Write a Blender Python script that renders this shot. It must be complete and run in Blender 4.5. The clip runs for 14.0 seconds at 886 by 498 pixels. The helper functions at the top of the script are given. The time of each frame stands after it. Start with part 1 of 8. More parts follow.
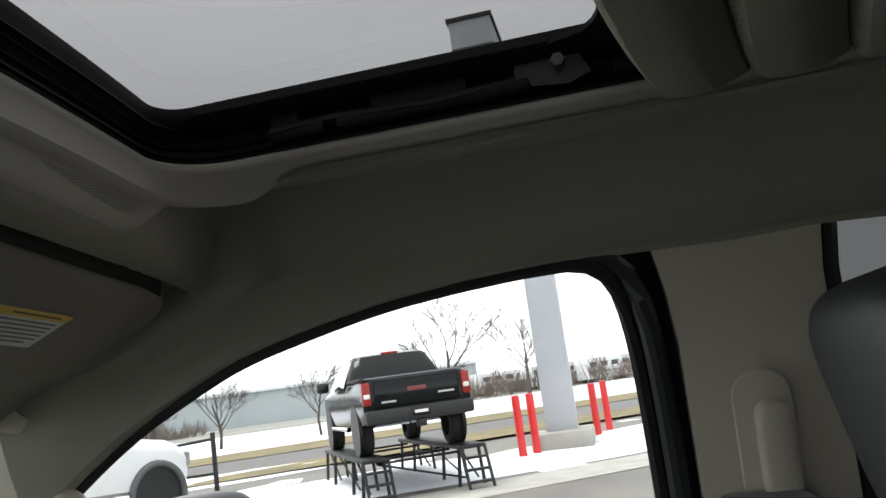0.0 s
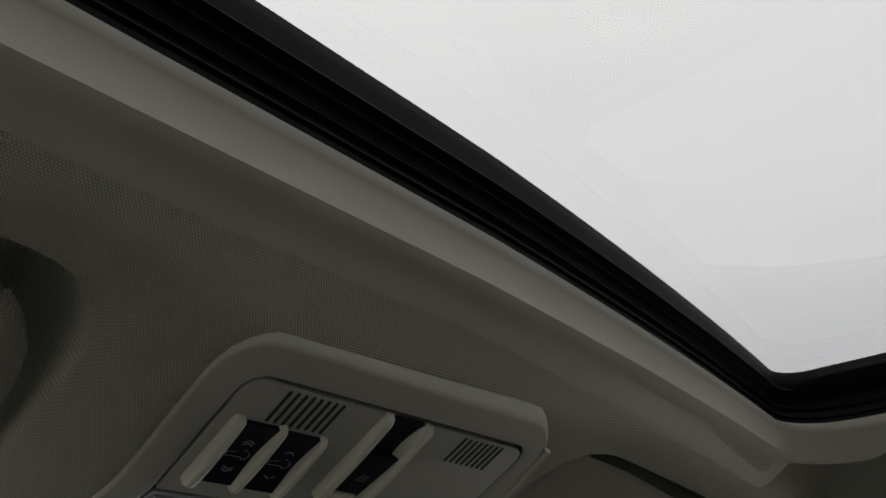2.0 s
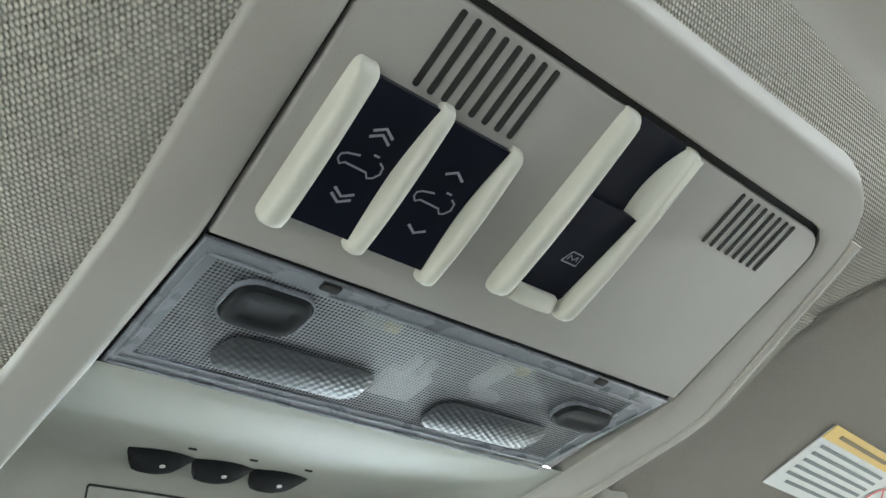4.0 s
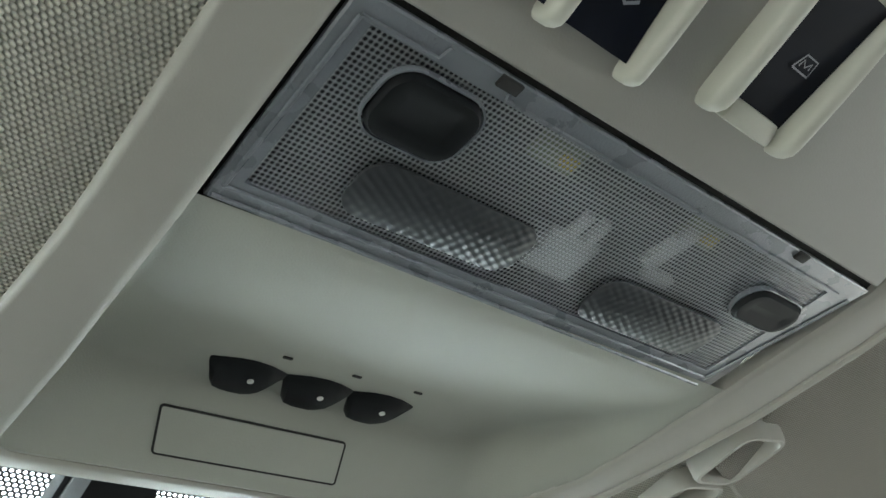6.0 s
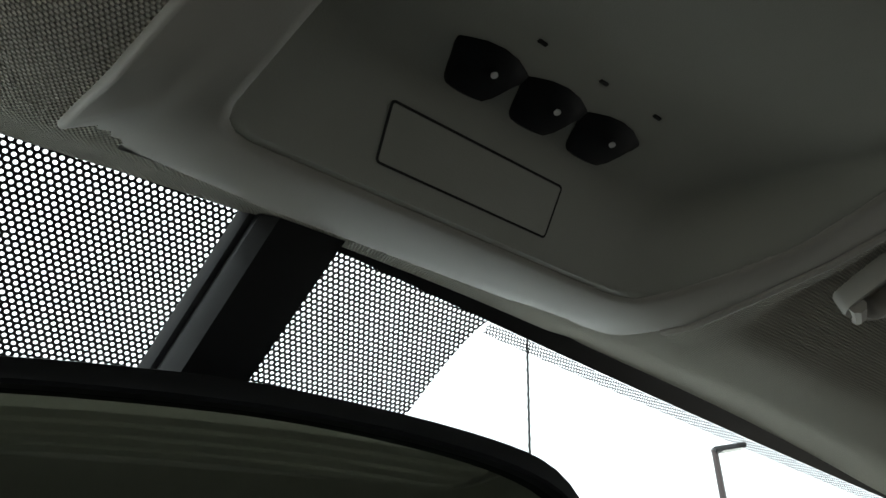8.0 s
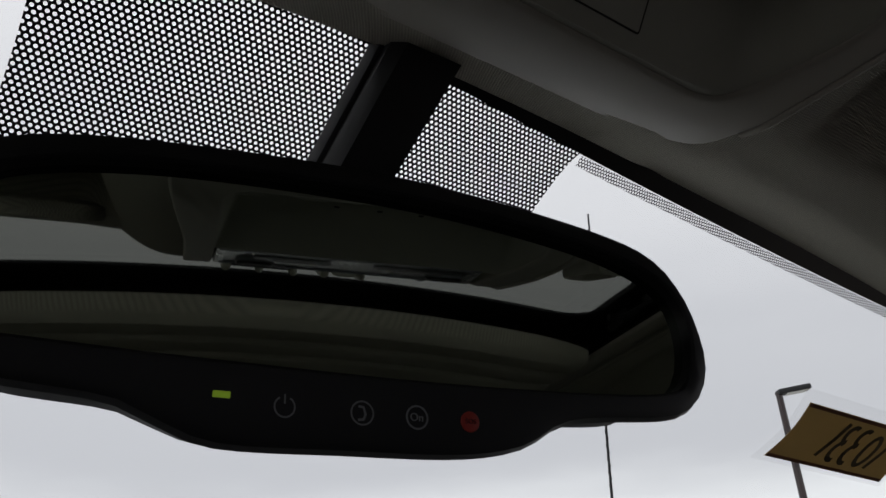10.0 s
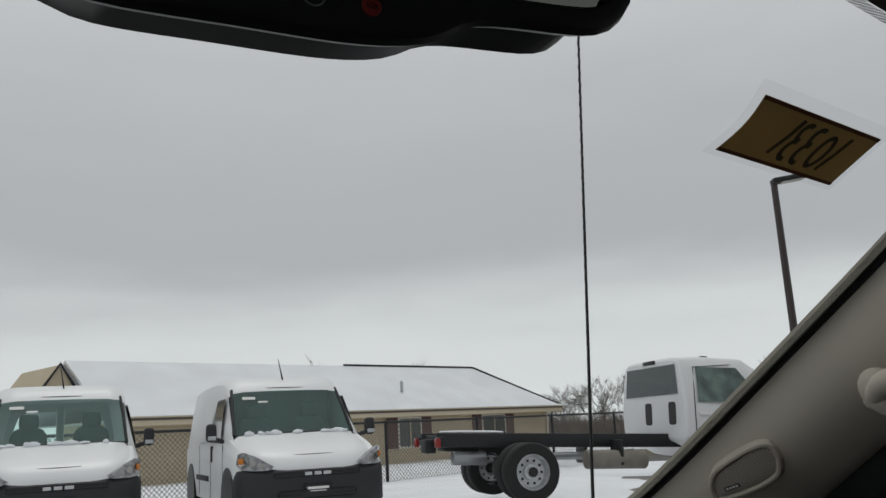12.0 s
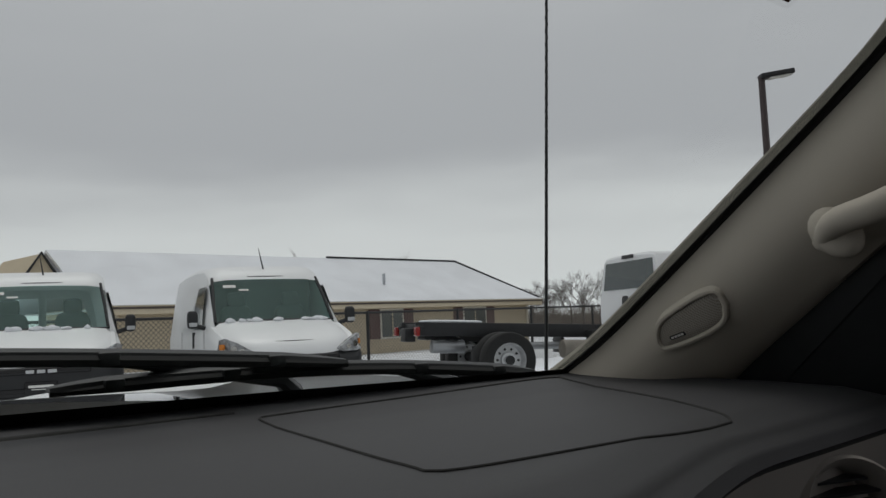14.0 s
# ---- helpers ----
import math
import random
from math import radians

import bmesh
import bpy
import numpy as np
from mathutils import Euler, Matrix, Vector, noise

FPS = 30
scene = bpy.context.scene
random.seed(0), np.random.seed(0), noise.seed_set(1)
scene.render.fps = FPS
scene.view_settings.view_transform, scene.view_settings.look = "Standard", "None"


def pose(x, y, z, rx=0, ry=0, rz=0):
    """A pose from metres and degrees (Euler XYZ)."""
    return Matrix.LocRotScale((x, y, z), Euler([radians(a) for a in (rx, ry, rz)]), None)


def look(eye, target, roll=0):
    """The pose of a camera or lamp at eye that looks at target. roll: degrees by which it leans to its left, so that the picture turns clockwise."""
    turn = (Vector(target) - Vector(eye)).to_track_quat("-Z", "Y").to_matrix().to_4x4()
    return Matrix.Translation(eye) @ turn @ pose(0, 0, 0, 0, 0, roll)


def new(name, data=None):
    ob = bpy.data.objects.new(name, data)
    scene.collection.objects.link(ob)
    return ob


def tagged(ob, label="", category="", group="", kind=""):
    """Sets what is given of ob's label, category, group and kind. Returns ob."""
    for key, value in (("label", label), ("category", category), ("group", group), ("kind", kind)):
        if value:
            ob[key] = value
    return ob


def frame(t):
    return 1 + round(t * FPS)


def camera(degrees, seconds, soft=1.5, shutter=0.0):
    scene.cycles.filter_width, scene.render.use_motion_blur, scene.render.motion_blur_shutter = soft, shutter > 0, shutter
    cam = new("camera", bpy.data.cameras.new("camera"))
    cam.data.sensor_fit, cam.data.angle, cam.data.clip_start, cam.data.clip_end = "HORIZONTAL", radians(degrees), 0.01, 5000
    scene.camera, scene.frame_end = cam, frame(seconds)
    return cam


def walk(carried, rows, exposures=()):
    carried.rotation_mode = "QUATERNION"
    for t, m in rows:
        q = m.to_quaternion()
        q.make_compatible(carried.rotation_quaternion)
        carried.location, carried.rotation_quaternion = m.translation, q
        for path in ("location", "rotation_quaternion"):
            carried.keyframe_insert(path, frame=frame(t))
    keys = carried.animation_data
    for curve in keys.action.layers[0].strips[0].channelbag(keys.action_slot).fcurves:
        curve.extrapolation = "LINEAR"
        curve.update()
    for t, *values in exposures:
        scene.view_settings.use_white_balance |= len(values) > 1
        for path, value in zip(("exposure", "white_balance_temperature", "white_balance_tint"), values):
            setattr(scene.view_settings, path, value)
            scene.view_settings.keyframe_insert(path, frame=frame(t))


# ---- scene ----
# the camera and its way: seconds, eye, target, roll
cam = camera(55.66, 14.0)
PATH = [
    (0.0, (-0.155, -0.135, 1.648), (1.783, 0.237, 1.972), -7.8),
    (0.3, (-0.202, -0.141, 1.648), (1.665, 0.509, 1.951), -8.3),
    (0.5, (-0.224, -0.139, 1.657), (1.583, 0.653, 1.983), -8.1),
    (0.7, (-0.255, -0.144, 1.667), (1.487, 0.764, 2.044), -7.8),
    (1.0, (-0.295, -0.147, 1.681), (1.317, 0.923, 2.189), -6.1),
    (1.5, (-0.311, -0.125, 1.683), (1.102, 1.072, 2.437), -2.4),
    (2.0, (-0.296, -0.075, 1.659), (1.008, 1.137, 2.57), -0.6),
    (2.5, (-0.239, -0.009, 1.644), (1.011, 1.229, 2.594), -0.3),
    (3.0, (-0.197, 0.071, 1.644), (1.025, 1.342, 2.589), 0.2),
    (3.5, (-0.18, 0.102, 1.639), (1.011, 1.391, 2.6), -0.1),
    (4.0, (-0.171, 0.131, 1.634), (1.008, 1.414, 2.618), -1.5),
    (4.2, (-0.168, 0.146, 1.63), (1.015, 1.416, 2.624), -2.2),
    (6.3, (-0.154, 0.218, 1.623), (0.991, 1.516, 2.625), -1.8),
    (6.5, (-0.155, 0.22, 1.623), (0.996, 1.525, 2.611), -1.6),
    (7.0, (-0.161, 0.22, 1.624), (0.988, 1.517, 2.623), -1.3),
    (7.5, (-0.171, 0.252, 1.602), (0.969, 1.588, 2.559), -0.3),
    (8.0, (-0.17, 0.32, 1.566), (1.011, 1.618, 2.527), -1.8),
    (8.5, (-0.1697, 0.3313, 1.4921), (0.368, 1.0195, 1.9791), -3.82),
    (8.7, (-0.1687, 0.347, 1.489), (0.926, 1.735, 2.423), -3.5),
    (10.8, (-0.2238, 0.3082, 1.4711), (0.3353, 1.0205, 1.8954), -3.58),
    (11.0, (-0.2102, 0.3065, 1.4562), (0.3492, 1.0267, 1.8665), -3.8),
    (11.5, (-0.1484, 0.3118, 1.4321), (0.4267, 1.0621, 1.7581), -3.4),
    (12.0, (-0.1613, 0.3294, 1.4125), (0.4341, 1.1052, 1.6212), -2.94),
    (12.5, (-0.1436, 0.3283, 1.3977), (0.4533, 1.1074, 1.5893), -2.9),
    (13.0, (-0.1297, 0.3197, 1.4042), (0.4687, 1.0948, 1.607), -3.25),
    (13.5, (-0.1064, 0.3301, 1.3743), (0.4929, 1.1083, 1.5621), -3.18),
    (14.0, (-0.093, 0.3447, 1.3575), (0.524, 1.127, 1.4424), -2.4),
]
EXPOSURE = [(0.0, 1.6, 6450, 8), (0.5, 1.7, 6450, 9), (1.0, 1.5, 6650, 9), (1.5, 1.65, 6650, 9), (2.0, 2.15, 6620, 8), (2.5, 2.70, 6300, 3), (3.0, 3.88, 6080, 0), (3.5, 4.33, 6000, 3), (4.2, 4.95, 5900, 4), (6.5, 4.1, 6080, 2), (7.0, 4.0, 6100, 2), (7.5, 3.55, 6100, 2), (8.0, 1.9, 6300, 6), (8.5, 0.6, 6400, 15), (11.0, 0.25, 6550, 19), (11.5, 0.15, 6600, 18), (12.0, -0.1, 6500, 15), (13.0, -0.35, 6500, 15), (14.0, -0.3, 6500, 15)]
walk(cam, [(t, look(eye, target, roll)) for t, eye, target, roll in PATH], EXPOSURE)

# ---------------------------------------------------------------- light
world = bpy.data.worlds.new("overcast")
scene.world = world
world.use_nodes = True
wn = world.node_tree
wn.nodes.clear()


def wnode(kind, **vals):
    n = wn.nodes.new(kind)
    for k, v in vals.items():
        n.inputs[k].default_value = v
    return n


w_sky = wn.nodes.new("ShaderNodeTexSky")
w_sky.sky_type = 'NISHITA'
w_sky.sun_disc = False
w_sky.sun_elevation = radians(70)
w_sky.sun_rotation = radians(20)
w_sky.dust_density = 6.0
w_hsv = wnode("ShaderNodeHueSaturation", Saturation=0.06, Value=0.16)
wn.links.new(w_sky.outputs[0], w_hsv.inputs["Color"])
w_tc = wn.nodes.new("ShaderNodeTexCoord")
w_sep = wn.nodes.new("ShaderNodeSeparateXYZ")
wn.links.new(w_tc.outputs["Generated"], w_sep.inputs[0])
w_map = wn.nodes.new("ShaderNodeMapping")
w_map.inputs["Scale"].default_value = (1.2, 1.2, 6.0)
wn.links.new(w_tc.outputs["Generated"], w_map.inputs[0])
w_noise = wnode("ShaderNodeTexNoise", Scale=2.2, Detail=5.0, Roughness=0.5)
wn.links.new(w_map.outputs[0], w_noise.inputs["Vector"])
w_wob = wn.nodes.new("ShaderNodeMath")
w_wob.operation = 'MULTIPLY_ADD'
w_wob.inputs[1].default_value = 0.16
wn.links.new(w_noise.outputs["Fac"], w_wob.inputs[0])
wn.links.new(w_sep.outputs["Z"], w_wob.inputs[2])
w_ramp = wn.nodes.new("ShaderNodeValToRGB")
w_ramp.color_ramp.interpolation = 'EASE'
els = w_ramp.color_ramp.elements
els[0].position, els[0].color = 0.05, (0.86, 0.88, 0.90, 1)
els[1].position, els[1].color = 0.30, (0.49, 0.495, 0.53, 1)
e = els.new(0.15)
e.color = (0.78, 0.79, 0.81, 1)
e = els.new(0.62)
e.color = (0.62, 0.62, 0.65, 1)
e = els.new(1.0)
e.color = (0.80, 0.79, 0.80, 1)
wn.links.new(w_wob.outputs[0], w_ramp.inputs[0])
w_mix = wn.nodes.new("ShaderNodeMix")
w_mix.data_type = 'RGBA'
w_mix.inputs[0].default_value = 0.96
wn.links.new(w_hsv.outputs[0], w_mix.inputs[6])
wn.links.new(w_ramp.outputs[0], w_mix.inputs[7])
w_bg = wnode("ShaderNodeBackground", Strength=1.0)
wn.links.new(w_mix.outputs[2], w_bg.inputs["Color"])
w_out = wn.nodes.new("ShaderNodeOutputWorld")
wn.links.new(w_bg.outputs[0], w_out.inputs[0])

sun_data = bpy.data.lights.new("sun", 'SUN')
sun_data.energy, sun_data.angle, sun_data.color = 0.6, radians(25), (1.0, 0.97, 0.93)
sun = new("sun", sun_data)
sun.matrix_world = pose(0, 0, 30, -20, 0, -20)

# ---------------------------------------------------------------- materials


def mat(name, col, rough=0.6, metal=0.0, var=0.12, vscale=8.0, grain=0.0, gscale=300.0, col2=None, trans=0.0, ior=1.45, coat=0.0, coords="Object", spec=0.5):
    """Principled surface with slow colour variation and fine relief."""
    m = bpy.data.materials.new(name)
    m.use_nodes = True
    nt = m.node_tree
    b = nt.nodes["Principled BSDF"]
    b.inputs["Roughness"].default_value = rough
    b.inputs["Metallic"].default_value = metal
    b.inputs["Transmission Weight"].default_value = trans
    b.inputs["IOR"].default_value = ior
    b.inputs["Coat Weight"].default_value = coat
    b.inputs["Specular IOR Level"].default_value = spec
    tc = nt.nodes.new("ShaderNodeTexCoord")
    c2 = col2 or tuple(c * (1 - var) for c in col)
    if var > 0 or col2:
        n = nt.nodes.new("ShaderNodeTexNoise")
        n.inputs["Scale"].default_value = vscale
        n.inputs["Detail"].default_value = 6
        nt.links.new(tc.outputs[coords], n.inputs["Vector"])
        r = nt.nodes.new("ShaderNodeValToRGB")
        r.color_ramp.elements[0].position, r.color_ramp.elements[0].color = 0.35, (*c2, 1)
        r.color_ramp.elements[1].position, r.color_ramp.elements[1].color = 0.65, (*col, 1)
        nt.links.new(n.outputs["Fac"], r.inputs[0])
        nt.links.new(r.outputs[0], b.inputs["Base Color"])
        rr = nt.nodes.new("ShaderNodeMapRange")
        rr.inputs["To Min"].default_value = max(0.02, rough - 0.06)
        rr.inputs["To Max"].default_value = min(1, rough + 0.06)
        nt.links.new(n.outputs["Fac"], rr.inputs[0])
        nt.links.new(rr.outputs[0], b.inputs["Roughness"])
    else:
        b.inputs["Base Color"].default_value = (*col, 1)
    if grain > 0:
        g = nt.nodes.new("ShaderNodeTexNoise")
        g.inputs["Scale"].default_value = gscale
        g.inputs["Detail"].default_value = 3
        nt.links.new(tc.outputs[coords], g.inputs["Vector"])
        bu = nt.nodes.new("ShaderNodeBump")
        bu.inputs["Strength"].default_value = grain
        bu.inputs["Distance"].default_value = 0.4 / gscale
        nt.links.new(g.outputs["Fac"], bu.inputs["Height"])
        nt.links.new(bu.outputs[0], b.inputs["Normal"])
    return m


def lattice(nt, src, pitch, square=False):
    """Distance (in pitches) to the nearest point of a staggered or square lattice over the first two coordinates."""
    def vm(op, a, bvec):
        n = nt.nodes.new("ShaderNodeVectorMath")
        n.operation = op
        nt.links.new(a, n.inputs[0])
        if bvec is not None:
            n.inputs[1].default_value = bvec
        return n
    outs = []
    k = (1.0, 1.0) if square else (1.0, 1.732)
    for off in ((0, 0),) if square else ((0, 0), (0.5, 0.5)):
        a = vm('MULTIPLY', src, (1 / pitch / k[0], 1 / pitch / k[1], 0))
        a = vm('ADD', a.outputs[0], (off[0], off[1], 0))
        a = vm('FRACTION', a.outputs[0], None)
        a = vm('SUBTRACT', a.outputs[0], (0.5, 0.5, 0))
        a = vm('MULTIPLY', a.outputs[0], (k[0], k[1], 0))
        a = vm('LENGTH', a.outputs[0], None)
        outs.append(a.outputs["Value"])
    if square:
        return outs[0]
    mn = nt.nodes.new("ShaderNodeMath")
    mn.operation = 'MINIMUM'
    nt.links.new(outs[0], mn.inputs[0])
    nt.links.new(outs[1], mn.inputs[1])
    return mn.outputs[0]


def fabric_mat(name, col, pitch=0.0015):
    """Knitted headliner cloth: small staggered loops as relief, with the shade of the weave's pits painted in the
    colour.
    """
    m = mat(name, col, 0.95, var=0.06, vscale=5.0, spec=0.15)
    nt = m.node_tree
    b = nt.nodes["Principled BSDF"]
    tc = nt.nodes.new("ShaderNodeTexCoord")
    dist = lattice(nt, tc.outputs["UV"], pitch)
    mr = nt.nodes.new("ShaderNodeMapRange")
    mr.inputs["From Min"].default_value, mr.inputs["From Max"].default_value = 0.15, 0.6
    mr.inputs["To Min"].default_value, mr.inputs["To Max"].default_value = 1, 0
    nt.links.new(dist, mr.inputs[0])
    bu = nt.nodes.new("ShaderNodeBump")
    bu.inputs["Strength"].default_value, bu.inputs["Distance"].default_value = 1.0, 0.0011
    nt.links.new(mr.outputs[0], bu.inputs["Height"])
    nt.links.new(bu.outputs[0], b.inputs["Normal"])
    # weave shade put into the colour: dark in the pits, pale on the loops
    pit_shade = nt.nodes.new("ShaderNodeMix")
    pit_shade.data_type = 'RGBA'
    pit_shade.inputs[6].default_value = tuple(c * 0.72 for c in col) + (1,)
    pit_shade.inputs[7].default_value = tuple(min(1.0, c * 1.40) for c in col) + (1,)
    nt.links.new(mr.outputs[0], pit_shade.inputs[0])
    nt.links.new(pit_shade.outputs[2], b.inputs["Base Color"])
    b.inputs["Sheen Weight"].default_value = 0.1
    return m


def holes_mat(name, col, pitch, radius, coords="UV", rough=0.4):
    """A print or grille with see-through holes on a staggered lattice."""
    m = mat(name, col, rough, var=0.0)
    nt = m.node_tree
    b = nt.nodes["Principled BSDF"]
    tc = nt.nodes.new("ShaderNodeTexCoord")
    dist = lattice(nt, tc.outputs[coords], pitch)
    gt = nt.nodes.new("ShaderNodeMath")
    gt.operation = 'GREATER_THAN'
    gt.inputs[1].default_value = radius
    nt.links.new(dist, gt.inputs[0])
    nt.links.new(gt.outputs[0], b.inputs["Alpha"])
    return m


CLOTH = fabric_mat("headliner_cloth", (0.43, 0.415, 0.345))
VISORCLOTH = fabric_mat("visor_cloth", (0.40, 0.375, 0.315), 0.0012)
PLASTIC = mat("console_plastic", (0.40, 0.385, 0.335), 0.55, var=0.05, vscale=30, grain=0.25, gscale=1800)
PANELP = mat("panel_plastic", (0.37, 0.36, 0.32), 0.55, var=0.05, vscale=30, grain=0.3, gscale=1800)
RIDGEP = mat("ridge_plastic", (0.56, 0.555, 0.47), 0.42, var=0.04, vscale=40)
POCKETP = mat("pocket_plastic", (0.37, 0.375, 0.32), 0.6, var=0.06, vscale=25, grain=0.35, gscale=1500)
TRIMP = mat("trim_plastic", (0.45, 0.43, 0.375), 0.6, var=0.05, vscale=10, grain=0.3, gscale=1200)
PILLARP = mat("pillar_plastic", (0.50, 0.46, 0.385), 0.65, var=0.05, vscale=10, grain=0.35, gscale=1100)
SWITCH = mat("switch_black", (0.006, 0.008, 0.016), 0.32, var=0.2, vscale=60, spec=0.2)
# also colours the strip that stands for shade behind the visor
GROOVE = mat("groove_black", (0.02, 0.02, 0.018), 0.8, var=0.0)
INK = mat("print_grey", (0.33, 0.34, 0.37), 0.6, var=0.0)
INKW = mat("print_white", (0.75, 0.75, 0.72), 0.6, var=0.0)
BLACKP = mat("black_plastic", (0.014, 0.015, 0.016), 0.42, var=0.2, vscale=40, grain=0.15, gscale=1500)
HOUSEB = mat("housing_black", (0.010, 0.011, 0.012), 0.42, var=0.15, vscale=30, spec=0.4)
BLACKG = mat("black_gloss", (0.008, 0.008, 0.009), 0.15, var=0.0)
FRAMEB = mat("frame_black", (0.006, 0.006, 0.007), 0.6, var=0.2, vscale=30, spec=0.25)
RUBBER = mat("black_rubber", (0.012, 0.012, 0.012), 0.7, var=0.2, vscale=30, grain=0.2, gscale=700)
DASHM = mat("dash_vinyl", (0.034, 0.035, 0.037), 0.62, var=0.12, vscale=6, grain=0.5, gscale=900)
CABINP = mat("cabin_grey", (0.050, 0.047, 0.043), 0.75, var=0.08, vscale=6, grain=0.4, gscale=700)
FASCIA = mat("fascia_vinyl", (0.30, 0.28, 0.25), 0.6, var=0.06, vscale=12, grain=0.4, gscale=900)
LEATHER = mat("black_leather", (0.022, 0.026, 0.031), 0.5, var=0.15, vscale=12, grain=0.12, gscale=500)
MIRROR = mat("mirror_glass", (0.46, 0.51, 0.44), 0.02, metal=1.0, var=0.0)
CHROME = mat("chrome", (0.7, 0.7, 0.7), 0.12, metal=1.0, var=0.0)
DARKB = mat("bolt_steel", (0.10, 0.10, 0.105), 0.45, metal=0.6, var=0.1)
STEEL = mat("grey_steel", (0.35, 0.36, 0.37), 0.4, metal=0.8, var=0.15, vscale=6)


def glass_mat(name, col, rough=0.0, gloss=0.045, edge=0.85):
    """Thin pane: clear with a mirror gloss that grows towards grazing angles."""
    m = bpy.data.materials.new(name)
    m.use_nodes = True
    nt = m.node_tree
    nt.nodes.clear()
    out = nt.nodes.new("ShaderNodeOutputMaterial")
    tr = nt.nodes.new("ShaderNodeBsdfTransparent")
    tr.inputs[0].default_value = (*col, 1)
    gl = nt.nodes.new("ShaderNodeBsdfGlossy")
    gl.inputs["Roughness"].default_value = rough
    lw = nt.nodes.new("ShaderNodeLayerWeight")
    lw.inputs[0].default_value = 0.5
    pw = nt.nodes.new("ShaderNodeMath")
    pw.operation = 'POWER'
    pw.inputs[1].default_value = 4.0
    nt.links.new(lw.outputs["Facing"], pw.inputs[0])
    fr = nt.nodes.new("ShaderNodeMath")
    fr.operation = 'MULTIPLY_ADD'
    fr.inputs[1].default_value, fr.inputs[2].default_value = edge, gloss
    nt.links.new(pw.outputs[0], fr.inputs[0])
    mx = nt.nodes.new("ShaderNodeMixShader")
    nt.links.new(fr.outputs[0], mx.inputs[0])
    nt.links.new(tr.outputs[0], mx.inputs[1])
    nt.links.new(gl.outputs[0], mx.inputs[2])
    nt.links.new(mx.outputs[0], out.inputs[0])
    return m


GLASS = glass_mat("clear_glass", (0.93, 0.955, 0.935))
SCREEN = glass_mat("windscreen_glass", (0.89, 0.955, 0.905), 0.0, 0.012, 0.10)
TINT = glass_mat("tinted_glass", (0.255, 0.255, 0.250), 0.0, 0.03, 0.6)
PRIVACY = glass_mat("privacy_glass", (0.06, 0.062, 0.062), 0.0, 0.03, 0.6)
CARGLASS = mat("car_glass_dark", (0.03, 0.045, 0.045), 0.05, var=0.0, spec=0.8)

# ---------------------------------------------------------------- mesh helpers


def finish(bm, smooth=True):
    bmesh.ops.remove_doubles(bm, verts=bm.verts, dist=1e-6)
    bmesh.ops.recalc_face_normals(bm, faces=bm.faces)
    if smooth:
        for f in bm.faces:
            f.smooth = True
        for ed in bm.edges:
            if len(ed.link_faces) == 2 and ed.calc_face_angle(0) > 0.6:
                ed.smooth = False
    return bm


def mesh_of(name, bm, material, smooth=True):
    finish(bm, smooth)
    me = bpy.data.meshes.new(name)
    bm.to_mesh(me)
    bm.free()
    me.materials.append(material)
    return me


def thing(name, label, category, group="", kind="", at=(0, 0, 0)):
    ob = new(name)
    ob.location = at
    return tagged(ob, label, category, group, kind)


def part(name, bm, material, parent, label="", smooth=True):
    ob = new(name, mesh_of(name, bm, material, smooth))
    ob.parent = parent
    if label:
        tagged(ob, label)
    return ob


def solo(name, bm, material, label, category, group="", kind="", smooth=True):
    ob = new(name, mesh_of(name, bm, material, smooth))
    return tagged(ob, label, category, group, kind)


def sheet(fn, us, vs, thick=None, keep=None):
    """Grid over us x vs with fn(u, v) -> point; thick: offset vector or fn for a second skin."""
    bm = bmesh.new()

    def skin(f):
        g = [[bm.verts.new(f(u, v)) for v in vs] for u in us]
        for i in range(len(us) - 1):
            for j in range(len(vs) - 1):
                if keep and not keep((us[i] + us[i + 1]) / 2, (vs[j] + vs[j + 1]) / 2):
                    continue
                bm.faces.new((g[i][j], g[i + 1][j], g[i + 1][j + 1], g[i][j + 1]))
        return g
    a = skin(fn)
    if thick is not None:
        b = skin(thick)
        if not keep:
            n, m = len(us), len(vs)
            ring = [(i, 0) for i in range(n)] + [(n - 1, j) for j in range(1, m)] + [(i, m - 1) for i in range(n - 2, -1, -1)] + [(0, j) for j in range(m - 2, 0, -1)]
            for (i, j), (k, l) in zip(ring, ring[1:] + ring[:1]):
                bm.faces.new((a[i][j], a[k][l], b[k][l], b[i][j]))
    for v in [v for v in bm.verts if not v.link_faces]:
        bm.verts.remove(v)
    return bm


def rows_loft(rows, closed=True, cap0=False, cap1=False, bm=None):
    """Skin a list of equal-length point rows."""
    bm = bm or bmesh.new()
    vs = [[bm.verts.new(p) for p in r] for r in rows]
    n = len(rows[0])
    for a, b in zip(vs, vs[1:]):
        for i in range(n if closed else n - 1):
            j = (i + 1) % n
            bm.faces.new((a[i], a[j], b[j], b[i]))
    if cap0:
        bm.faces.new(vs[0])
    if cap1:
        bm.faces.new(vs[-1])
    return bm


def box(sx, sy, sz, m=None, bevel=0.0, bm=None, segs=2):
    own = bmesh.new()
    bmesh.ops.create_cube(own, size=1, matrix=Matrix.Diagonal((sx, sy, sz, 1)))
    if bevel > 0:
        bmesh.ops.bevel(own, geom=own.edges[:], offset=bevel, segments=segs, affect='EDGES', profile=0.5)
    if m is not None:
        own.transform(m)
    return merge(bm, own)


def merge(bm, own):
    if bm is None:
        return own
    me = bpy.data.meshes.new("tmp")
    own.to_mesh(me)
    own.free()
    bm.from_mesh(me)
    bpy.data.meshes.remove(me)
    return bm


def T(x, y, z):
    return Matrix.Translation((x, y, z))


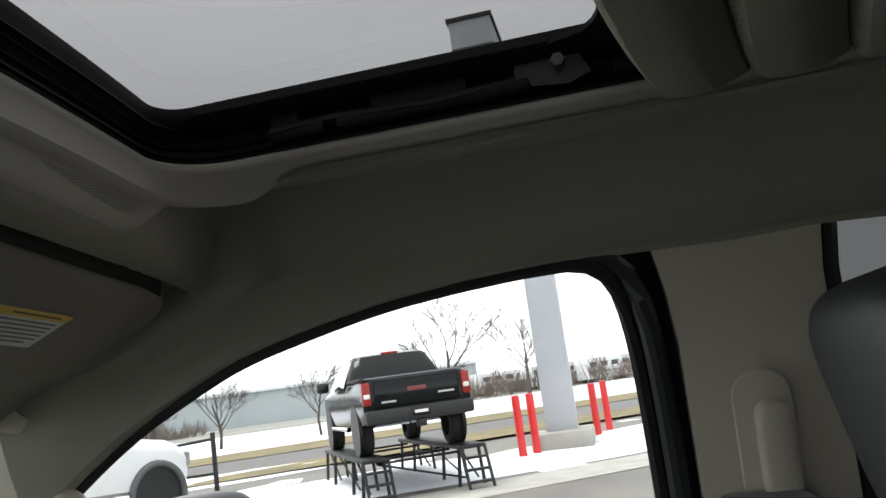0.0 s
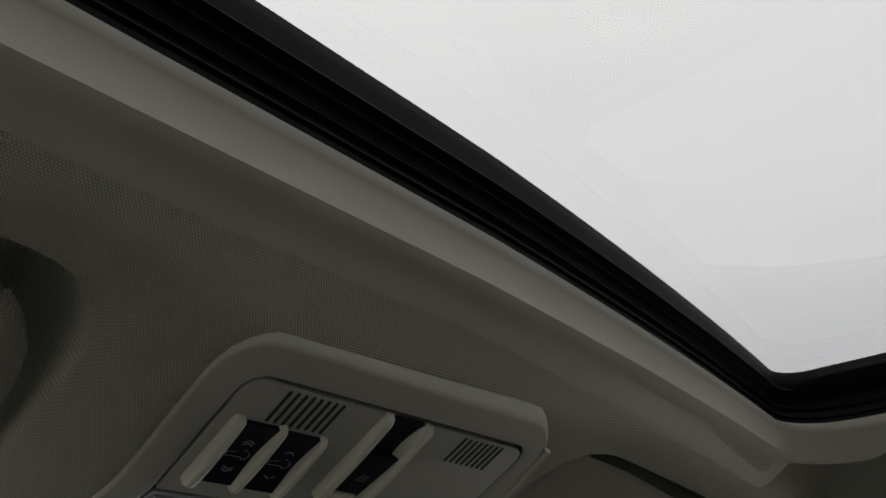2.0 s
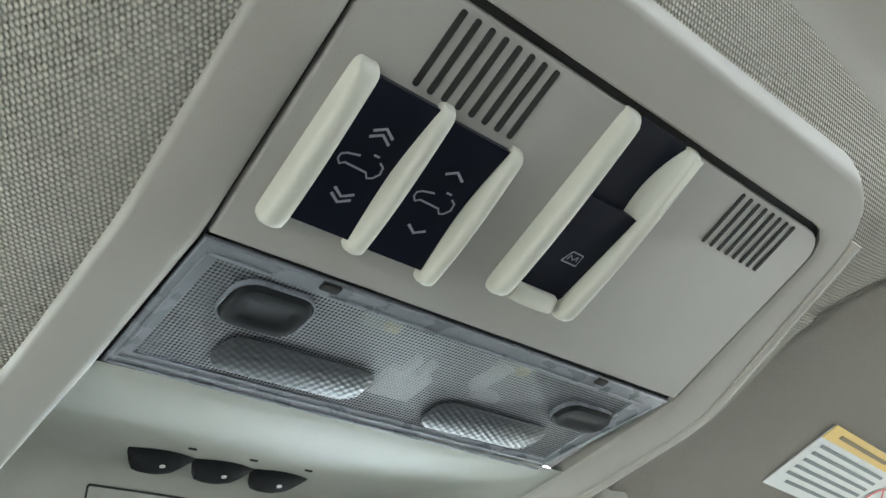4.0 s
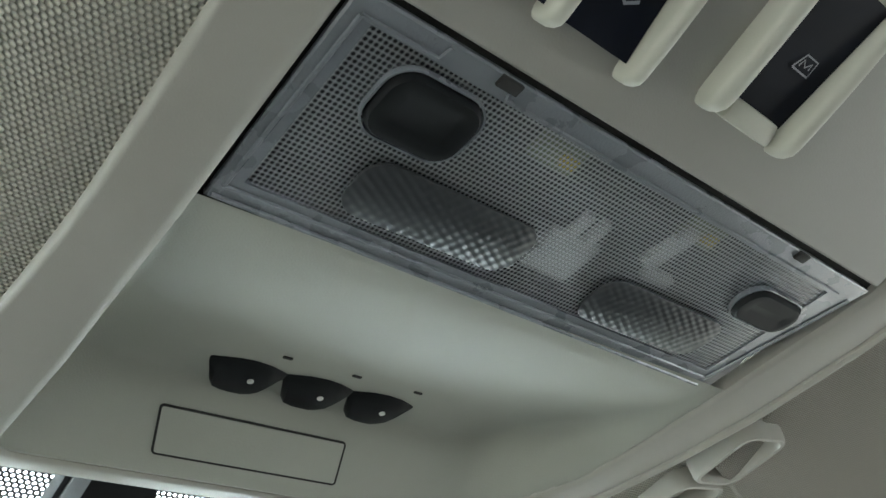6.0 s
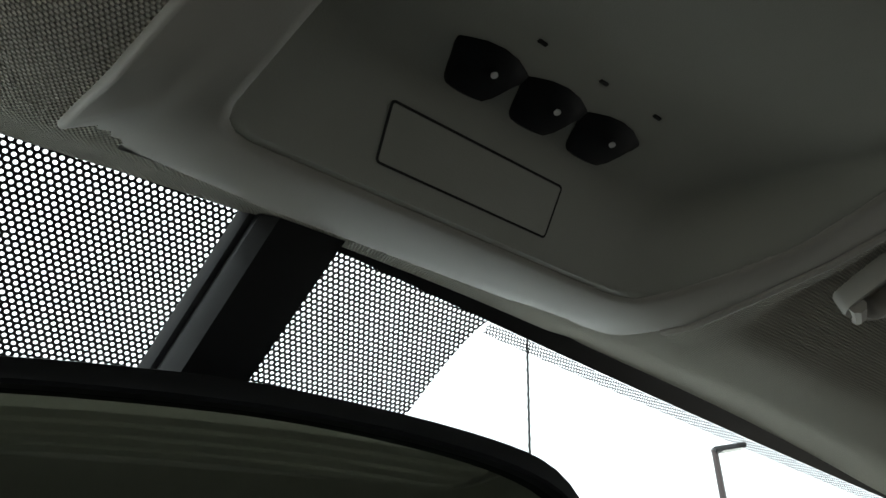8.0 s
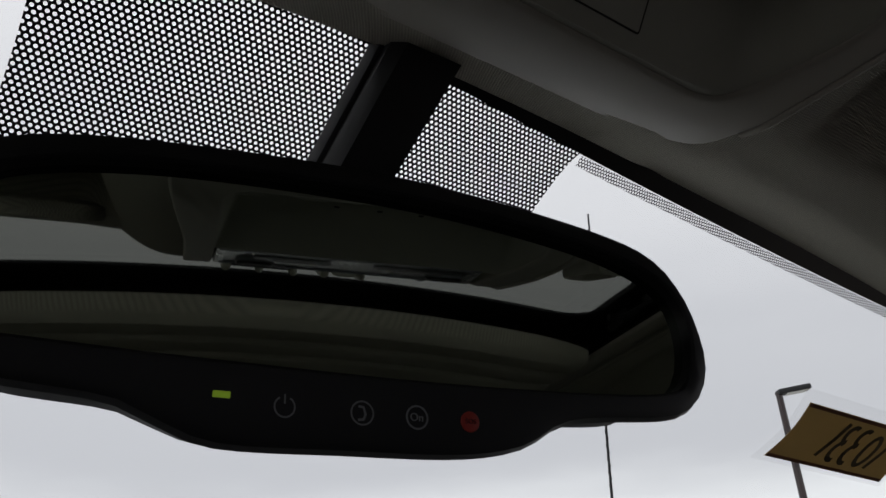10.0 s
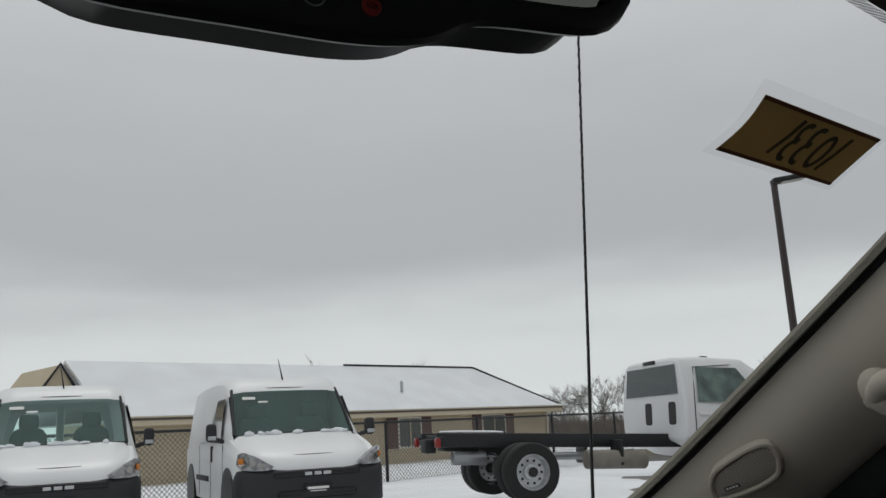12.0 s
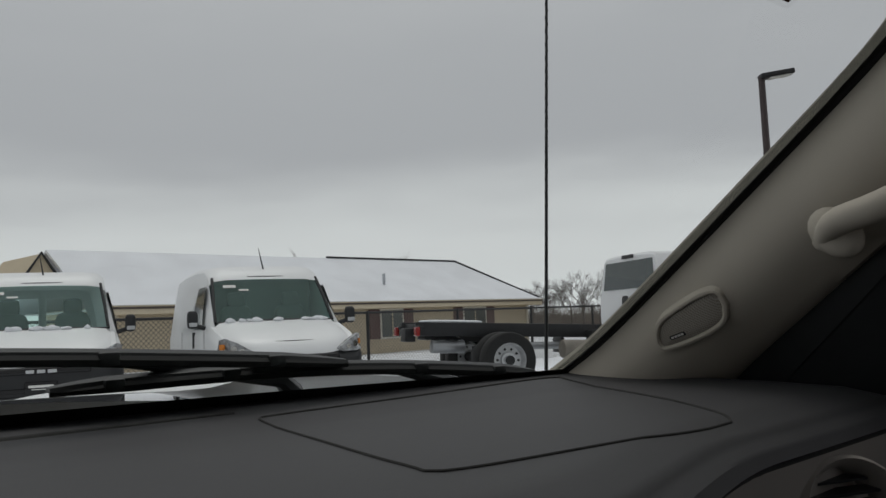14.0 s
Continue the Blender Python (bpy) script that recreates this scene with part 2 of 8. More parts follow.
def cyl(r, h, m=None, segs=20, r2=None, bm=None, bevel=0.0):
    own = bmesh.new()
    bmesh.ops.create_cone(own, cap_ends=True, segments=segs, radius1=r, radius2=r if r2 is None else r2, depth=h)
    if bevel > 0:
        ed = [e for e in own.edges if len(e.link_faces) == 2 and any(len(f.verts) > 4 for f in e.link_faces)]
        bmesh.ops.bevel(own, geom=ed, offset=bevel, segments=2, affect='EDGES', profile=0.5)
    if m is not None:
        own.transform(m)
    return merge(bm, own)


def tube(pts, r, segs=8, bm=None, caps=True):
    """Round bar along points; r a number or a list."""
    pts = [Vector(p) for p in pts]
    rs = r if isinstance(r, (list, tuple)) else [r] * len(pts)
    up = Vector((0.13, 0.21, 0.97))
    rows = []
    for i, p in enumerate(pts):
        d = (pts[min(i + 1, len(pts) - 1)] - pts[max(i - 1, 0)]).normalized()
        a = d.cross(up)
        if a.length < 0.1:
            a = d.cross(Vector((1, 0.1, 0)))
        a.normalize()
        b = d.cross(a)
        rows.append([p + rs[i] * (math.cos(k * 2 * math.pi / segs) * a + math.sin(k * 2 * math.pi / segs) * b) for k in range(segs)])
    return rows_loft(rows, True, caps, caps, bm)


def rrect(w, h, r, n=5):
    """Rounded rectangle outline, centred, anticlockwise. r: one radius or four (from +x+y anticlockwise)."""
    rs = r if isinstance(r, (list, tuple)) else [r] * 4
    out = []
    for (sx, sy, a0), q in zip(((1, 1, 0), (-1, 1, 90), (-1, -1, 180), (1, -1, 270)), rs):
        for k in range(n + 1):
            a = radians(a0 + 90 * k / n)
            out.append((sx * (w / 2 - q) + q * math.cos(a), sy * (h / 2 - q) + q * math.sin(a)))
    return out


def inset(pts, d):
    """Outline moved inwards by d (anticlockwise outline)."""
    out, n = [], len(pts)
    for i in range(n):
        p, q, s = Vector(pts[i - 1]), Vector(pts[i]), Vector(pts[(i + 1) % n])
        e1, e2 = (q - p), (s - q)
        e1 = e1.normalized() if e1.length > 1e-9 else e2.normalized()
        e2 = e2.normalized() if e2.length > 1e-9 else e1
        nrm = Vector((-(e1 + e2).y, (e1 + e2).x))
        nrm = nrm.normalized() if nrm.length > 1e-9 else Vector((-e1.y, e1.x))
        out.append(tuple(q + nrm * d / max(0.5, nrm.dot(Vector((-e1.y, e1.x))))))
    return out


def plate(outline, h, m=None, bevel=0.0, bm=None, crown=0.0):
    """Flat slab from z=0 to z=h with a softened upper edge."""
    own = bmesh.new()
    rows = [[(x, y, 0) for x, y in outline]]
    if bevel > 0:
        rows.append([(x, y, h - bevel) for x, y in outline])
        ins = inset(outline, bevel * 0.35)
        rows.append([(x, y, h - bevel * 0.35) for x, y in ins])
        ins = inset(outline, bevel)
        rows.append([(x, y, h) for x, y in ins])
    else:
        rows.append([(x, y, h) for x, y in outline])
    rows_loft(rows, True, True, True, own)
    if m is not None:
        own.transform(m)
    return merge(bm, own)


def frame_at(o, xdir, ydir):
    """Matrix with origin o, x along xdir, y along ydir, z their cross."""
    x = Vector(xdir).normalized()
    z = x.cross(Vector(ydir)).normalized()
    y = z.cross(x)
    return Matrix(((x.x, y.x, z.x, o[0]), (x.y, y.y, z.y, o[1]), (x.z, y.z, z.z, o[2]), (0, 0, 0, 1)))


def curve(pts, n):
    """n points evenly along a smooth curve through pts."""
    p = [Vector(q) for q in pts]
    p = [2 * p[0] - p[1]] + p + [2 * p[-1] - p[-2]]
    dense = []
    for a, b, c, d in zip(p, p[1:], p[2:], p[3:]):
        for k in range(16):
            t = k / 16
            dense.append(0.5 * ((2 * b) + (c - a) * t + (2 * a - 5 * b + 4 * c - d) * t * t + (3 * b - a - 3 * c + d) * t ** 3))
    dense.append(p[-2])
    acc = [0.0]
    for a, b in zip(dense, dense[1:]):
        acc.append(acc[-1] + (b - a).length)
    out, j = [], 0
    for k in range(n):
        s = acc[-1] * k / (n - 1)
        while j < len(acc) - 2 and acc[j + 1] < s:
            j += 1
        f = (s - acc[j]) / max(1e-9, acc[j + 1] - acc[j])
        out.append(dense[j].lerp(dense[j + 1], min(1, max(0, f))))
    return out


def lin(a, b, n):
    return [a + (b - a) * k / (n - 1) for k in range(n)]


def step01(a, b, x):
    t = min(1, max(0, (x - a) / (b - a)))
    return t * t * (3 - 2 * t)


def text_mesh(body, size, m, extrude=0.0003):
    """Writing as a flat mesh in the built-in font."""
    cu = bpy.data.curves.new("writing", 'FONT')
    cu.body, cu.size, cu.extrude = body, size, extrude
    cu.align_x, cu.align_y = 'CENTER', 'CENTER'
    ob = bpy.data.objects.new("writing", cu)
    scene.collection.objects.link(ob)
    me = bpy.data.meshes.new_from_object(ob.evaluated_get(bpy.context.evaluated_depsgraph_get()))
    bpy.data.objects.remove(ob)
    bm = bmesh.new()
    bm.from_mesh(me)
    bpy.data.meshes.remove(me)
    bm.transform(m)
    return bm


def stroke(pts2, w, m, bm=None, h=0.0003):
    """A printed line of width w through 2D points, lying in the plane of m."""
    bm = bm or bmesh.new()
    p = [Vector(q) for q in pts2]
    L, R = [], []
    for i in range(len(p)):
        d = (p[min(i + 1, len(p) - 1)] - p[max(i - 1, 0)]).normalized()
        nn = Vector((-d.y, d.x)) * w / 2
        L.append(m @ Vector((*(p[i] + nn), h)))
        R.append(m @ Vector((*(p[i] - nn), h)))
    vl, vr = [bm.verts.new(q) for q in L], [bm.verts.new(q) for q in R]
    for i in range(len(p) - 1):
        bm.faces.new((vl[i], vr[i], vr[i + 1], vl[i + 1]))
    return bm


def uv_metric(ob, fn):
    """UV map in metres from the place of each vertex."""
    me = ob.data
    layer = me.uv_layers.new(name="metric")
    for lo in me.loops:
        layer.data[lo.index].uv = fn(me.vertices[lo.vertex_index].co)
    return ob

# ---------------------------------------------------------------- the car's cabin: large forms
ZC_Y = (0.0, 0.205, 0.228, 0.301, 0.366, 0.43, 0.487, 0.52, 0.545, 0.60)
ZC_Z = (1.90, 1.792, 1.779, 1.739, 1.722, 1.708, 1.700, 1.705, 1.72, 1.745)


def zc(y):
    """Height of the overhead console's face."""
    return float(np.interp(y, ZC_Y, ZC_Z))


def zvis(y):
    """Height of a sun visor's lower face."""
    return 1.785 - 0.47 * (y - 0.25)


HL_Y = (-3.0, -1.2, -0.6, 0.10, 0.168, 0.186, 0.205, 0.228, 0.301, 0.366, 0.43, 0.49, 0.53, 0.56, 0.60)
HL_Z = (1.80, 1.85, 1.862, 1.858, 1.852, 1.830, 1.798, 1.782, 1.742, 1.725, 1.711, 1.704, 1.711, 1.729, 1.745)
OPEN = (-0.486, 0.486, -0.470, 0.165)      # sunroof opening: x0, x1, y0, y1
OPEN_R = 0.055


def front_bow(x):
    """How far the opening's front edge runs forward of its middle."""
    return 0.06 * x + 0.08 * x * x if x > 0 else 0.03 * x


# the profile without its corners
HS_Y = lin(-0.10, 0.60, 281)
HS_Z = [sum(float(np.interp(y + 0.0025 * k, HL_Y, HL_Z)) * math.exp(-(k / 3.2) ** 2) for k in range(-8, 9)) / sum(math.exp(-(k / 3.2) ** 2) for k in range(-8, 9)) for y in HS_Y]


def zprofile(y):
    return float(np.interp(y, HS_Y, HS_Z)) if y > -0.05 else float(np.interp(y, HL_Y, HL_Z))


def visor_line(x):
    """Rear edge of the visor hollows."""
    return 0.240 + 0.0055 * step01(-0.11, 0.11, x) + 0.113 * max(0.0, x - 0.20) + 0.068 * max(0.0, -x - 0.2)


def profile_y(x, y):
    """Place on the middle profile that belongs to y: the fall between opening and visor narrows towards the doors."""
    b = front_bow(x)
    e_, yv = 0.165 + b, visor_line(x) - 0.005
    if y < e_:
        return y - b * step01(0.0, 0.14, y)
    if y < yv:
        return 0.165 + (y - e_) * 0.070 / (yv - e_)
    return y - (yv - 0.235) * (1 - step01(yv, yv + 0.08, y))


def zhead(x, y):
    """The cloth headliner: falls towards windscreen and doors, with a hollow for each visor."""
    base = zprofile(profile_y(x, y))
    ax = abs(x)
    front = step01(0.16, 0.26, y)
    side = base - 0.014 * (ax / 0.5) ** 2
    # beside the console the cloth rises to the visor hollows
    if y > 0.17 and ax > 0.12:
        edge = 1.850 - 0.10 * max(0, y - 0.17)
        hollow = max(base, min(zvis(y) + 0.050 - 0.025 * step01(0.45, 0.62, ax) - 0.020 * step01(0.30, 0.40, y), edge))
        yv = visor_line(x)
        qx, qy = ax - (0.140 if x > 0 else 0.158), y - (yv - 0.012)
        cr = 0.035
        inside = min(qx, qy) if qx > cr or qy > cr else cr - math.hypot(cr - qx, cr - qy)
        k = step01(0.0, 0.014 if x < 0 else 0.006 if qx > cr else 0.02, inside)
        rim = base + 0.0155 * step01(0.125, 0.22, ax) * step01(0.19, 0.235, profile_y(x, y))
        side = rim * (1 - k) + hollow * k - 0.012 * (ax / 0.5) ** 2 * (1 - k)
    if x < -0.118 and y > 0.19:
        side += 0.016 * min(1.0, (-x - 0.118) / 0.045) ** 2 * step01(0.19, 0.25, y) * (1 - step01(0.47, 0.55, y))
    side -= 0.16 * x * x * step01(0.45, 0.57, y)
    # soft roll round the sunroof
    groove = 0.014 * step01(0.544, 0.553, ax + 0.06 * y) * (1 - step01(0.553, 0.612, ax + 0.06 * y)) * (1 - step01(0.16, 0.27, y))
    side += groove
    side -= 0.055 * max(0.0, (ax - 0.545) / 0.100) ** 2 * (1 - step01(0.15, 0.3, y))
    ke = step01(0.580 + 0.045 * step01(0.21, 0.265, y), 0.648, ax) * step01(0.05, 0.27, y)
    side = side * (1 - ke) + float(np.interp(y, (0.1, 0.2, 0.3, 0.45, 0.54, 0.62), (1.785, 1.770, 1.745, 1.705, 1.675, 1.64))) * ke
    return side


def in_opening(x, y, grow=0.0):
    y -= front_bow(x) * step01(-0.1, 0.165, y)
    cx, cy = (OPEN[0] + OPEN[1]) / 2, (OPEN[2] + OPEN[3]) / 2
    hx, hy = (OPEN[1] - OPEN[0]) / 2 + grow, (OPEN[3] - OPEN[2]) / 2 + grow
    qx, qy = abs(x - cx) - hx + OPEN_R, abs(y - cy) - hy + OPEN_R
    return math.hypot(max(qx, 0), max(qy, 0)) + min(max(qx, qy), 0) - OPEN_R < 0


def y_head(x):
    """Front edge of the headliner along the windscreen."""
    return 0.570 + 0.007 * min(1, abs(x) / 0.2) - 0.03 * max(0, (abs(x) - 0.45) / 0.17) ** 2


HX = lin(-0.645, 0.645, 260)
HEAD_Y = lin(0.57, 0.31, 34)[:-1] + lin(0.31, 0.215, 39)[:-1] + lin(0.215, 0.10, 24)[:-1] + lin(0.10, -0.40, 44)[:-1] + lin(-0.40, -1.75, 36)
HV = [(0.57 - y) / 2.32 for y in HEAD_Y]


def head_pt(x, v, up=0.0):
    # rows are dense near the front, where the camera passes
    y = y_head(x) + (-1.75 - y_head(x)) * v
    y += (0.113 if x > 0 else 0.068) * max(0.0, abs(x) - 0.2) * step01(0.10, 0.21, y) * (1 - step01(0.31, 0.45, y))
    return (x, y, zhead(x, y) + up)


head_bm = sheet(lambda u, v: head_pt(u, v), HX, HV, keep=lambda u, v: not in_opening(u, head_pt(u, v)[1] + (0.008 if head_pt(u, v)[1] > 0 else 0), 0.0245) and not (abs(u) < 0.106 and 0.218 < head_pt(u, v)[1] < 0.528))
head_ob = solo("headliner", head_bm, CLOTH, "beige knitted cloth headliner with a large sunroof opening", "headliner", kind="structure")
ARC_Y = lin(-1.8, 0.65, 491)
ARC_S = [0.0]
for a_, b_ in zip(ARC_Y, ARC_Y[1:]):
    ARC_S.append(ARC_S[-1] + math.hypot(b_ - a_, float(np.interp(b_, HL_Y, HL_Z)) - float(np.interp(a_, HL_Y, HL_Z))))
uv_metric(head_ob, lambda co: (co.x, float(np.interp(co.y, ARC_Y, ARC_S))))

# trim lip round the sunroof opening
cx0, cy0 = (OPEN[0] + OPEN[1]) / 2, (OPEN[2] + OPEN[3]) / 2
ow, oh = OPEN[1] - OPEN[0], OPEN[3] - OPEN[2]


def ring(grow, dz, follow=True):
    pts = rrect(ow + 2 * grow, oh + 2 * grow, OPEN_R + max(grow, -0.04), 10)
    dense = []
    for (ax, ay), (bx, by) in zip(pts, pts[1:] + pts[:1]):
        n = max(1, int(math.hypot(bx - ax, by - ay) / 0.012))
        dense += [(ax + (bx - ax) * k / n + cx0, ay + (by - ay) * k / n + cy0) for k in range(n)]
    dense = [(x, y + front_bow(x) * step01(-0.1, 0.165, y)) for x, y in dense]
    return [(x, y, (zlip(x, y) if follow else 0) + dz) for x, y in dense]


def zlip(x, y):
    return 1.8560 - 0.002 * (abs(x) / 0.48) ** 2


def ring_match(grow, fn, front=None):
    """Rows with the same count: scale the zero ring outwards."""
    base = ring(0.0, 0)
    out = []
    n = len(base)
    for i, (x, y, z) in enumerate(base):
        p, q = Vector(base[i - 1]), Vector(base[(i + 1) % n])
        d = (q - p).normalized()
        nx, ny = d.y, -d.x
        gg = grow if front is None else grow + (front - grow) * max(0.0, ny) ** 2
        X, Y = x + nx * gg, y + ny * gg
        out.append((X, Y, fn(X, Y, z)))
    return out


def lip_side(a, b):
    """Height below the opening's edge: a at the doors, b at the windscreen side."""
    return lambda x, y, z: z - a - (b - a) * step01(0.10, 0.165, y)


lip_rows = [ring_match(0.004, lambda x, y, z: z + 0.007), ring_match(0.0, lambda x, y, z: z + 0.004), ring_match(0.0006, lambda x, y, z: z + 0.0015, 0.0006), ring_match(0.002, lip_side(0.0005, 0.001), 0.002), ring_match(0.004, lip_side(0.002, 0.003), 0.0035),
            ring_match(0.0265, lip_side(0.0035, 0.0195), 0.0050), ring_match(0.0280, lip_side(0.0037, 0.0222), 0.0075), ring_match(0.0290, lip_side(0.0034, 0.0240), 0.0110), ring_match(0.0298, lip_side(0.0015, 0.0252), 0.0150), ring_match(0.0335, lambda x, y, z: zhead(x, y) - 0.0012, 0.0225), ring_match(0.0350, lambda x, y, z: zhead(x, y) - 0.0006, 0.0270), ring_match(0.040, lambda x, y, z: zhead(x, y) + 0.004, 0.032)]
solo("sunroof_trim", rows_loft(lip_rows), TRIMP, "light grey-beige plastic lip round the sunroof opening", "trim", kind="structure")

# the sunroof: black frame between headliner and roof skin, tinted pane above
roof_t = thing("sunroof", "closed sunroof with tinted glass in a black frame", "sunroof", at=(0, 0, 1.88))
inv = T(0, 0, -1.88)


def shifted(bm, m=inv):
    bm.transform(m)
    return bm


def zglass(x):
    return 1.905 - 0.005 * (x / 0.48) ** 2


fr_rows = [ring_match(0.030, lambda x, y, z: z + 0.010), ring_match(0.004, lambda x, y, z: z + 0.006), ring_match(0.003, lambda x, y, z: z + 0.010), ring_match(0.007, lambda x, y, z: z + 0.020),
           ring_match(0.004, lambda x, y, z: z + 0.030), ring_match(-0.006, lambda x, y, z: zglass(x) - 0.012, 0.0), ring_match(-0.020, lambda x, y, z: zglass(x) - 0.008, 0.0), ring_match(-0.024, lambda x, y, z: zglass(x) - 0.004, -0.002), ring_match(-0.024, lambda x, y, z: zglass(x) + 0.004, -0.002)]
part("frame", shifted(rows_loft(fr_rows)), FRAMEB, roof_t, "black sunroof frame")
for g, dz in ((0.004, 0.013), (0.006, 0.022), (0.002, 0.030), (-0.001, 0.036)):
    rows = [ring_match(g - 0.002, lambda x, y, z: z + dz), ring_match(g - 0.0035, lambda x, y, z: z + dz - 0.0020), ring_match(g + 0.002, lambda x, y, z: z + dz)]
    part("seal", shifted(rows_loft(rows)), FRAMEB, roof_t, "ribbed black rubber seal")
glass_bm = sheet(lambda u, v: (u, v, zglass(u)), lin(-0.50, 0.50, 21), lin(OPEN[2] - 0.02, OPEN[3] + 0.07, 21))
part("pane", shifted(glass_bm), TINT, roof_t, "smoke-tinted glass pane")
# black band along the pane's rear edge, its corners rounded


def rear_edge(x):
    q = max(0.0, abs(x) - 0.400) / 0.0635
    return -0.172 + 0.065 * (1 - (x / 0.462) ** 2) + 0.055 * (1 - math.sqrt(max(0.0, 1 - min(1.0, q) ** 2)))


part("rear_band", shifted(sheet(lambda u, v: (u, rear_edge(u) * (1 - v) - 0.49 * v, zglass(u) - 0.006 - 0.006 * step01(0.05, 0.12, v)), lin(-0.4635, 0.4635, 81), [0, 0.02, 0.05, 0.08, 0.12, 0.3, 0.6, 1.0],
                                thick=lambda u, v: (u, rear_edge(u) * (1 - v) - 0.49 * v, zglass(u) - 0.002))), FRAMEB, roof_t, "black band along the pane's rear edge")
# mechanism parts along the passenger side rail
for my, w in ((0.095, 0.05), (-0.02, 0.16), (-0.20, 0.07)):
    mb = box(0.014, w, 0.010, T(0.481, my, 1.872), 0.003)
    box(0.006, w * 0.5, 0.02, T(0.481, my + 0.01, 1.880), 0.002, mb)
    part("rail_clip", shifted(mb), FRAMEB, roof_t)
gb_ = plate([(0.030 * c, 0.016 * d) for c, d in ((-1, -0.6), (-0.4, -1), (0.5, -0.8), (1, -0.2), (0.9, 0.6), (0.2, 1), (-0.7, 0.7))], 0.004, frame_at((0.478, -0.118, 1.882), (0, 1, 0), (0, 0, 1)), 0.001)
gw = part("guide_bracket", shifted(gb_), BLACKP, roof_t, "black cast bracket of the sliding rail")
part("guide_bolt", shifted(cyl(0.0055, 0.008, T(0.473, -0.124, 1.884) @ pose(0, 0, 0, 0, 90, 0), 6)), DARKB, gw, "dull steel bolt")
part("drain_hose", shifted(tube([(0.476, -0.09, 1.876), (0.474, -0.02, 1.872), (0.476, 0.06, 1.877), (0.474, 0.115, 1.874)], 0.0028, 6)), BLACKP, roof_t, "thin black cable along the rail")

# outer roof skin, so that daylight enters by the openings alone
roof_bm = sheet(lambda u, v: (u, v, 1.906 - 0.06 * (u / 0.62) ** 2 - (0.35 * (v - 0.3) ** 2 if v > 0.3 else 0) - 0.06 * max(0, -v - 0.9) ** 2), lin(-0.66, 0.66, 34), lin(-1.8, 0.64, 62),
                keep=lambda u, v: not in_opening(u, v, 0.040))
solo("roof_skin", roof_bm, BLACKP, "painted steel roof panel of the car", "roof", kind="structure")

# windscreen


def y_ws(x, z, off=0.0):
    return 0.7322 - 0.10 * (x / 0.72) ** 2 + (1.62 - z) / 0.74 + off


WSZ = lin(1.752, 1.255, 24)
ws_bm = sheet(lambda u, v: (u, y_ws(u, v, 0.012), v), lin(-0.735, 0.735, 31), WSZ)
ws = solo("windscreen", ws_bm, SCREEN, "clear laminated windscreen with a dotted black border", "windscreen", kind="structure")
ws.visible_shadow = False


FRIT = holes_mat("dotted_print", (0.006, 0.006, 0.006), 0.0028, 0.30)
FRIT_FINE = holes_mat("dotted_print_fine", (0.006, 0.006, 0.006), 0.0021, 0.36)
FRITB = mat("black_print", (0.006, 0.006, 0.006), 0.35, var=0.0)


def ws_uv(co):
    return (co.x, (1.75 - co.z) * 1.681)


# the dotted patch behind the mirror: wider at the header
def patch_x(s):
    """Half widths of the patch at a depth s (0..1) below the header."""
    f = 0.016 * math.exp(-s * 7) + 0.036 * math.exp(-s * 22)
    return -0.174 - f - 0.004 * s, 0.092 + f - 0.010 * s


fp = sheet(lambda u, v: (lambda a, b: (a + (b - a) * u, y_ws(a + (b - a) * u, 1.745 - 0.098 * v, 0.004), 1.745 - 0.098 * v))(*patch_x(v)), lin(0, 1, 24), lin(0, 1, 24))
frit_patch = solo("frit_patch", fp, FRIT, "black dot-matrix print on the windscreen behind the mirror", "print", kind="structure")
uv_metric(frit_patch, ws_uv)


def header_z(x):
    return 1.7367 - 0.05 * x - 0.055 * x * x if x > 0 else 1.7367 + 0.003 * step01(0.0, 0.12, -x) - 0.055 * x * x


band = sheet(lambda u, v: (u, y_ws(u, header_z(u) - 0.0038 * v, 0.005), header_z(u) - 0.0038 * v), lin(-0.66, 0.66, 60), lin(0, 1, 4), keep=lambda u, v: not -0.185 < u < 0.10)
frit_band = solo("frit_band", band, FRIT_FINE, "dotted black border along the windscreen's top edge", "print", kind="structure")
uv_metric(frit_band, ws_uv)
solidb = sheet(lambda u, v: (u, y_ws(u, header_z(u) + 0.03 - 0.0305 * v, 0.003), header_z(u) + 0.03 - 0.0305 * v), lin(-0.66, 0.66, 40), lin(0, 1, 4))
footb = sheet(lambda u, v: (u, y_ws(u, 1.290 - 0.05 * v, 0.006), 1.290 - 0.05 * v), lin(-0.70, 0.70, 40), lin(0, 1, 4))
solo("frit_foot", footb, FRITB, "solid black border along the windscreen's foot", "print", kind="structure")
solo("frit_header", solidb, FRITB, "solid black border along the windscreen's top edge", "print", kind="structure")

# ---------------------------------------------------------------- sides: window line, pillars, doors
WIN_TOP = [(0.93, 1.22), (0.80, 1.325), (0.70, 1.408), (0.62, 1.480), (0.526, 1.557), (0.459, 1.603), (0.398, 1.639), (0.339, 1.667), (0.26, 1.699), (0.19, 1.717), (0.09, 1.736), (0.0, 1.745), (-0.066, 1.748), (-0.108, 1.745),
           (-0.134, 1.724), (-0.145, 1.67), (-0.148, 1.55), (-0.146, 1.40), (-0.141, 1.22)]
WS_EDGE = [(0.60, 0.535, 1.700), (0.645, 0.565, 1.683), (0.678, 0.605, 1.650), (0.697, 0.65, 1.612), (0.705, 0.70, 1.572), (0.708, 0.82, 1.484), (0.706, 1.017, 1.338), (0.692, 1.095, 1.283), (0.67, 1.13, 1.255)]


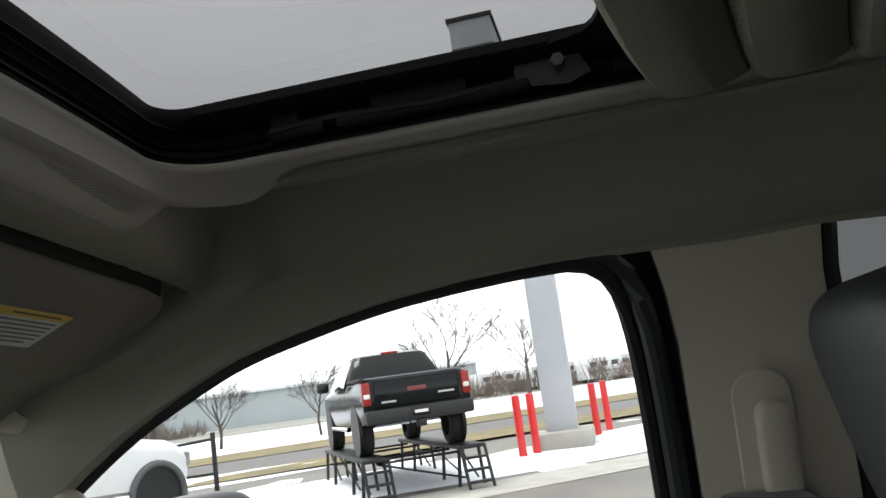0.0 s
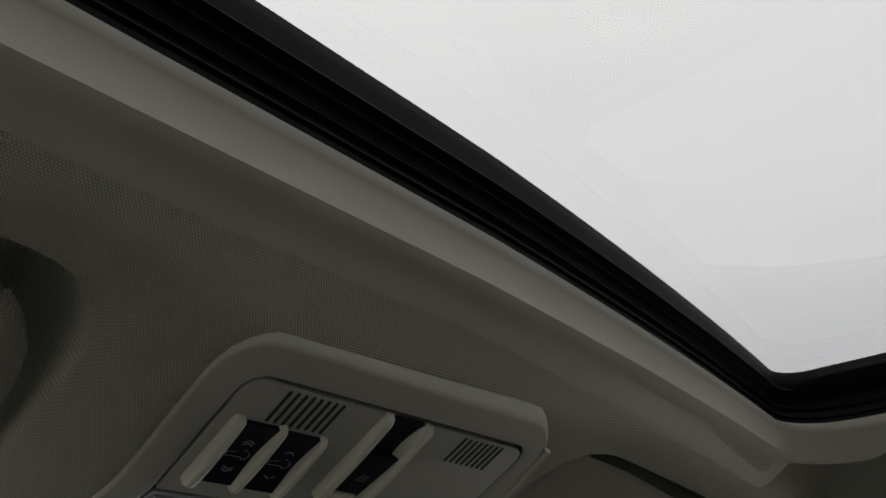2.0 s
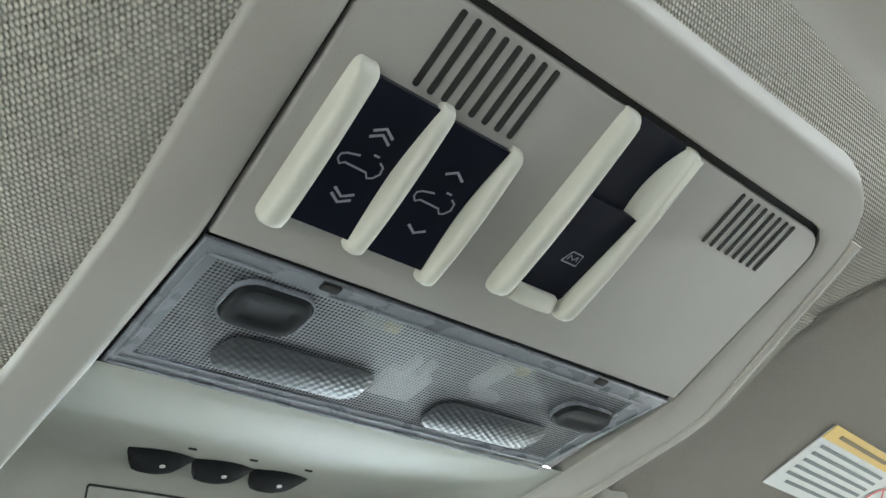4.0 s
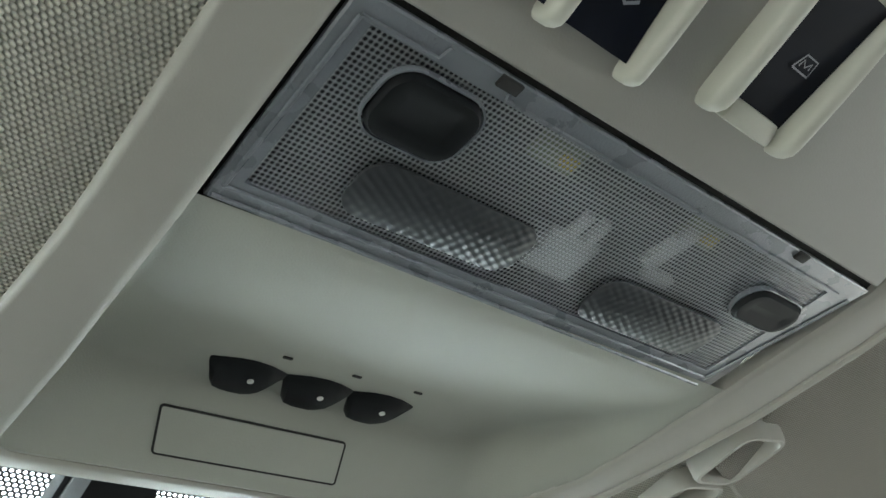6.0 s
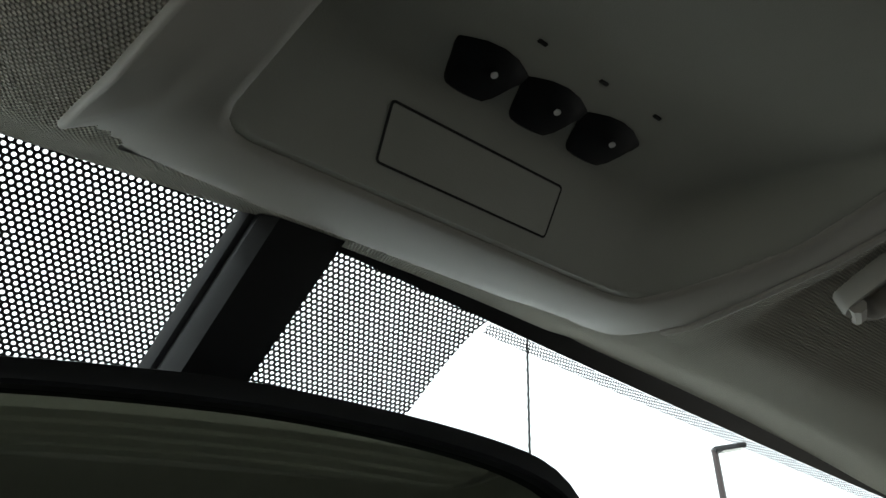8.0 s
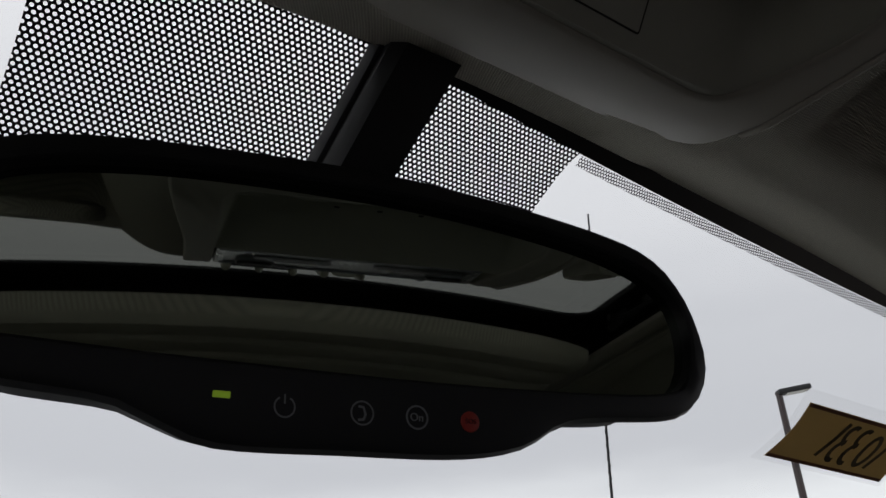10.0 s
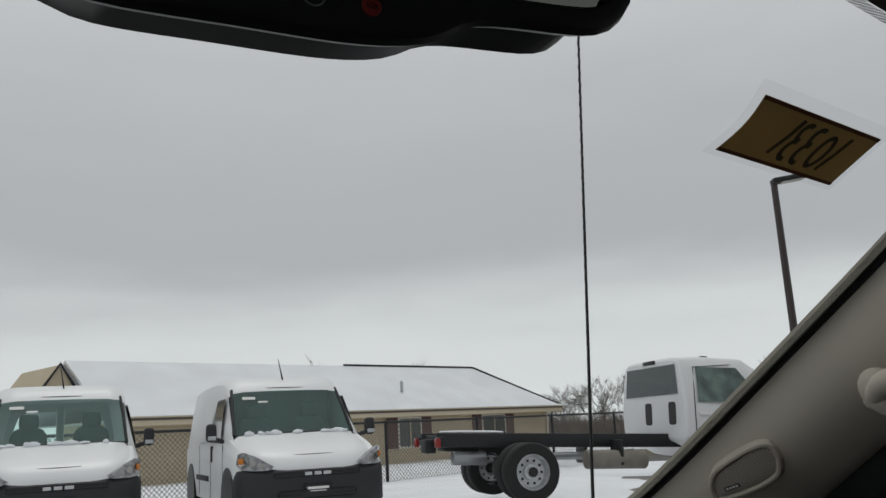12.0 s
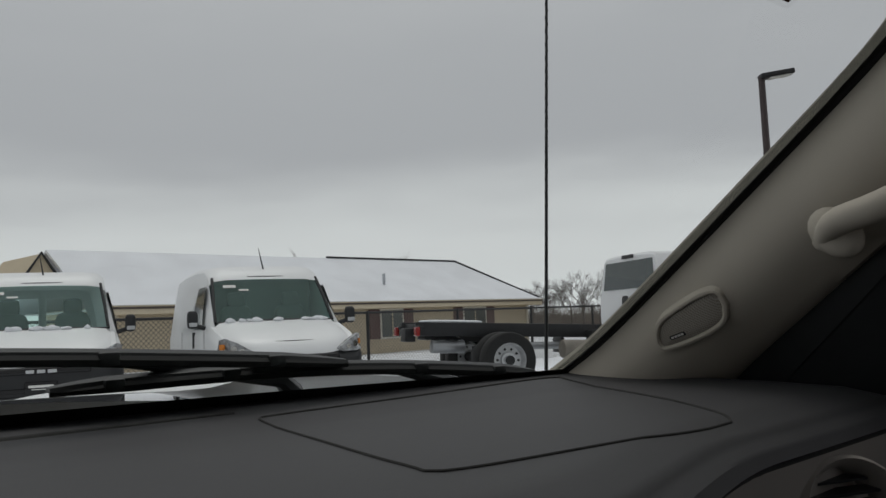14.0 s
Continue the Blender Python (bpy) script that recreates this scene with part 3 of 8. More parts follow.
def x_side(z):
    return 0.81 - 0.33 * (z - 1.25)


def side_pts(sgn, yz, n):
    return curve([(sgn * x_side(z), y, z) for y, z in yz], n)


def bulged(a, b, rows, bulge, lift):
    """Rows between two point lists, bowed by a vector."""
    out = []
    for k in range(rows):
        t = k / (rows - 1)
        s = math.sin(math.pi * t)
        out.append([p.lerp(q, t) + Vector(bulge) * s + Vector(lift) * s for p, q in zip(a, b)])
    return out


def zw(y):
    """Window line's height at y, in front of the pane."""
    pts_ = WIN_TOP[:8][::-1]
    return float(np.interp(y, [p[0] for p in pts_], [p[1] for p in pts_])) + 0.012


def zp(y):
    """Top of the door's pane."""
    return min(1.765, zw(y) + 0.01) if y > 0.2 else 1.765


for sgn, side_name in ((1, "passenger"), (-1, "driver")):
    # cloth roll between roof and window line
    up = [Vector((sgn * 0.640, y, zhead(sgn * 0.640, y) + 0.003)) for y in lin(0.525, -1.7, 90)]
    lowyz = [(0.56, 1.533), (0.50, 1.578), (0.459, 1.606), (0.398, 1.643), (0.339, 1.671), (0.26, 1.704), (0.19, 1.722), (0.09, 1.740), (0.0, 1.749), (-0.066, 1.752), (-0.12, 1.753), (-0.17, 1.752), (-0.25, 1.750), (-0.33, 1.752), (-0.8, 1.727), (-1.2, 1.712), (-1.7, 1.66)]
    low = []
    ly = [q[0] for q in lowyz][::-1]
    lz = [q[1] for q in lowyz][::-1]
    for p in up:
        yy = p.y + (0.0 if p.y < 0.3 else 0.0)
        z = float(np.interp(yy, ly, lz))
        low.append(Vector((sgn * (x_side(z) - 0.012 - 0.010 * step01(0.30, 0.46, yy)), yy, z)))
    rows = []
    for k in range(11):
        t = k / 10
        s = math.sin(math.pi * t)
        rows.append([p.lerp(q, t) + Vector((sgn * (0.010 - 0.016 * step01(0.30, 0.46, p.y)) * s, 0, -0.004 * s)) for p, q in zip(up, low)])
    rows.append([p + Vector((sgn * 0.016, 0, -0.004)) for p in low])
    rr_ob = solo("roof_side_roll", rows_loft(rows, False), CLOTH, "beige cloth roof edge above the doors", "trim", kind="structure")
    uv_metric(rr_ob, lambda co: (co.y, co.z * 1.25))
    # windscreen pillar
    a = curve([(sgn * x, y, z) for x, y, z in [(0.590, 0.520, 1.716)] + WS_EDGE], 40)
    yz = [(0.455, 1.616), (0.50, 1.582), (0.58, 1.520), (0.665, 1.450), (0.79, 1.366), (0.888, 1.300), (0.955, 1.250)]
    b = curve([(sgn * (x_side(z) - 0.014), y, z) for y, z in yz], 40)
    rows = []
    for k in range(12):
        t = k / 11
        s = math.sin(math.pi * t)
        rows.append([p.lerp(q, t) + Vector((sgn * (0.012 - 0.036 * min(1, i / 12)), -0.014 * min(1, i / 12), 0.006 * (1 - min(1, i / 12)))) * s for i, (p, q) in enumerate(zip(a, b))])
    rows.insert(0, [p + Vector((0, 0.02, 0.012)) for p in a])
    rows.append([p + Vector((sgn * 0.02, 0, 0)) for p in b])
    if sgn > 0:
        pillar_rows = rows
    pil = thing("windscreen_pillar", "beige moulded windscreen pillar cover", "pillar", kind="structure")
    part("cover", rows_loft(rows, False), PILLARP, pil)
    cz = lin(1.23, 1.46, 14)
    pe = [(float(np.interp(z, [q[1] for q in yz[::-1]], [q[0] for q in yz[::-1]])), float(np.interp(z, [q[1] for q in WIN_TOP[:8]], [q[0] for q in WIN_TOP[:8]])), z) for z in cz]
    part("corner_panel", rows_loft([[Vector((sgn * (x_side(z) - 0.004 - 0.004 * t), y0_ + 0.01 - (y0_ + 0.01 - y1_ + 0.004) * t, z)) for y0_, y1_, z in pe] for t in (0, 0.5, 1)], False), BLACKP, pil, "black corner panel before the side window")
    # black seal between glass and pillar
    sealbm = tube([p + Vector((sgn * 0.003, 0.007, 0.002)) for p in a], 0.006, 8)
    part("seal", sealbm, RUBBER, pil, "black rubber seal beside the windscreen")
    ed = curve([(sgn * x, y, z) for x, y, z in WS_EDGE], 60)
    rows = [[Vector((p.x - sgn * w, y_ws(p.x - sgn * w, p.z, 0.006), p.z)) for p in ed] for w in (0.024, 0.016, 0.008)]
    fe = solo("frit_side", rows_loft(rows, False), FRIT_FINE, "fine dotted border along the windscreen's side edge", "print", kind="structure")
    uv_metric(fe, lambda co: (co.y * 1.3, co.x * 1.3))
    rows = [[Vector((p.x - sgn * w, y_ws(p.x - sgn * w, p.z, 0.008), p.z)) for p in ed] for w in (0.009, -0.02)]
    solo("frit_side_band", rows_loft(rows, False), FRITB, "black border along the windscreen's side edge", "print", kind="structure")
    # window seal round the front door's pane
    wl = side_pts(sgn, WIN_TOP, 90)
    door = thing("front_door", "front door with black window seal and raised glass", "door", kind="structure")
    part("window_seal", tube([p + Vector((sgn * 0.004, -0.004 if p.y < 0 else 0, 0.001)) for p in wl], 0.0090, 8), RUBBER, door, "black rubber window seal")
    part("window_frame", rows_loft([[p + Vector((sgn * d[0], 0, d[1])) for p in [Vector((q.x, q.y + (q.y - 0.25) * d[2], q.z)) for q in wl]] for d in ((0.006, 0.004, 0.01), (0.012, 0.016, 0.05), (0.05, 0.03, 0.09))], False), FRAMEB, door, "black window frame")
    strip = [[Vector((sgn * (x_side(p.z) + 0.008), p.y, p.z)) for p in wl]]
    strip.append([Vector((sgn * (x_side(p.z) + 0.012), p.y - 0.055 * (1 - step01(-0.125, -0.03, p.y)), p.z + 0.035 * max(step01(1.62, 1.70, p.z), step01(0.15, 0.25, p.y)))) for p in wl])
    part("frame_strip", rows_loft(strip, False), FRAMEB, door, "black strip beside the window seal")
    pg = sheet(lambda u, v: (sgn * (x_side(1.15 + v * (zp(u) - 1.15)) + 0.022), u, 1.15 + v * (zp(u) - 1.15)), lin(-0.19, 0.98, 30), lin(0, 1, 6))
    gl = part("pane", pg, GLASS, door)
    gl.visible_shadow = False
    sail = sheet(lambda u, v: (sgn * (x_side(1.12 + v * (zw(u) - 1.12)) - 0.006), u, 1.12 + v * (zw(u) - 1.12)), lin(0.60, 1.0, 12), lin(0, 1, 8), thick=lambda u, v: (sgn * (x_side(1.12 + v * (zw(u) - 1.12)) + 0.02), u, 1.12 + v * (zw(u) - 1.12)))
    part("sail_panel", sail, BLACKP, door, "black corner panel in front of the window")
    # door trim below the window
    dr = sheet(lambda u, v: (sgn * (0.80 - 0.05 * math.sin(math.pi * v) - 0.02 * v), u, 1.215 - 0.75 * v), lin(-0.20, 1.05, 12), lin(0, 1, 8), thick=lambda u, v: (sgn * 0.86, u, 1.215 - 0.75 * v))
    part("trim_panel", dr, DASHM if sgn > 0 else CABINP, door)
    # centre pillar
    pa = curve([(sgn * (x_side(max(z, 1.22)) - 0.018 * (1 - step01(1.68, 1.735, z)) + 0.006 * step01(1.70, 1.74, z)), -0.188 + 0.012 * step01(1.69, 1.745, z), z) for z in (1.758, 1.72, 1.69, 1.66, 1.5, 1.3, 1.0, 0.6)], 24)
    pb = curve([(sgn * (x_side(max(z, 1.22)) - 0.018 * (1 - step01(1.68, 1.735, z)) + 0.006 * step01(1.70, 1.74, z)), y, z) for y, z in ((-0.330, 1.758), (-0.325, 1.726), (-0.323, 1.69), (-0.323, 1.66), (-0.33, 1.5), (-0.335, 1.3), (-0.34, 1.0), (-0.34, 0.6))], 24)
    rows = []
    for k in range(10):
        s = math.sin(math.pi * k / 9)
        rows.append([p.lerp(q, k / 9) + Vector((-sgn * 0.022 * s * min(1, i / 9) ** 1.5, 0, 0)) for i, (p, q) in enumerate(zip(pa, pb))])
    rows.insert(0, [p + Vector((sgn * 0.03, 0.0, 0)) for p in pa])
    rows.append([p + Vector((sgn * 0.03, 0.0, 0)) for p in pb])
    cp = thing("centre_pillar", "beige centre pillar cover with the belt's height slide", "pillar", kind="structure")
    part("cover", rows_loft(rows, False), PILLARP, cp)
    part("rear_seal", tube([p + Vector((sgn * 0.012, -0.008, 0)) for p in pb], 0.009, 8), RUBBER, cp, "black rubber door seal")
    part("door_seal", tube([(sgn * (x_side(max(p.z, 1.22)) - 0.006 + 0.014 * step01(1.69, 1.735, p.z)), p.y, p.z) for p in curve([(0, -0.108, 1.752), (0, -0.137, 1.748), (0, -0.155, 1.724), (0, -0.165, 1.67), (0, -0.168, 1.55), (0, -0.166, 1.40), (0, -0.162, 1.0)], 30)], 0.0105, 10), mat("seal_grey", (0.025, 0.030, 0.034), 0.5, var=0.1), cp, "grey-black rubber door seal")
    if sgn > 0:
        ch = [(sgn * (x_side(z) - 0.041), -0.235 + 0.028 * math.cos(a0), z) for a0, z in [(radians(k * 18), 1.50 + 0.055 * math.sin(radians(k * 18)) if k <= 10 else 1.50) for k in range(0, 11)]]
        outline = rrect(0.052, 0.17, 0.025, 6)
        mm = frame_at((x_side(1.547) - 0.040, -0.250, 1.547), (0, 1, 0), (0.33, 0, -1))
        slide = plate(outline, 0.004, mm, 0.002)
        part("slide_plate", slide, PILLARP, cp, "rounded plate of the belt's height slide")
    # rear door side with its window, plain
    rd = sheet(lambda u, v: (sgn * 0.80, u, 1.215 - 0.75 * v), lin(-1.75, -0.33, 8), lin(0, 1, 4))
    solo("rear_side_trim", rd, CABINP, "plain dark grey trim of the rear door", "trim", kind="structure")
    rg = sheet(lambda u, v: (sgn * (x_side(v) + 0.02), u, v), lin(-1.2, -0.325, 10), lin(1.2, 1.75, 8))
    rgo = solo("rear_side_pane", rg, PRIVACY, "tinted glass of the rear side window", "window", kind="structure")
    rq = sheet(lambda u, v: (sgn * (x_side(v) - 0.01), u, v), lin(-1.75, -1.18, 6), lin(1.2, 1.74, 8))
    solo("rear_quarter", rq, PILLARP, "plain rear pillar cover", "pillar", kind="structure")

# plain closure behind the seats and below
rw = sheet(lambda u, v: (u, -1.75, v), lin(-0.82, 0.82, 8), lin(0.4, 1.25, 6))
solo("rear_wall", rw, CABINP, "plain dark grey cabin rear wall", "wall", kind="structure")
rwg = sheet(lambda u, v: (u, -1.75 + 0.12 * (v - 1.25), v), lin(-0.7, 0.7, 8), lin(1.25, 1.72, 6))
rwo = solo("rear_pane", rwg, PRIVACY, "tinted rear window", "window", kind="structure")
fl = sheet(lambda u, v: (u, v, 0.45), lin(-0.86, 0.86, 6), lin(-1.78, 1.1, 10))
solo("floor", fl, CABINP, "dark grey carpeted cabin floor", "floor", kind="structure")

# ---------------------------------------------------------------- dashboard
def dash_pt(x, v):
    """Top pad from the windscreen's foot to the rounded brow, then down."""
    prof = ((1.215, 1.278), (1.16, 1.273), (1.05, 1.267), (0.92, 1.266), (0.80, 1.265), (0.70, 1.262), (0.655, 1.254), (0.632, 1.238), (0.625, 1.218), (0.632, 1.200), (0.66, 1.19))
    t = v * (len(prof) - 1)
    i = min(len(prof) - 2, int(t))
    f = t - i
    y = prof[i][0] + (prof[i + 1][0] - prof[i][0]) * f
    z = prof[i][1] + (prof[i + 1][1] - prof[i][1]) * f
    if z < 1.25:
        z += (1.25 - z) * 0.58 * step01(0.15, 0.35, x)
    bow = 0.10 * (x / 0.72) ** 2
    y -= bow * step01(0.8, 1.2, y)
    y += 0.07 * step01(0.20, 0.50, x) * (1 - step01(0.7, 1.0, y)) - 0.01 * math.cos(3 * x)
    z += 0.010 * (x / 0.7) ** 2 - 0.045 * step01(0.76, 0.82, abs(x))
    return (x, y, z)


dash = thing("dashboard", "dark grey grained dashboard with a lighter lower fascia", "dashboard", kind="structure")
part("top_pad", sheet(dash_pt, lin(-0.80, 0.80, 81), lin(0, 1, 61)), DASHM, dash, "dark grey grained top pad")
part("lower_fascia", sheet(lambda u, v: (u, dash_pt(u, 1)[1] - 0.03 + 0.015 * math.sin(v * 3.1) + 0.16 * v * v, dash_pt(u, 1)[2] + 0.012 - 0.34 * v), lin(-0.80, 0.80, 60), lin(0, 1, 16)), FASCIA, dash, "lighter grey-beige lower fascia")
lid = [(0.262, 1.085), (0.240, 0.93), (0.222, 0.79), (0.236, 0.758), (0.37, 0.751), (0.50, 0.749), (0.538, 0.770), (0.595, 0.89), (0.648, 1.045), (0.640, 1.088), (0.45, 1.098), (0.285, 1.098), (0.262, 1.085)]
lidc = curve([(x, y, 0) for x, y in lid], 110)


def dash_z(x, y):
    lo, hi = 0.0, 0.62
    for _ in range(40):
        mid = (lo + hi) / 2
        if dash_pt(x, mid)[1] > y:
            lo = mid
        else:
            hi = mid
    return dash_pt(x, lo)[2]


part("airbag_lid_seam", tube([(p.x, p.y, dash_z(p.x, p.y) + 0.0004) for p in lidc], 0.0013, 6), GROOVE, dash, "thin seam of the airbag lid")
slot = [[(x, y + 0.012 * math.cos(a) * k, dash_z(x, y) - 0.0010 + 0.0032 * math.sin(a)) for a in lin(0, 2 * math.pi, 9)[:-1]] for x, y, k in [(-0.62 + 0.88 * t, 1.145 - 0.06 * ((-0.62 + 0.88 * t) / 0.7) ** 2, max(0.12, 1 - t ** 6)) for t in lin(0, 1, 28)]]
part("defroster_slot", rows_loft(slot, True, True, True), GROOVE, dash, "defroster outlet slot")
# round side vent at the passenger end
vt = thing("air_vent", "round black air vent at the dashboard's end", "vent", at=(0.590, 0.690, 1.190))
vm = pose(0, 0, 0, 70, 0, -18)
part("ring", rows_loft([[vm @ Vector((r * math.cos(a), r * 0.8 * math.sin(a), h)) for a in lin(0, 2 * math.pi, 33)[:-1]] for r, h in ((0.056, -0.02), (0.056, 0.006), (0.051, 0.010), (0.046, 0.004), (0.043, -0.02))]), FASCIA, vt)
for k in range(6):
    w = 0.040 * math.sqrt(max(0.05, 1 - ((k - 2.5) / 3.3) ** 2))
    part("slat", box(2 * w, 0.002, 0.018, vm @ T(0, -0.027 + k * 0.011, -0.008) @ pose(0, 0, 0, 25, 0, 0)), BLACKP, vt)

# ---------------------------------------------------------------- overhead console
cons = thing("overhead_console", "grey-beige overhead console with switches, map lamps and a pocket", "console", at=(0, 0.35, 1.74))
cinv = T(0, -0.35, -1.74)


def cpart(name, bm, material, label="", parent=None):
    bm.transform(cinv)
    return part(name, bm, material, parent or cons, label)


def cring(outline, dz):
    return [(x, y, zc(y) + dz) for x, y in outline]


def dense(outline, step=0.006):
    out = []
    for (ax, ay), (bx, by) in zip(outline, outline[1:] + outline[:1]):
        n = max(1, int(math.hypot(bx - ax, by - ay) / step))
        out += [(ax + (bx - ax) * k / n, ay + (by - ay) * k / n) for k in range(n)]
    return out


y0, y1 = 0.2095, 0.538


def bezel_side(x, y):
    """The bezel swells towards the passenger and widens forwards on the driver's side."""
    if x > 0.09:
        return float(np.interp(y, (0.21, 0.26, 0.32, 0.36, 0.40, 0.446, 0.49, 0.52), (0.0, 0.006, 0.0140, 0.0150, 0.0140, 0.0080, 0.001, 0.0)))
    return -0.0105 * step01(0.36, 0.52, y) * step01(0.05, 0.11, -x)


outer = [(x + bezel_side(x, y + (y0 + y1) / 2), y + (y0 + y1) / 2) for x, y in dense(rrect(0.229, y1 - y0, (0.034, 0.014, 0.024, 0.024), 8))]
yi0, yi1 = 0.2275, 0.491


def inner_right(y):
    """Passenger edge of the well that holds switches, lens and pocket."""
    return float(np.interp(y, (0.23, 0.33, 0.375, 0.409, 0.43, 0.443, 0.460, 0.474), (0.1040, 0.1040, 0.1047, 0.1062, 0.1055, 0.1030, 0.0965, 0.0900)))


inner_raw = [(x + ((inner_right(y + (yi0 + yi1) / 2) - 0.095) * step01(0.05, 0.09, x) if x > 0.05 else 0), y + (yi0 + yi1) / 2) for x, y in dense(rrect(0.190, yi1 - yi0, (0.024, 0.012, 0.011, 0.011), 8))]
N = 160


def resample(pts, n):
    p = [Vector((*q, 0)) for q in pts]
    p.append(p[0])
    acc = [0]
    for a, b in zip(p, p[1:]):
        acc.append(acc[-1] + (b - a).length)
    out = []
    for k in range(n):
        s = acc[-1] * k / n
        j = max(i for i in range(len(acc) - 1) if acc[i] <= s + 1e-12)
        f = (s - acc[j]) / max(1e-9, acc[j + 1] - acc[j])
        q = p[j].lerp(p[j + 1], f)
        out.append((q.x, q.y))
    return out


outer, inner = resample(outer, N), resample(inner_raw, N)
bez = [cring(inset(outer, 0.0012), 0.014), cring(outer, 0.004), cring(inset(outer, 0.0003), 0.0008), cring(inset(outer, 0.0009), 0.0), cring(inset(outer, 0.0016), -0.0004), cring(inset(outer, 0.0021), -0.0005)]
bez += [cring([(x * 0.5 + u * 0.5, y * 0.5 + v * 0.5) for (x, y), (u, v) in zip(inset(outer, 0.0021), inset(inner, -0.003))], -0.0005),
        cring(inset(inner, -0.003), -0.0004), cring(inset(inner, -0.001), 0.0002), cring(inner, 0.0012), cring(inner, 0.006)]
cpart("bezel", rows_loft(bez), PLASTIC, "grey-beige moulded bezel")

# switch panel: x across, v towards the rear, h into the cabin
PO_ = Vector((0, 0.301, 1.739))
PV = Vector((0, -0.073, 0.040)).normalized()
PM = frame_at(PO_, (1, 0, 0), PV) @ Matrix.Diagonal((-1, 1, 1, 1))          # z points down into the cabin


def pan_outline():
    pts = [(-0.1025, 0.0015), (0.0935, 0.0015)]
    r = 0.010
    for k in range(7):
        a = radians(15 * k)
        pts.append((0.0935 - r + r * math.cos(a), 0.0818 - r + r * math.sin(a)))
    for k in range(7):
        a = radians(90 + 15 * k)
        pts.append((-0.1025 + r + r * math.cos(a), 0.0818 - r + r * math.sin(a)))
    return pts


def pm(x, v, h):
    return PM @ T(-x, v, h)


cpart("switch_panel", plate(pan_outline(), 0.004, PM @ T(0, 0, -0.0042), 0.0008), PANELP, "flat panel that carries the switches")
cpart("panel_gap", plate(inset(pan_outline(), -0.0030), 0.001, PM @ T(0, 0, -0.0046)), GROOVE, "dark gap round the switch panel")
# grille slots
for x0, n, pitch, v0, v1, w in ((-0.0700, 8, 0.0046, 0.0585, 0.0800, 0.0017), (0.0510, 8, 0.0045, 0.0600, 0.0800, 0.0013)):
    for k in range(n):
        x = x0 + k * pitch
        cpart("slot", plate(rrect(w, v1 - v0, w * 0.45, 3), 0.0008, pm(x, (v0 + v1) / 2, -0.0005)), GROOVE, "narrow grille slot")
# ridges between the rocker switches: crescent bars


def ridge(x, v0, v1, w, hgt, lean=0.0):
    w = w * 0.92
    rows = []
    n = 22
    for k in range(n + 1):
        t = 0.5 - 0.5 * math.cos(math.pi * k / n)
        v = v0 + (v1 - v0) * t
        e0, e1 = min(1, t / 0.07), min(1, (1 - t) / 0.07)
        h = hgt * (0.74 + 0.26 * math.sin(math.pi * min(1, t * 0.9 + 0.18))) * math.sqrt(max(0, e0 * (2 - e0))) * math.sqrt(max(0, e1 * (2 - e1))) + 0.0003
        ww = w * (0.92 + 0.08 * (1 - t)) * (0.35 + 0.65 * math.sqrt(max(0, e0 * (2 - e0)))) * (0.60 + 0.40 * math.sqrt(max(0, e1 * (2 - e1))))
        ring_ = []
        for q in range(9):
            a = math.pi * q / 8
            ring_.append(PM @ Vector((-(x + lean * h) - ww / 2 * math.cos(a), v, max(-0.001, h * math.sin(a) ** 0.42) if 0 < q < 8 else -0.001)))
        rows.append(ring_)
    return rows_loft(rows, False, True, True)


for x, va, vb, w in ((-0.0836, 0.0105, 0.0590, 0.0082), (-0.0590, 0.0115, 0.0588, 0.0060), (-0.0335, 0.0105, 0.0575, 0.0056), (-0.0090, 0.0158, 0.0825, 0.0074), (0.0200, 0.0158, 0.0825, 0.0066)):
    cpart("ridge", ridge(x, va, vb, w, 0.0066), RIDGEP, "raised pale ridge beside a switch")
# rockers
for x, v0, v1, w in ((-0.0710, 0.0150, 0.0570, 0.0205), (-0.0462, 0.0145, 0.0560, 0.0210)):
    rows = []
    for k in range(13):
        t = k / 12
        v = v0 + (v1 - v0) * t
        h = 0.0006 + 0.0020 * abs(2 * t - 1) ** 1.5
        rows.append([PM @ Vector((-(x + s * w / 2), v, hh)) for s, hh in ((-1, -0.002), (-1, h - 0.0006), (-0.94, h), (0.94, h), (1, h - 0.0006), (1, -0.002))])
    sw = cpart("rocker_switch", rows_loft(rows, False, True, True), SWITCH, "black rocker switch with printed roof signs")
    # printed car outline and arrows
    dbl = x < -0.06
    ic = PM @ T(-x - 0.0006, (v0 + v1) / 2 - 0.001, 0.0009)
    pr = None
    carx = [(-0.0014, 0.0021), (-0.0050, 0.0013), (-0.0063, 0.0004), (-0.0063, -0.0010), (-0.0052, -0.0021), (-0.0041, -0.0012), (0.0025, -0.0014), (0.0036, -0.0027), (0.0050, -0.0021), (0.0062, -0.0004), (0.0059, 0.0016), (0.0044, 0.0025)]
    pr = stroke([(-q, v) for q, v in carx], 0.00058, ic, pr)
    stroke([(-0.0016, 0.0037), (-0.0034, 0.0037)], 0.0006, ic, pr)
    for off, d in (((0.0078, 1), (0.0096, 1), (-0.0078, -1), (-0.0096, -1)) if dbl else ((0.0085, 1), (-0.0085, -1))):
        pr = stroke([(-0.0030, off), (0.0, off + d * 0.0018), (0.0030, off)], 0.0008, ic, pr, 0.0012)
    pr.transform(cinv)
    po = part("printed_sign", pr, INK, sw, "pale grey printed roof sign", smooth=False)
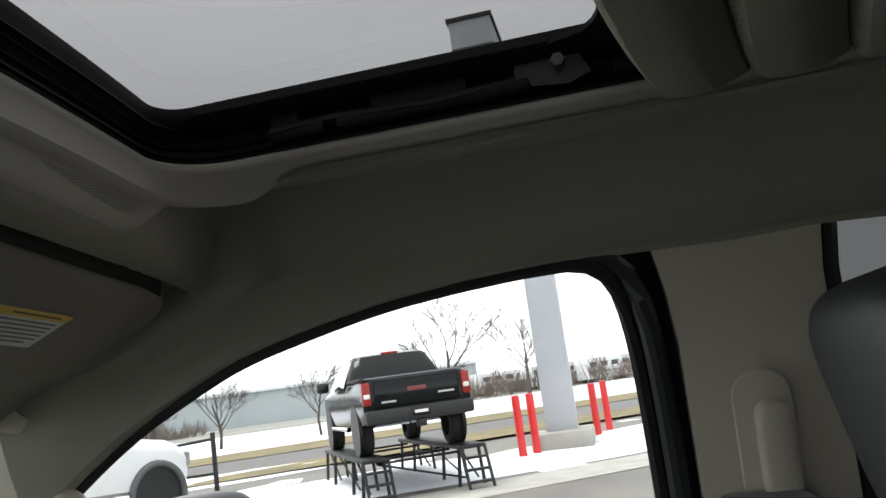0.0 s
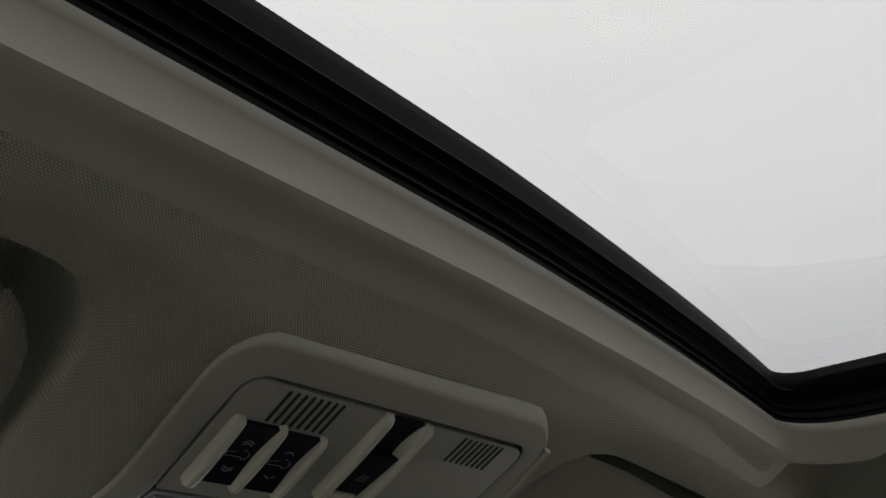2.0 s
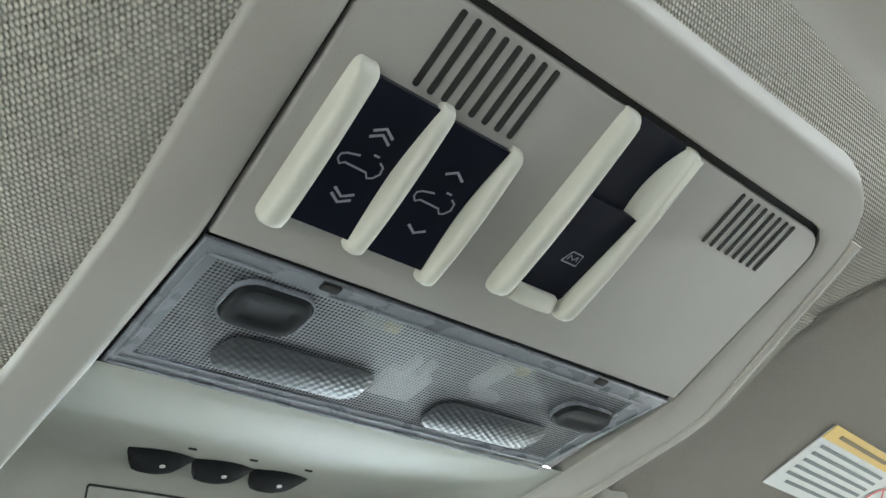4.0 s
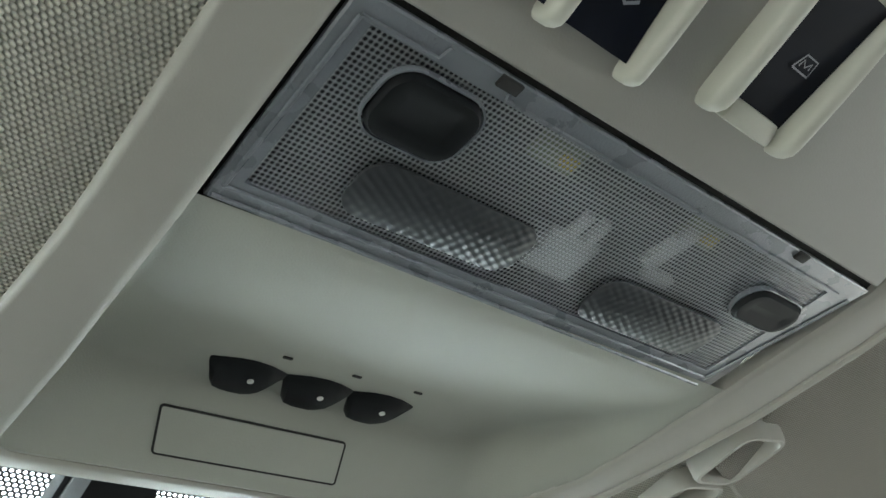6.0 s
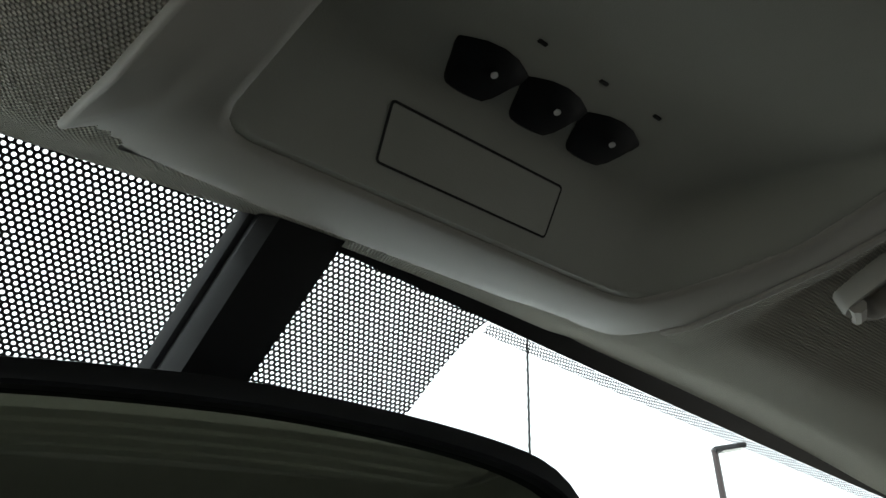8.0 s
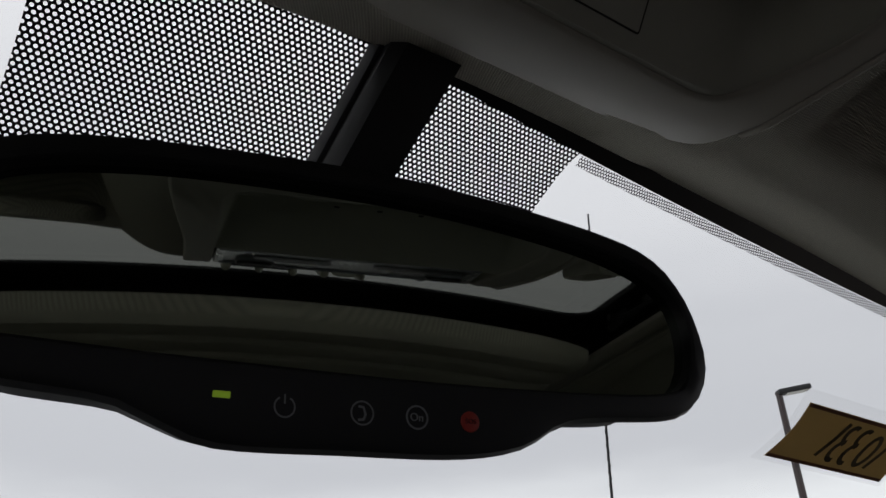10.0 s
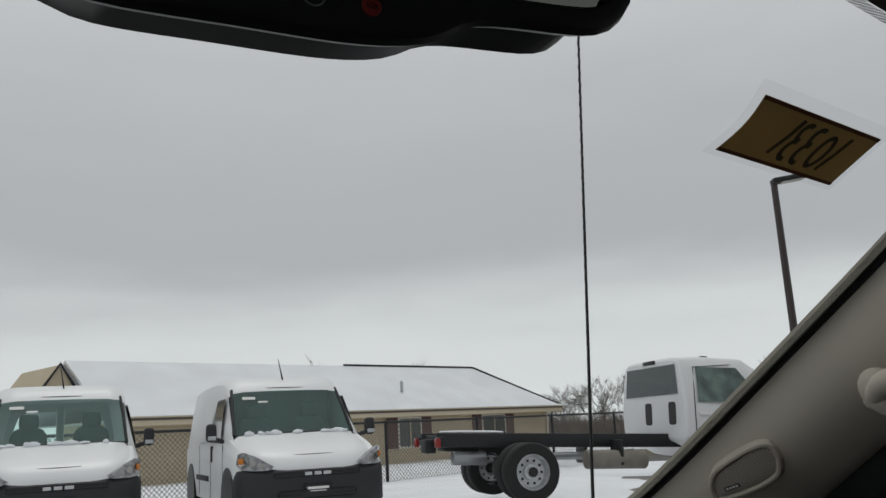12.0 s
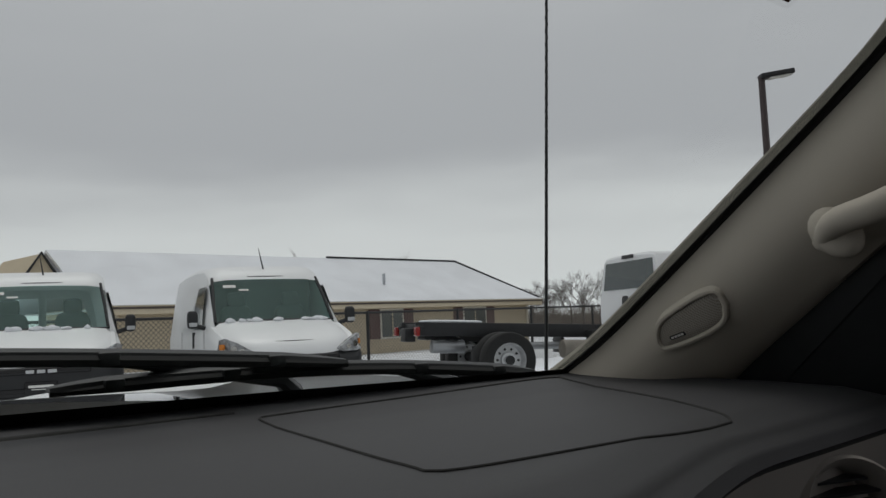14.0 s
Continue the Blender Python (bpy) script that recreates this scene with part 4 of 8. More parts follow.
# third switch: open well with a short rocker
well = plate(rrect(0.0235, 0.062, 0.003, 3), 0.001, pm(0.0055, 0.0515, -0.0006))
cpart("switch_well", well, SWITCH, "black switch well")
rows = []
for k in range(9):
    t = k / 8
    v = 0.0225 + 0.034 * t
    h = 0.0006 + 0.0030 * t
    rows.append([PM @ Vector((-(0.0055 + s * 0.0112), v, hh)) for s, hh in ((-1, -0.002), (-1, h), (1, h), (1, -0.002))])
sw = cpart("rocker_switch", rows_loft(rows, False, True, True), SWITCH, "short black rocker switch with a window sign")
ic = PM @ T(-0.0075, 0.0365, 0.0020)
pr = stroke([(0.0034, -0.0018), (0.0016, 0.0022), (-0.0030, 0.0022), (-0.0030, -0.0018), (0.0034, -0.0018)], 0.0005, ic)
stroke([(0.0018, -0.0008), (0.0012, 0.0010), (-0.0002, -0.0004), (-0.0018, 0.0012), (-0.0018, -0.0004)], 0.0005, ic, pr)
pr.transform(cinv)
part("printed_sign", pr, INK, sw, "pale grey printed window sign", smooth=False)
cpart("scoop", sheet(lambda u, v: PM @ Vector((-(0.0195 - 0.0085 * (1 - u) * math.sin(math.pi * (0.12 + 0.80 * v)) ** 0.7), 0.0490 + 0.0325 * v, 0.0003 + 0.0062 * u ** 2.0)), lin(0, 1, 10), lin(0, 1, 16)), RIDGEP, "pale scoop beside the window switch")
cpart("switch_lip", ridge(0.0055, 0.0165, 0.0225, 0.022, 0.0042), RIDGEP, "pale lip in front of the switch")

# map lamp lens
LV = Vector((0, 0.0655, -0.0155)).normalized()
LM = frame_at(PO_, (1, 0, 0), LV)           # x across, y forwards, z down into the cabin? turned below
if LM.to_3x3().col[2].z > 0:
    LM = LM @ Matrix.Diagonal((1, 1, -1, 1))
LENS = mat("lens_rim", (0.20, 0.215, 0.235), 0.28, var=0.03, vscale=90, grain=0.5, gscale=1400)
LENS.node_tree.nodes["Principled BSDF"].inputs["Coat Weight"].default_value = 0.5
LENS.node_tree.nodes["Principled BSDF"].inputs["Coat Roughness"].default_value = 0.15
LAMPB = mat("lamp_button_black", (0.007, 0.008, 0.009), 0.5, var=0.1, vscale=60, spec=0.2)
LENSD = bpy.data.materials.new("lens_dots")
LENSD.use_nodes = True
nt = LENSD.node_tree
bs = nt.nodes["Principled BSDF"]
bs.inputs["Base Color"].default_value = (0.62, 0.64, 0.66, 1)
bs.inputs["Roughness"].default_value = 0.35
bs.inputs["Transmission Weight"].default_value = 0.3
bs.inputs["Coat Weight"].default_value = 1.0
bs.inputs["Coat Roughness"].default_value = 0.12
tc = nt.nodes.new("ShaderNodeTexCoord")
dd = lattice(nt, tc.outputs["Object"], 0.0013, True)
mr = nt.nodes.new("ShaderNodeMapRange")
mr.inputs["From Min"].default_value, mr.inputs["From Max"].default_value = 0.2, 0.6
mr.inputs["To Min"].default_value, mr.inputs["To Max"].default_value = 0, 1
nt.links.new(dd, mr.inputs[0])
bu = nt.nodes.new("ShaderNodeBump")
bu.inputs["Strength"].default_value, bu.inputs["Distance"].default_value = 0.45, 0.0006
nt.links.new(mr.outputs[0], bu.inputs["Height"])
nt.links.new(bu.outputs[0], bs.inputs["Normal"])
rp = nt.nodes.new("ShaderNodeMix")
rp.data_type = 'RGBA'
rp.inputs[6].default_value, rp.inputs[7].default_value = (0.020, 0.022, 0.026, 1), (0.74, 0.77, 0.80, 1)
nt.links.new(mr.outputs[0], rp.inputs[0])
nt.links.new(rp.outputs[2], bs.inputs["Base Color"])
tb = nt.nodes.new("ShaderNodeBsdfTransparent")
tb.inputs[0].default_value = (0.90, 0.92, 0.95, 1)
tm = nt.nodes.new("ShaderNodeMixShader")
tm.inputs[0].default_value = 0.46
nt.links.new(bs.outputs[0], tm.inputs[1])
nt.links.new(tb.outputs[0], tm.inputs[2])
nt.links.new(tm.outputs[0], nt.nodes["Material Output"].inputs["Surface"])
LENSP = mat("lens_prism", (0.040, 0.044, 0.048), 0.40, var=0.0, trans=0.12)
nt = LENSP.node_tree
tc = nt.nodes.new("ShaderNodeTexCoord")
waves = []
for turn_, sc_ in ((62, 150.0), (-28, 110.0)):
    rot = nt.nodes.new("ShaderNodeMapping")
    rot.inputs["Rotation"].default_value = (0, 0, radians(turn_))
    nt.links.new(tc.outputs["Object"], rot.inputs[0])
    wv = nt.nodes.new("ShaderNodeTexWave")
    wv.inputs["Scale"].default_value = sc_
    wv.inputs["Distortion"].default_value = 0.4
    nt.links.new(rot.outputs[0], wv.inputs["Vector"])
    waves.append(wv)
ad = nt.nodes.new("ShaderNodeMath")
ad.operation = 'MULTIPLY_ADD'
ad.inputs[1].default_value = 0.9
nt.links.new(waves[1].outputs["Fac"], ad.inputs[0])
nt.links.new(waves[0].outputs["Fac"], ad.inputs[2])
bu = nt.nodes.new("ShaderNodeBump")
bu.inputs["Strength"].default_value, bu.inputs["Distance"].default_value = 0.5, 0.00026
nt.links.new(ad.outputs[0], bu.inputs["Height"])
nt.links.new(bu.outputs[0], nt.nodes["Principled BSDF"].inputs["Normal"])



def side_ring(corners, n=16):
    """A four-sided outline with n points a side, so that two of them loft without folds."""
    return [(ax + (bx - ax) * k / n, ay + (by - ay) * k / n) for (ax, ay), (bx, by) in zip(corners, corners[1:] + corners[:1]) for k in range(n)]


lo_ = side_ring([(-0.0938, 0.0005), (0.1015, 0.0010), (0.0920, 0.0650), (-0.0932, 0.0606)])
li_ = side_ring([(-0.0875, 0.0060), (0.0875, 0.0081), (0.0875, 0.0551), (-0.0875, 0.0530)])
lens = cpart("lamp_lens", rows_loft([[LM @ Vector((x, y, h)) for x, y in o] for o, h in ((lo_, -0.0020), (lo_, -0.0009), (inset(lo_, 0.0005), -0.0004), (li_, -0.0004), (li_, -0.0020))]), LENS, "clear ribbed plastic rim of the map lamps")


def lpart(name, bm, material, label=""):
    bm.transform(cinv)
    return part(name, bm, material, lens, label)


# added dark ring that keeps stray light out of the gap round the lens
cpart("lens_gasket", rows_loft([[LM @ Vector((x, y, -0.0036)) for x, y in o] for o in ([(-0.0965, -0.002), (0.1050, -0.002), (0.0950, 0.0662), (-0.0960, 0.0618)], [(-0.0905, 0.004), (0.0985, 0.004), (0.0890, 0.0640), (-0.0905, 0.0640)])]), GROOVE, "dark ring added behind the lamp lens against light leaks")
# housing behind the lens
hous = rows_loft([[LM @ T(0, 0.031, 0) @ Vector((x, y, h)) for x, y in rrect(w, d, 0.006, 3)] for w, d, h in ((0.184, 0.060, -0.0025), (0.16, 0.046, -0.020))], True, False, True)
cpart("lamp_housing", hous, mat("lamp_housing_grey", (0.075, 0.08, 0.085), 0.6, var=0.2, vscale=60), "dark grey lamp housing")
field = bmesh.new()
field.faces.new([field.verts.new(LM @ Vector((x, y + 0.0305 + 0.012 * x, -0.0010))) for x, y in rrect(0.1754, 0.0474, 0.003, 4)])
lpart("dotted_field", field, LENSD, "clear field of fine raised dots")
for cx_, cy_, w in ((-0.0410, 0.0407, 0.0535), (0.0436, 0.0440, 0.0555)):
    lpart("prism_window", plate([(x + cx_, y + cy_) for x, y in rrect(w, 0.0180, 0.0065, 6)], 0.0007, LM @ T(0, 0, -0.0001), 0.0003), LENSP, "ribbed clear prism window")
for cx_, cy_, w, d in ((-0.0657, 0.0180, 0.0262, 0.0196), (0.0745, 0.0232, 0.0290, 0.0150)):
    wl = rrect(w, d, 0.0070, 6)
    rim_ = rows_loft([[LM @ T(cx_, cy_, 0) @ Vector((x, y, h)) for x, y in o] for o, h in ((wl, -0.0005), (wl, 0.0010), (inset(wl, 0.0005), 0.0010), (inset(wl, 0.0007), -0.0030))])
    lpart("button_rim", rim_, LENS, "clear rim of a lamp button")
    rows = [[LM @ T(cx_, cy_, 0) @ Vector((x, y, h)) for x, y in inset(wl, i)] for i, h in ((0.0009, -0.002), (0.0010, 0.0012), (0.0018, 0.0024), (0.0040, 0.0026), (0.0062, 0.0020))]
    lpart("lamp_button", rows_loft(rows, True, True, True), LAMPB, "dished black lamp button")
# white carriers and small diodes that show through the dotted field
cb_ = box(0.0180, 0.0150, 0.003, LM @ T(-0.0015, 0.0385, -0.0040), 0.001)
for q in (-0.0045, 0.0020):
    box(0.0030, 0.0090, 0.003, LM @ T(q, 0.0275, -0.0040), 0.0008, cb_)
lpart("bulb_carrier", cb_, INKW, "white forked bulb carrier behind the lens")
cb_ = box(0.0062, 0.0170, 0.003, LM @ T(0.0262, 0.0215, -0.0040) @ pose(0, 0, 0, 0, 0, 8), 0.001)
box(0.0120, 0.0040, 0.003, LM @ T(0.0330, 0.0320, -0.0040), 0.0008, cb_)
lpart("bulb_carrier", cb_, INKW, "white bulb carrier behind the lens")
LEDP = mat("led_board", (0.33, 0.36, 0.24), 0.5, var=0.05)
for cx_, cy_ in ((-0.0275, 0.0125), (0.0310, 0.0130)):
    lpart("led_board", box(0.0150, 0.0090, 0.002, LM @ T(cx_, cy_, -0.0050), 0.0008), LEDP, "pale green lamp board")
    lpart("led", box(0.0046, 0.0038, 0.002, LM @ T(cx_ + 0.0032, cy_ + 0.0005, -0.0034), 0.0006), mat("led_amber", (0.78, 0.62, 0.10), 0.3, var=0.0), "small amber diode")
for cx_, cy_, w in ((-0.055, 0.0022, 0.006), (0.062, 0.0022, 0.005)):
    lpart("clip_notch", box(w, 0.003, 0.0012, LM @ T(cx_, cy_, 0.0), 0.0003), GROOVE)
for pts in ([(-0.0905, 0.0050), (-0.0720, 0.0050), (-0.0710, 0.0016)], [(-0.0540, 0.0018), (-0.0530, 0.0056), (0.0910, 0.0068)], [(-0.0910, 0.0556), (0.0905, 0.0582)], [(-0.0922, 0.0590), (0.0910, 0.0625)], [(-0.0905, 0.0050), (-0.0910, 0.0556)], [(0.0985, 0.0070), (0.0905, 0.0582)]):
    rb = tube([LM @ Vector((x, y, -0.0001)) for x, y in pts], 0.0006, 6)
    lpart("rib", rb, LENS)

# unseen sheet added above the console to block light through its gaps
cpart("back_shell", sheet(lambda u, v: (u, v, zc(v) + 0.034), lin(-0.118, 0.125, 8), lin(0.205, 0.54, 18), thick=lambda u, v: (u, v, zc(v) + 0.037)), GROOVE, "dark unseen sheet added above the console against light leaks")

# pocket in front of the lens


def soft_min(a, b, r):
    """The lower of two heights, with a small rounding where they meet."""
    h = max(r - abs(a - b), 0.0) / r
    return min(a, b) - h * h * r / 4


def pocket_z(x, y):
    low = zc(y) + 0.0015
    top = low + 0.0215 * step01(0.356, 0.452, y)
    # front wall, rounded into the side walls
    wall = 1.7228 - 0.88 * (y + 5.0 * max(0.0, -x - 0.066) ** 2 + 6.0 * max(0.0, x - 0.050) ** 2 - 0.464)
    z = soft_min(top, wall, 0.0020)
    sd = x + 0.0955 if x < 0 else inner_right(y) - 0.0005 - x
    side = low + (2.6 * sd if x < 0 else 1.30 * sd)
    return max(low, soft_min(z, side, 0.0016 if x < 0 else 0.010))


PY = [0.3598, 0.3625, 0.366, 0.37, 0.376, 0.384, 0.393, 0.403, 0.414, 0.425, 0.436, 0.446, 0.452] + lin(0.455, 0.4925, 36)
PX = lin(-0.0955, -0.070, 22)[:-1] + lin(-0.070, 0.050, 28)[:-1] + lin(0.050, 0.1065, 40)
cpart("pocket", sheet(lambda u, v: (u, v, pocket_z(u, v)), PX, PY), POCKETP, "smooth recessed pocket")
# little door on the pocket's front wall
FM = T(-0.0140, 0.4755, 1.7228 - 0.88 * 0.0115) @ Matrix(((1, -0.25, 0, 0), (0, -0.7507, -0.6606, 0), (0, 0.6606, -0.7507, 0), (0, 0, 0, 1)))
seam = rrect(0.0730, 0.0188, 0.0016, 3)
cpart("pocket_door_seam", rows_loft([[FM @ Vector((x, y, h)) for x, y in o] for o, h in ((seam, 0.0002), (seam, 0.0005), (inset(seam, 0.0009), 0.0005), (inset(seam, 0.0009), 0.0002))]), GROOVE, "thin seam of a small door")
cpart("pocket_door", plate(inset(seam, 0.0007), 0.0010, FM @ T(0, 0, -0.0003), 0.0004), POCKETP, "flush small door")
# three wedge-shaped buttons with a dot each
for cx_ in (-0.0340, -0.0072, 0.0192):
    rows = []
    zt = pocket_z(cx_, 0.4390)
    for t, w, h in ((0.0, 0.0272, 0.0003), (0.04, 0.0282, 0.0010), (0.20, 0.0268, 0.0028), (0.45, 0.0226, 0.0046), (0.70, 0.0190, 0.0056), (0.90, 0.0158, 0.0054), (1.0, 0.0136, 0.0038)):
        y = 0.4445 + 0.0150 * t
        rows.append([(cx_ + s * w / 2, y - 0.0042 * (1 - s * s) * (1 - t), zt - hh) for s, hh in ((-1, -0.004), (-1, h * 0.45), (-0.86, h * 0.85), (-0.45, h), (0, h * 1.02), (0.45, h), (0.86, h * 0.85), (1, h * 0.45), (1, -0.004))])
    b = cpart("remote_button", rows_loft(rows, False, True, True), LAMPB, "black wedge-shaped button")
    dm = T(cx_ + 0.0012, 0.4468, zt - 0.0046) @ pose(0, 0, 0, 180 - 10, 0, 0)
    dot = plate([(0.0011 * math.cos(a), 0.0011 * math.sin(a)) for a in lin(0, 2 * math.pi, 13)[:-1]], 0.0006, dm)
    dot.transform(cinv)
    part("dot", dot, INKW, b, "white painted dot")
    cpart("indicator", box(0.0034, 0.0013, 0.001, T(cx_ + 0.0058, 0.4318, pocket_z(cx_, 0.4318) - 0.0001), 0.0003), GROOVE, "tiny dark indicator slit")
# rolled edge along the passenger side
cpart("edge_roll", tube([(0.1160 + bezel_side(0.1, y), y, zc(y) + 0.0004) for y in lin(0.225, 0.500, 40)], 0.0024, 8), TRIMP, "thin beige rolled edge")

# ---------------------------------------------------------------- inner mirror
MK = 1.06
MC = Vector((-0.0422, 0.5798, 1.5710))
MN = Vector((-0.1675, -0.9855, -0.0250)).normalized()
MU = Vector((0, 0, 1)).cross(MN).normalized()
MM = frame_at(MC, MU, MN.cross(MU)) @ Matrix.Diagonal((MK, MK, MK, 1))          # x along the mirror, y up, z towards the seats
mir = thing("rear_view_mirror", "black rear-view mirror with a row of buttons below the glass", "mirror", at=tuple(MC))
minv = T(*(-MC))


def mpart(name, bm, material, label="", parent=None, smooth=True):
    bm.transform(minv @ MM)
    return part(name, bm, material, parent or mir, label, smooth)


up_pts = [(-0.135, 0.071), (-0.118, 0.080), (-0.078, 0.087), (-0.008, 0.0925), (0.048, 0.0915), (0.106, 0.086), (0.136, 0.078), (0.152, 0.061), (0.1585, 0.039), (0.157, 0.024), (0.148, 0.011), (0.132, 0.004), (0.083, -0.001),
          (0.060, -0.012), (0.033, -0.017), (-0.011, -0.018), (-0.053, -0.018), (-0.072, -0.012), (-0.087, -0.006), (-0.124, -0.002), (-0.145, 0.008), (-0.155, 0.032), (-0.150, 0.054)][::-1]
hout = [(p.x, p.y) for p in curve([(x, y, 0) for x, y in up_pts + up_pts[:1]], 91)[:-1]]
gl_pts = [(-0.125, 0.0110), (-0.054, 0.0095), (0.041, 0.0095), (0.124, 0.0135), (0.145, 0.022), (0.151, 0.044), (0.142, 0.064), (0.110, 0.076), (0.05, 0.0825), (-0.008, 0.0830), (-0.078, 0.078), (-0.124, 0.067), (-0.142, 0.048), (-0.145, 0.028)]
gout = [(p.x, p.y) for p in curve([(x, y, 0) for x, y in gl_pts + gl_pts[:1]], 81)[:-1]]
hrows = []
for i, h in ((0.030, -0.040), (0.018, -0.034), (0.0095, -0.018), (0.0022, -0.006), (0.0, 0.0), (0.0012, 0.0035), (0.004, 0.0045)):
    hrows.append([(x, y, h) for x, y in inset(hout, i)] if i < 0.018 else [(x * (1 - i * 3.0), 0.034 + (y - 0.034) * (1 - i * 9 if i < 0.02 else 0.45), h) for x, y in hout])
for (q, h) in ((-0.0010, 0.0045), (0.0002, 0.0036), (0.0002, -0.0040)):
    hrows.append([(x, y, h) for x, y in resample(inset(gout, q), 90)])
shift = min(range(90), key=lambda k: (Vector(hrows[-3][k]) - Vector(hrows[4][0])).length)
for k in (-3, -2, -1):
    hrows[k] = hrows[k][shift:] + hrows[k][:shift]
mpart("housing", rows_loft(hrows, True, True, True), HOUSEB, "black plastic mirror housing")
mpart("mirror_glass", plate(gout, 0.0012, T(0, 0, -0.0030), 0.0004), MIRROR, "silvered mirror glass", smooth=False)
LEDG = bpy.data.materials.new("green_lamp")
LEDG.use_nodes = True
LEDG.node_tree.nodes["Principled BSDF"].inputs["Emission Color"].default_value = (0.45, 0.75, 0.05, 1)
LEDG.node_tree.nodes["Principled BSDF"].inputs["Emission Strength"].default_value = 0.10
LEDG.node_tree.nodes["Principled BSDF"].inputs["Base Color"].default_value = (0.3, 0.5, 0.03, 1)
RED = mat("red_button", (0.35, 0.03, 0.02), 0.5, var=0.0)
ICON = mat("icon_grey", (0.22, 0.23, 0.24), 0.5, var=0.0)


def circle(r, n=24, a0=0.0, a1=2 * math.pi):
    return [(r * math.cos(a), r * math.sin(a)) for a in lin(a0, a1, n)]


iz = 0.0046
mpart("indicator_lamp", box(0.0056, 0.0022, 0.0008, T(-0.0530, -0.0018, iz), 0.0003), LEDG, "small green lamp")
mpart("power_sign", stroke([(0, 0.001), (0, 0.0042)], 0.0006, T(-0.0325, -0.0042, iz), stroke(circle(0.0034, 20, radians(120), radians(420)), 0.0006, T(-0.0325, -0.0042, iz))), ICON, "grey printed power sign", smooth=False)
seat = stroke(circle(0.0040), 0.0006, T(-0.0055, -0.0042, iz))
stroke([(-0.0014, 0.0022), (0.0004, 0.0020), (0.0012, -0.0004), (0.0004, -0.0022), (-0.0016, -0.0024)], 0.0009, T(-0.0055, -0.0042, iz), seat)
mpart("seat_sign", seat, ICON, "grey printed sign in a ring", smooth=False)
onb = stroke(circle(0.0040), 0.0007, T(0.0150, -0.0042, iz))
onm = text_mesh("On", 0.0040, T(0.0150, -0.0042, iz), 0.0002)
mpart("call_sign", onb, ICON, "grey ring sign", smooth=False)
mpart("call_word", onm, ICON, "grey printed word", smooth=False)
mpart("help_button", plate(circle(0.0038, 21)[:-1], 0.0010, T(0.0362, -0.0042, iz - 0.0006), 0.0003), RED, "round red button")
mpart("help_sign", text_mesh("SOS", 0.0026, T(0.0362, -0.0042, iz + 0.0005), 0.0002), mat("dull_red_print", (0.10, 0.01, 0.01), 0.6, var=0.0), "dark printed word", smooth=False)
# stem: flat black cover from header down to the mirror's back
st = []
for t in lin(0, 1, 9):
    c = Vector((-0.0195 - 0.022 * t, 0.572 + 0.056 * t, 1.745 - 0.075 * t))
    w = 0.0185 - 0.0030 * t
    st.append([tuple(c + Vector((s * w, q * 0.013 - 0.012, q * 0.010)) - MC) for s, q in ((-0.80, 0.5), (-1, -0.5), (-0.8, -1), (0.8, -1), (1, -0.5), (0.9, 0.5))])
stem = part("stem", rows_loft(st, True, True, True), BLACKP, mir, "flat black mirror stem cover")
sc = []
for t in lin(0.05, 0.95, 7):
    c = Vector((-0.0195 - 0.022 * t - 0.0196 + 0.0030 * t, 0.566 + 0.056 * t, 1.743 - 0.075 * t))
    sc.append([tuple(c + Vector((s * 0.0016, q * 0.0035, q * 0.003)) - MC) for s, q in ((-1, 0.8), (-0.9, -0.5), (-0.5, -1), (1, -1), (1, 0.8))])
part("cable_cover", rows_loft(sc, True, True, True), mat("grey_cover", (0.055, 0.058, 0.062), 0.5, var=0.1), stem, "grey cable cover beside the stem")
part("ball_joint", tube([(0.01, 0.052, 0.095), (0.012, 0.040, 0.07), (0.012, 0.025, 0.05)], 0.014, 12), BLACKP, mir, "black ball joint")

# ---------------------------------------------------------------- sun visor with warning label
VIS = [(0.158, 0.402), (0.150, 0.345), (0.164, 0.262), (0.182, 0.2400), (0.240, 0.2445), (0.32, 0.2555), (0.44, 0.2690), (0.53, 0.2775), (0.580, 0.287), (0.605, 0.303), (0.615, 0.326), (0.610, 0.354), (0.594, 0.384), (0.568, 0.406), (0.525, 0.416), (0.512, 0.435), (0.49, 0.442), (0.40, 0.437), (0.32, 0.431), (0.22, 0.421)]
vis_t = thing("sun_visor", "beige cloth sun visor folded up with a warning label", "sun visor", at=(0.39, 0.32, 1.74))
vinv = T(-0.39, -0.32, -1.74)
vo = [(p.x, p.y) for p in curve([(x, y, 0) for x, y in VIS + VIS[:1]], 121)[:-1]]
area = sum(a[0] * b[1] - a[1] * b[0] for a, b in zip(vo, vo[1:] + vo[:1]))
if area < 0:
    vo = vo[::-1]


def vring(d, dz):
    return [(x, y, zvis(y) + dz) for x, y in inset(vo, d)]


vb = rows_loft([vring(0.008, 0.016), vring(0.0015, 0.013), vring(0.0, 0.007), vring(0.0006, 0.0025), vring(0.0030, 0.0004), vring(0.008, 0.0)], True, True, True)
vb.transform(vinv)
uv_metric(part("panel", vb, VISORCLOTH, vis_t), lambda co: (co.x, co.y * 1.25))
VM = frame_at((0.369, 0.333, zvis(0.333) - 0.0004), (1, 0.075, -0.035), (0.1, -1, 0.47))
if VM.to_3x3().col[2].z > 0:
    VM = VM @ Matrix.Diagonal((1, 1, -1, 1))
VM = VM @ Matrix.Diagonal((1.27, 0.78, 1, 1))
LABW = mat("label_white", (0.70, 0.72, 0.68), 0.5, var=0.08, vscale=40)
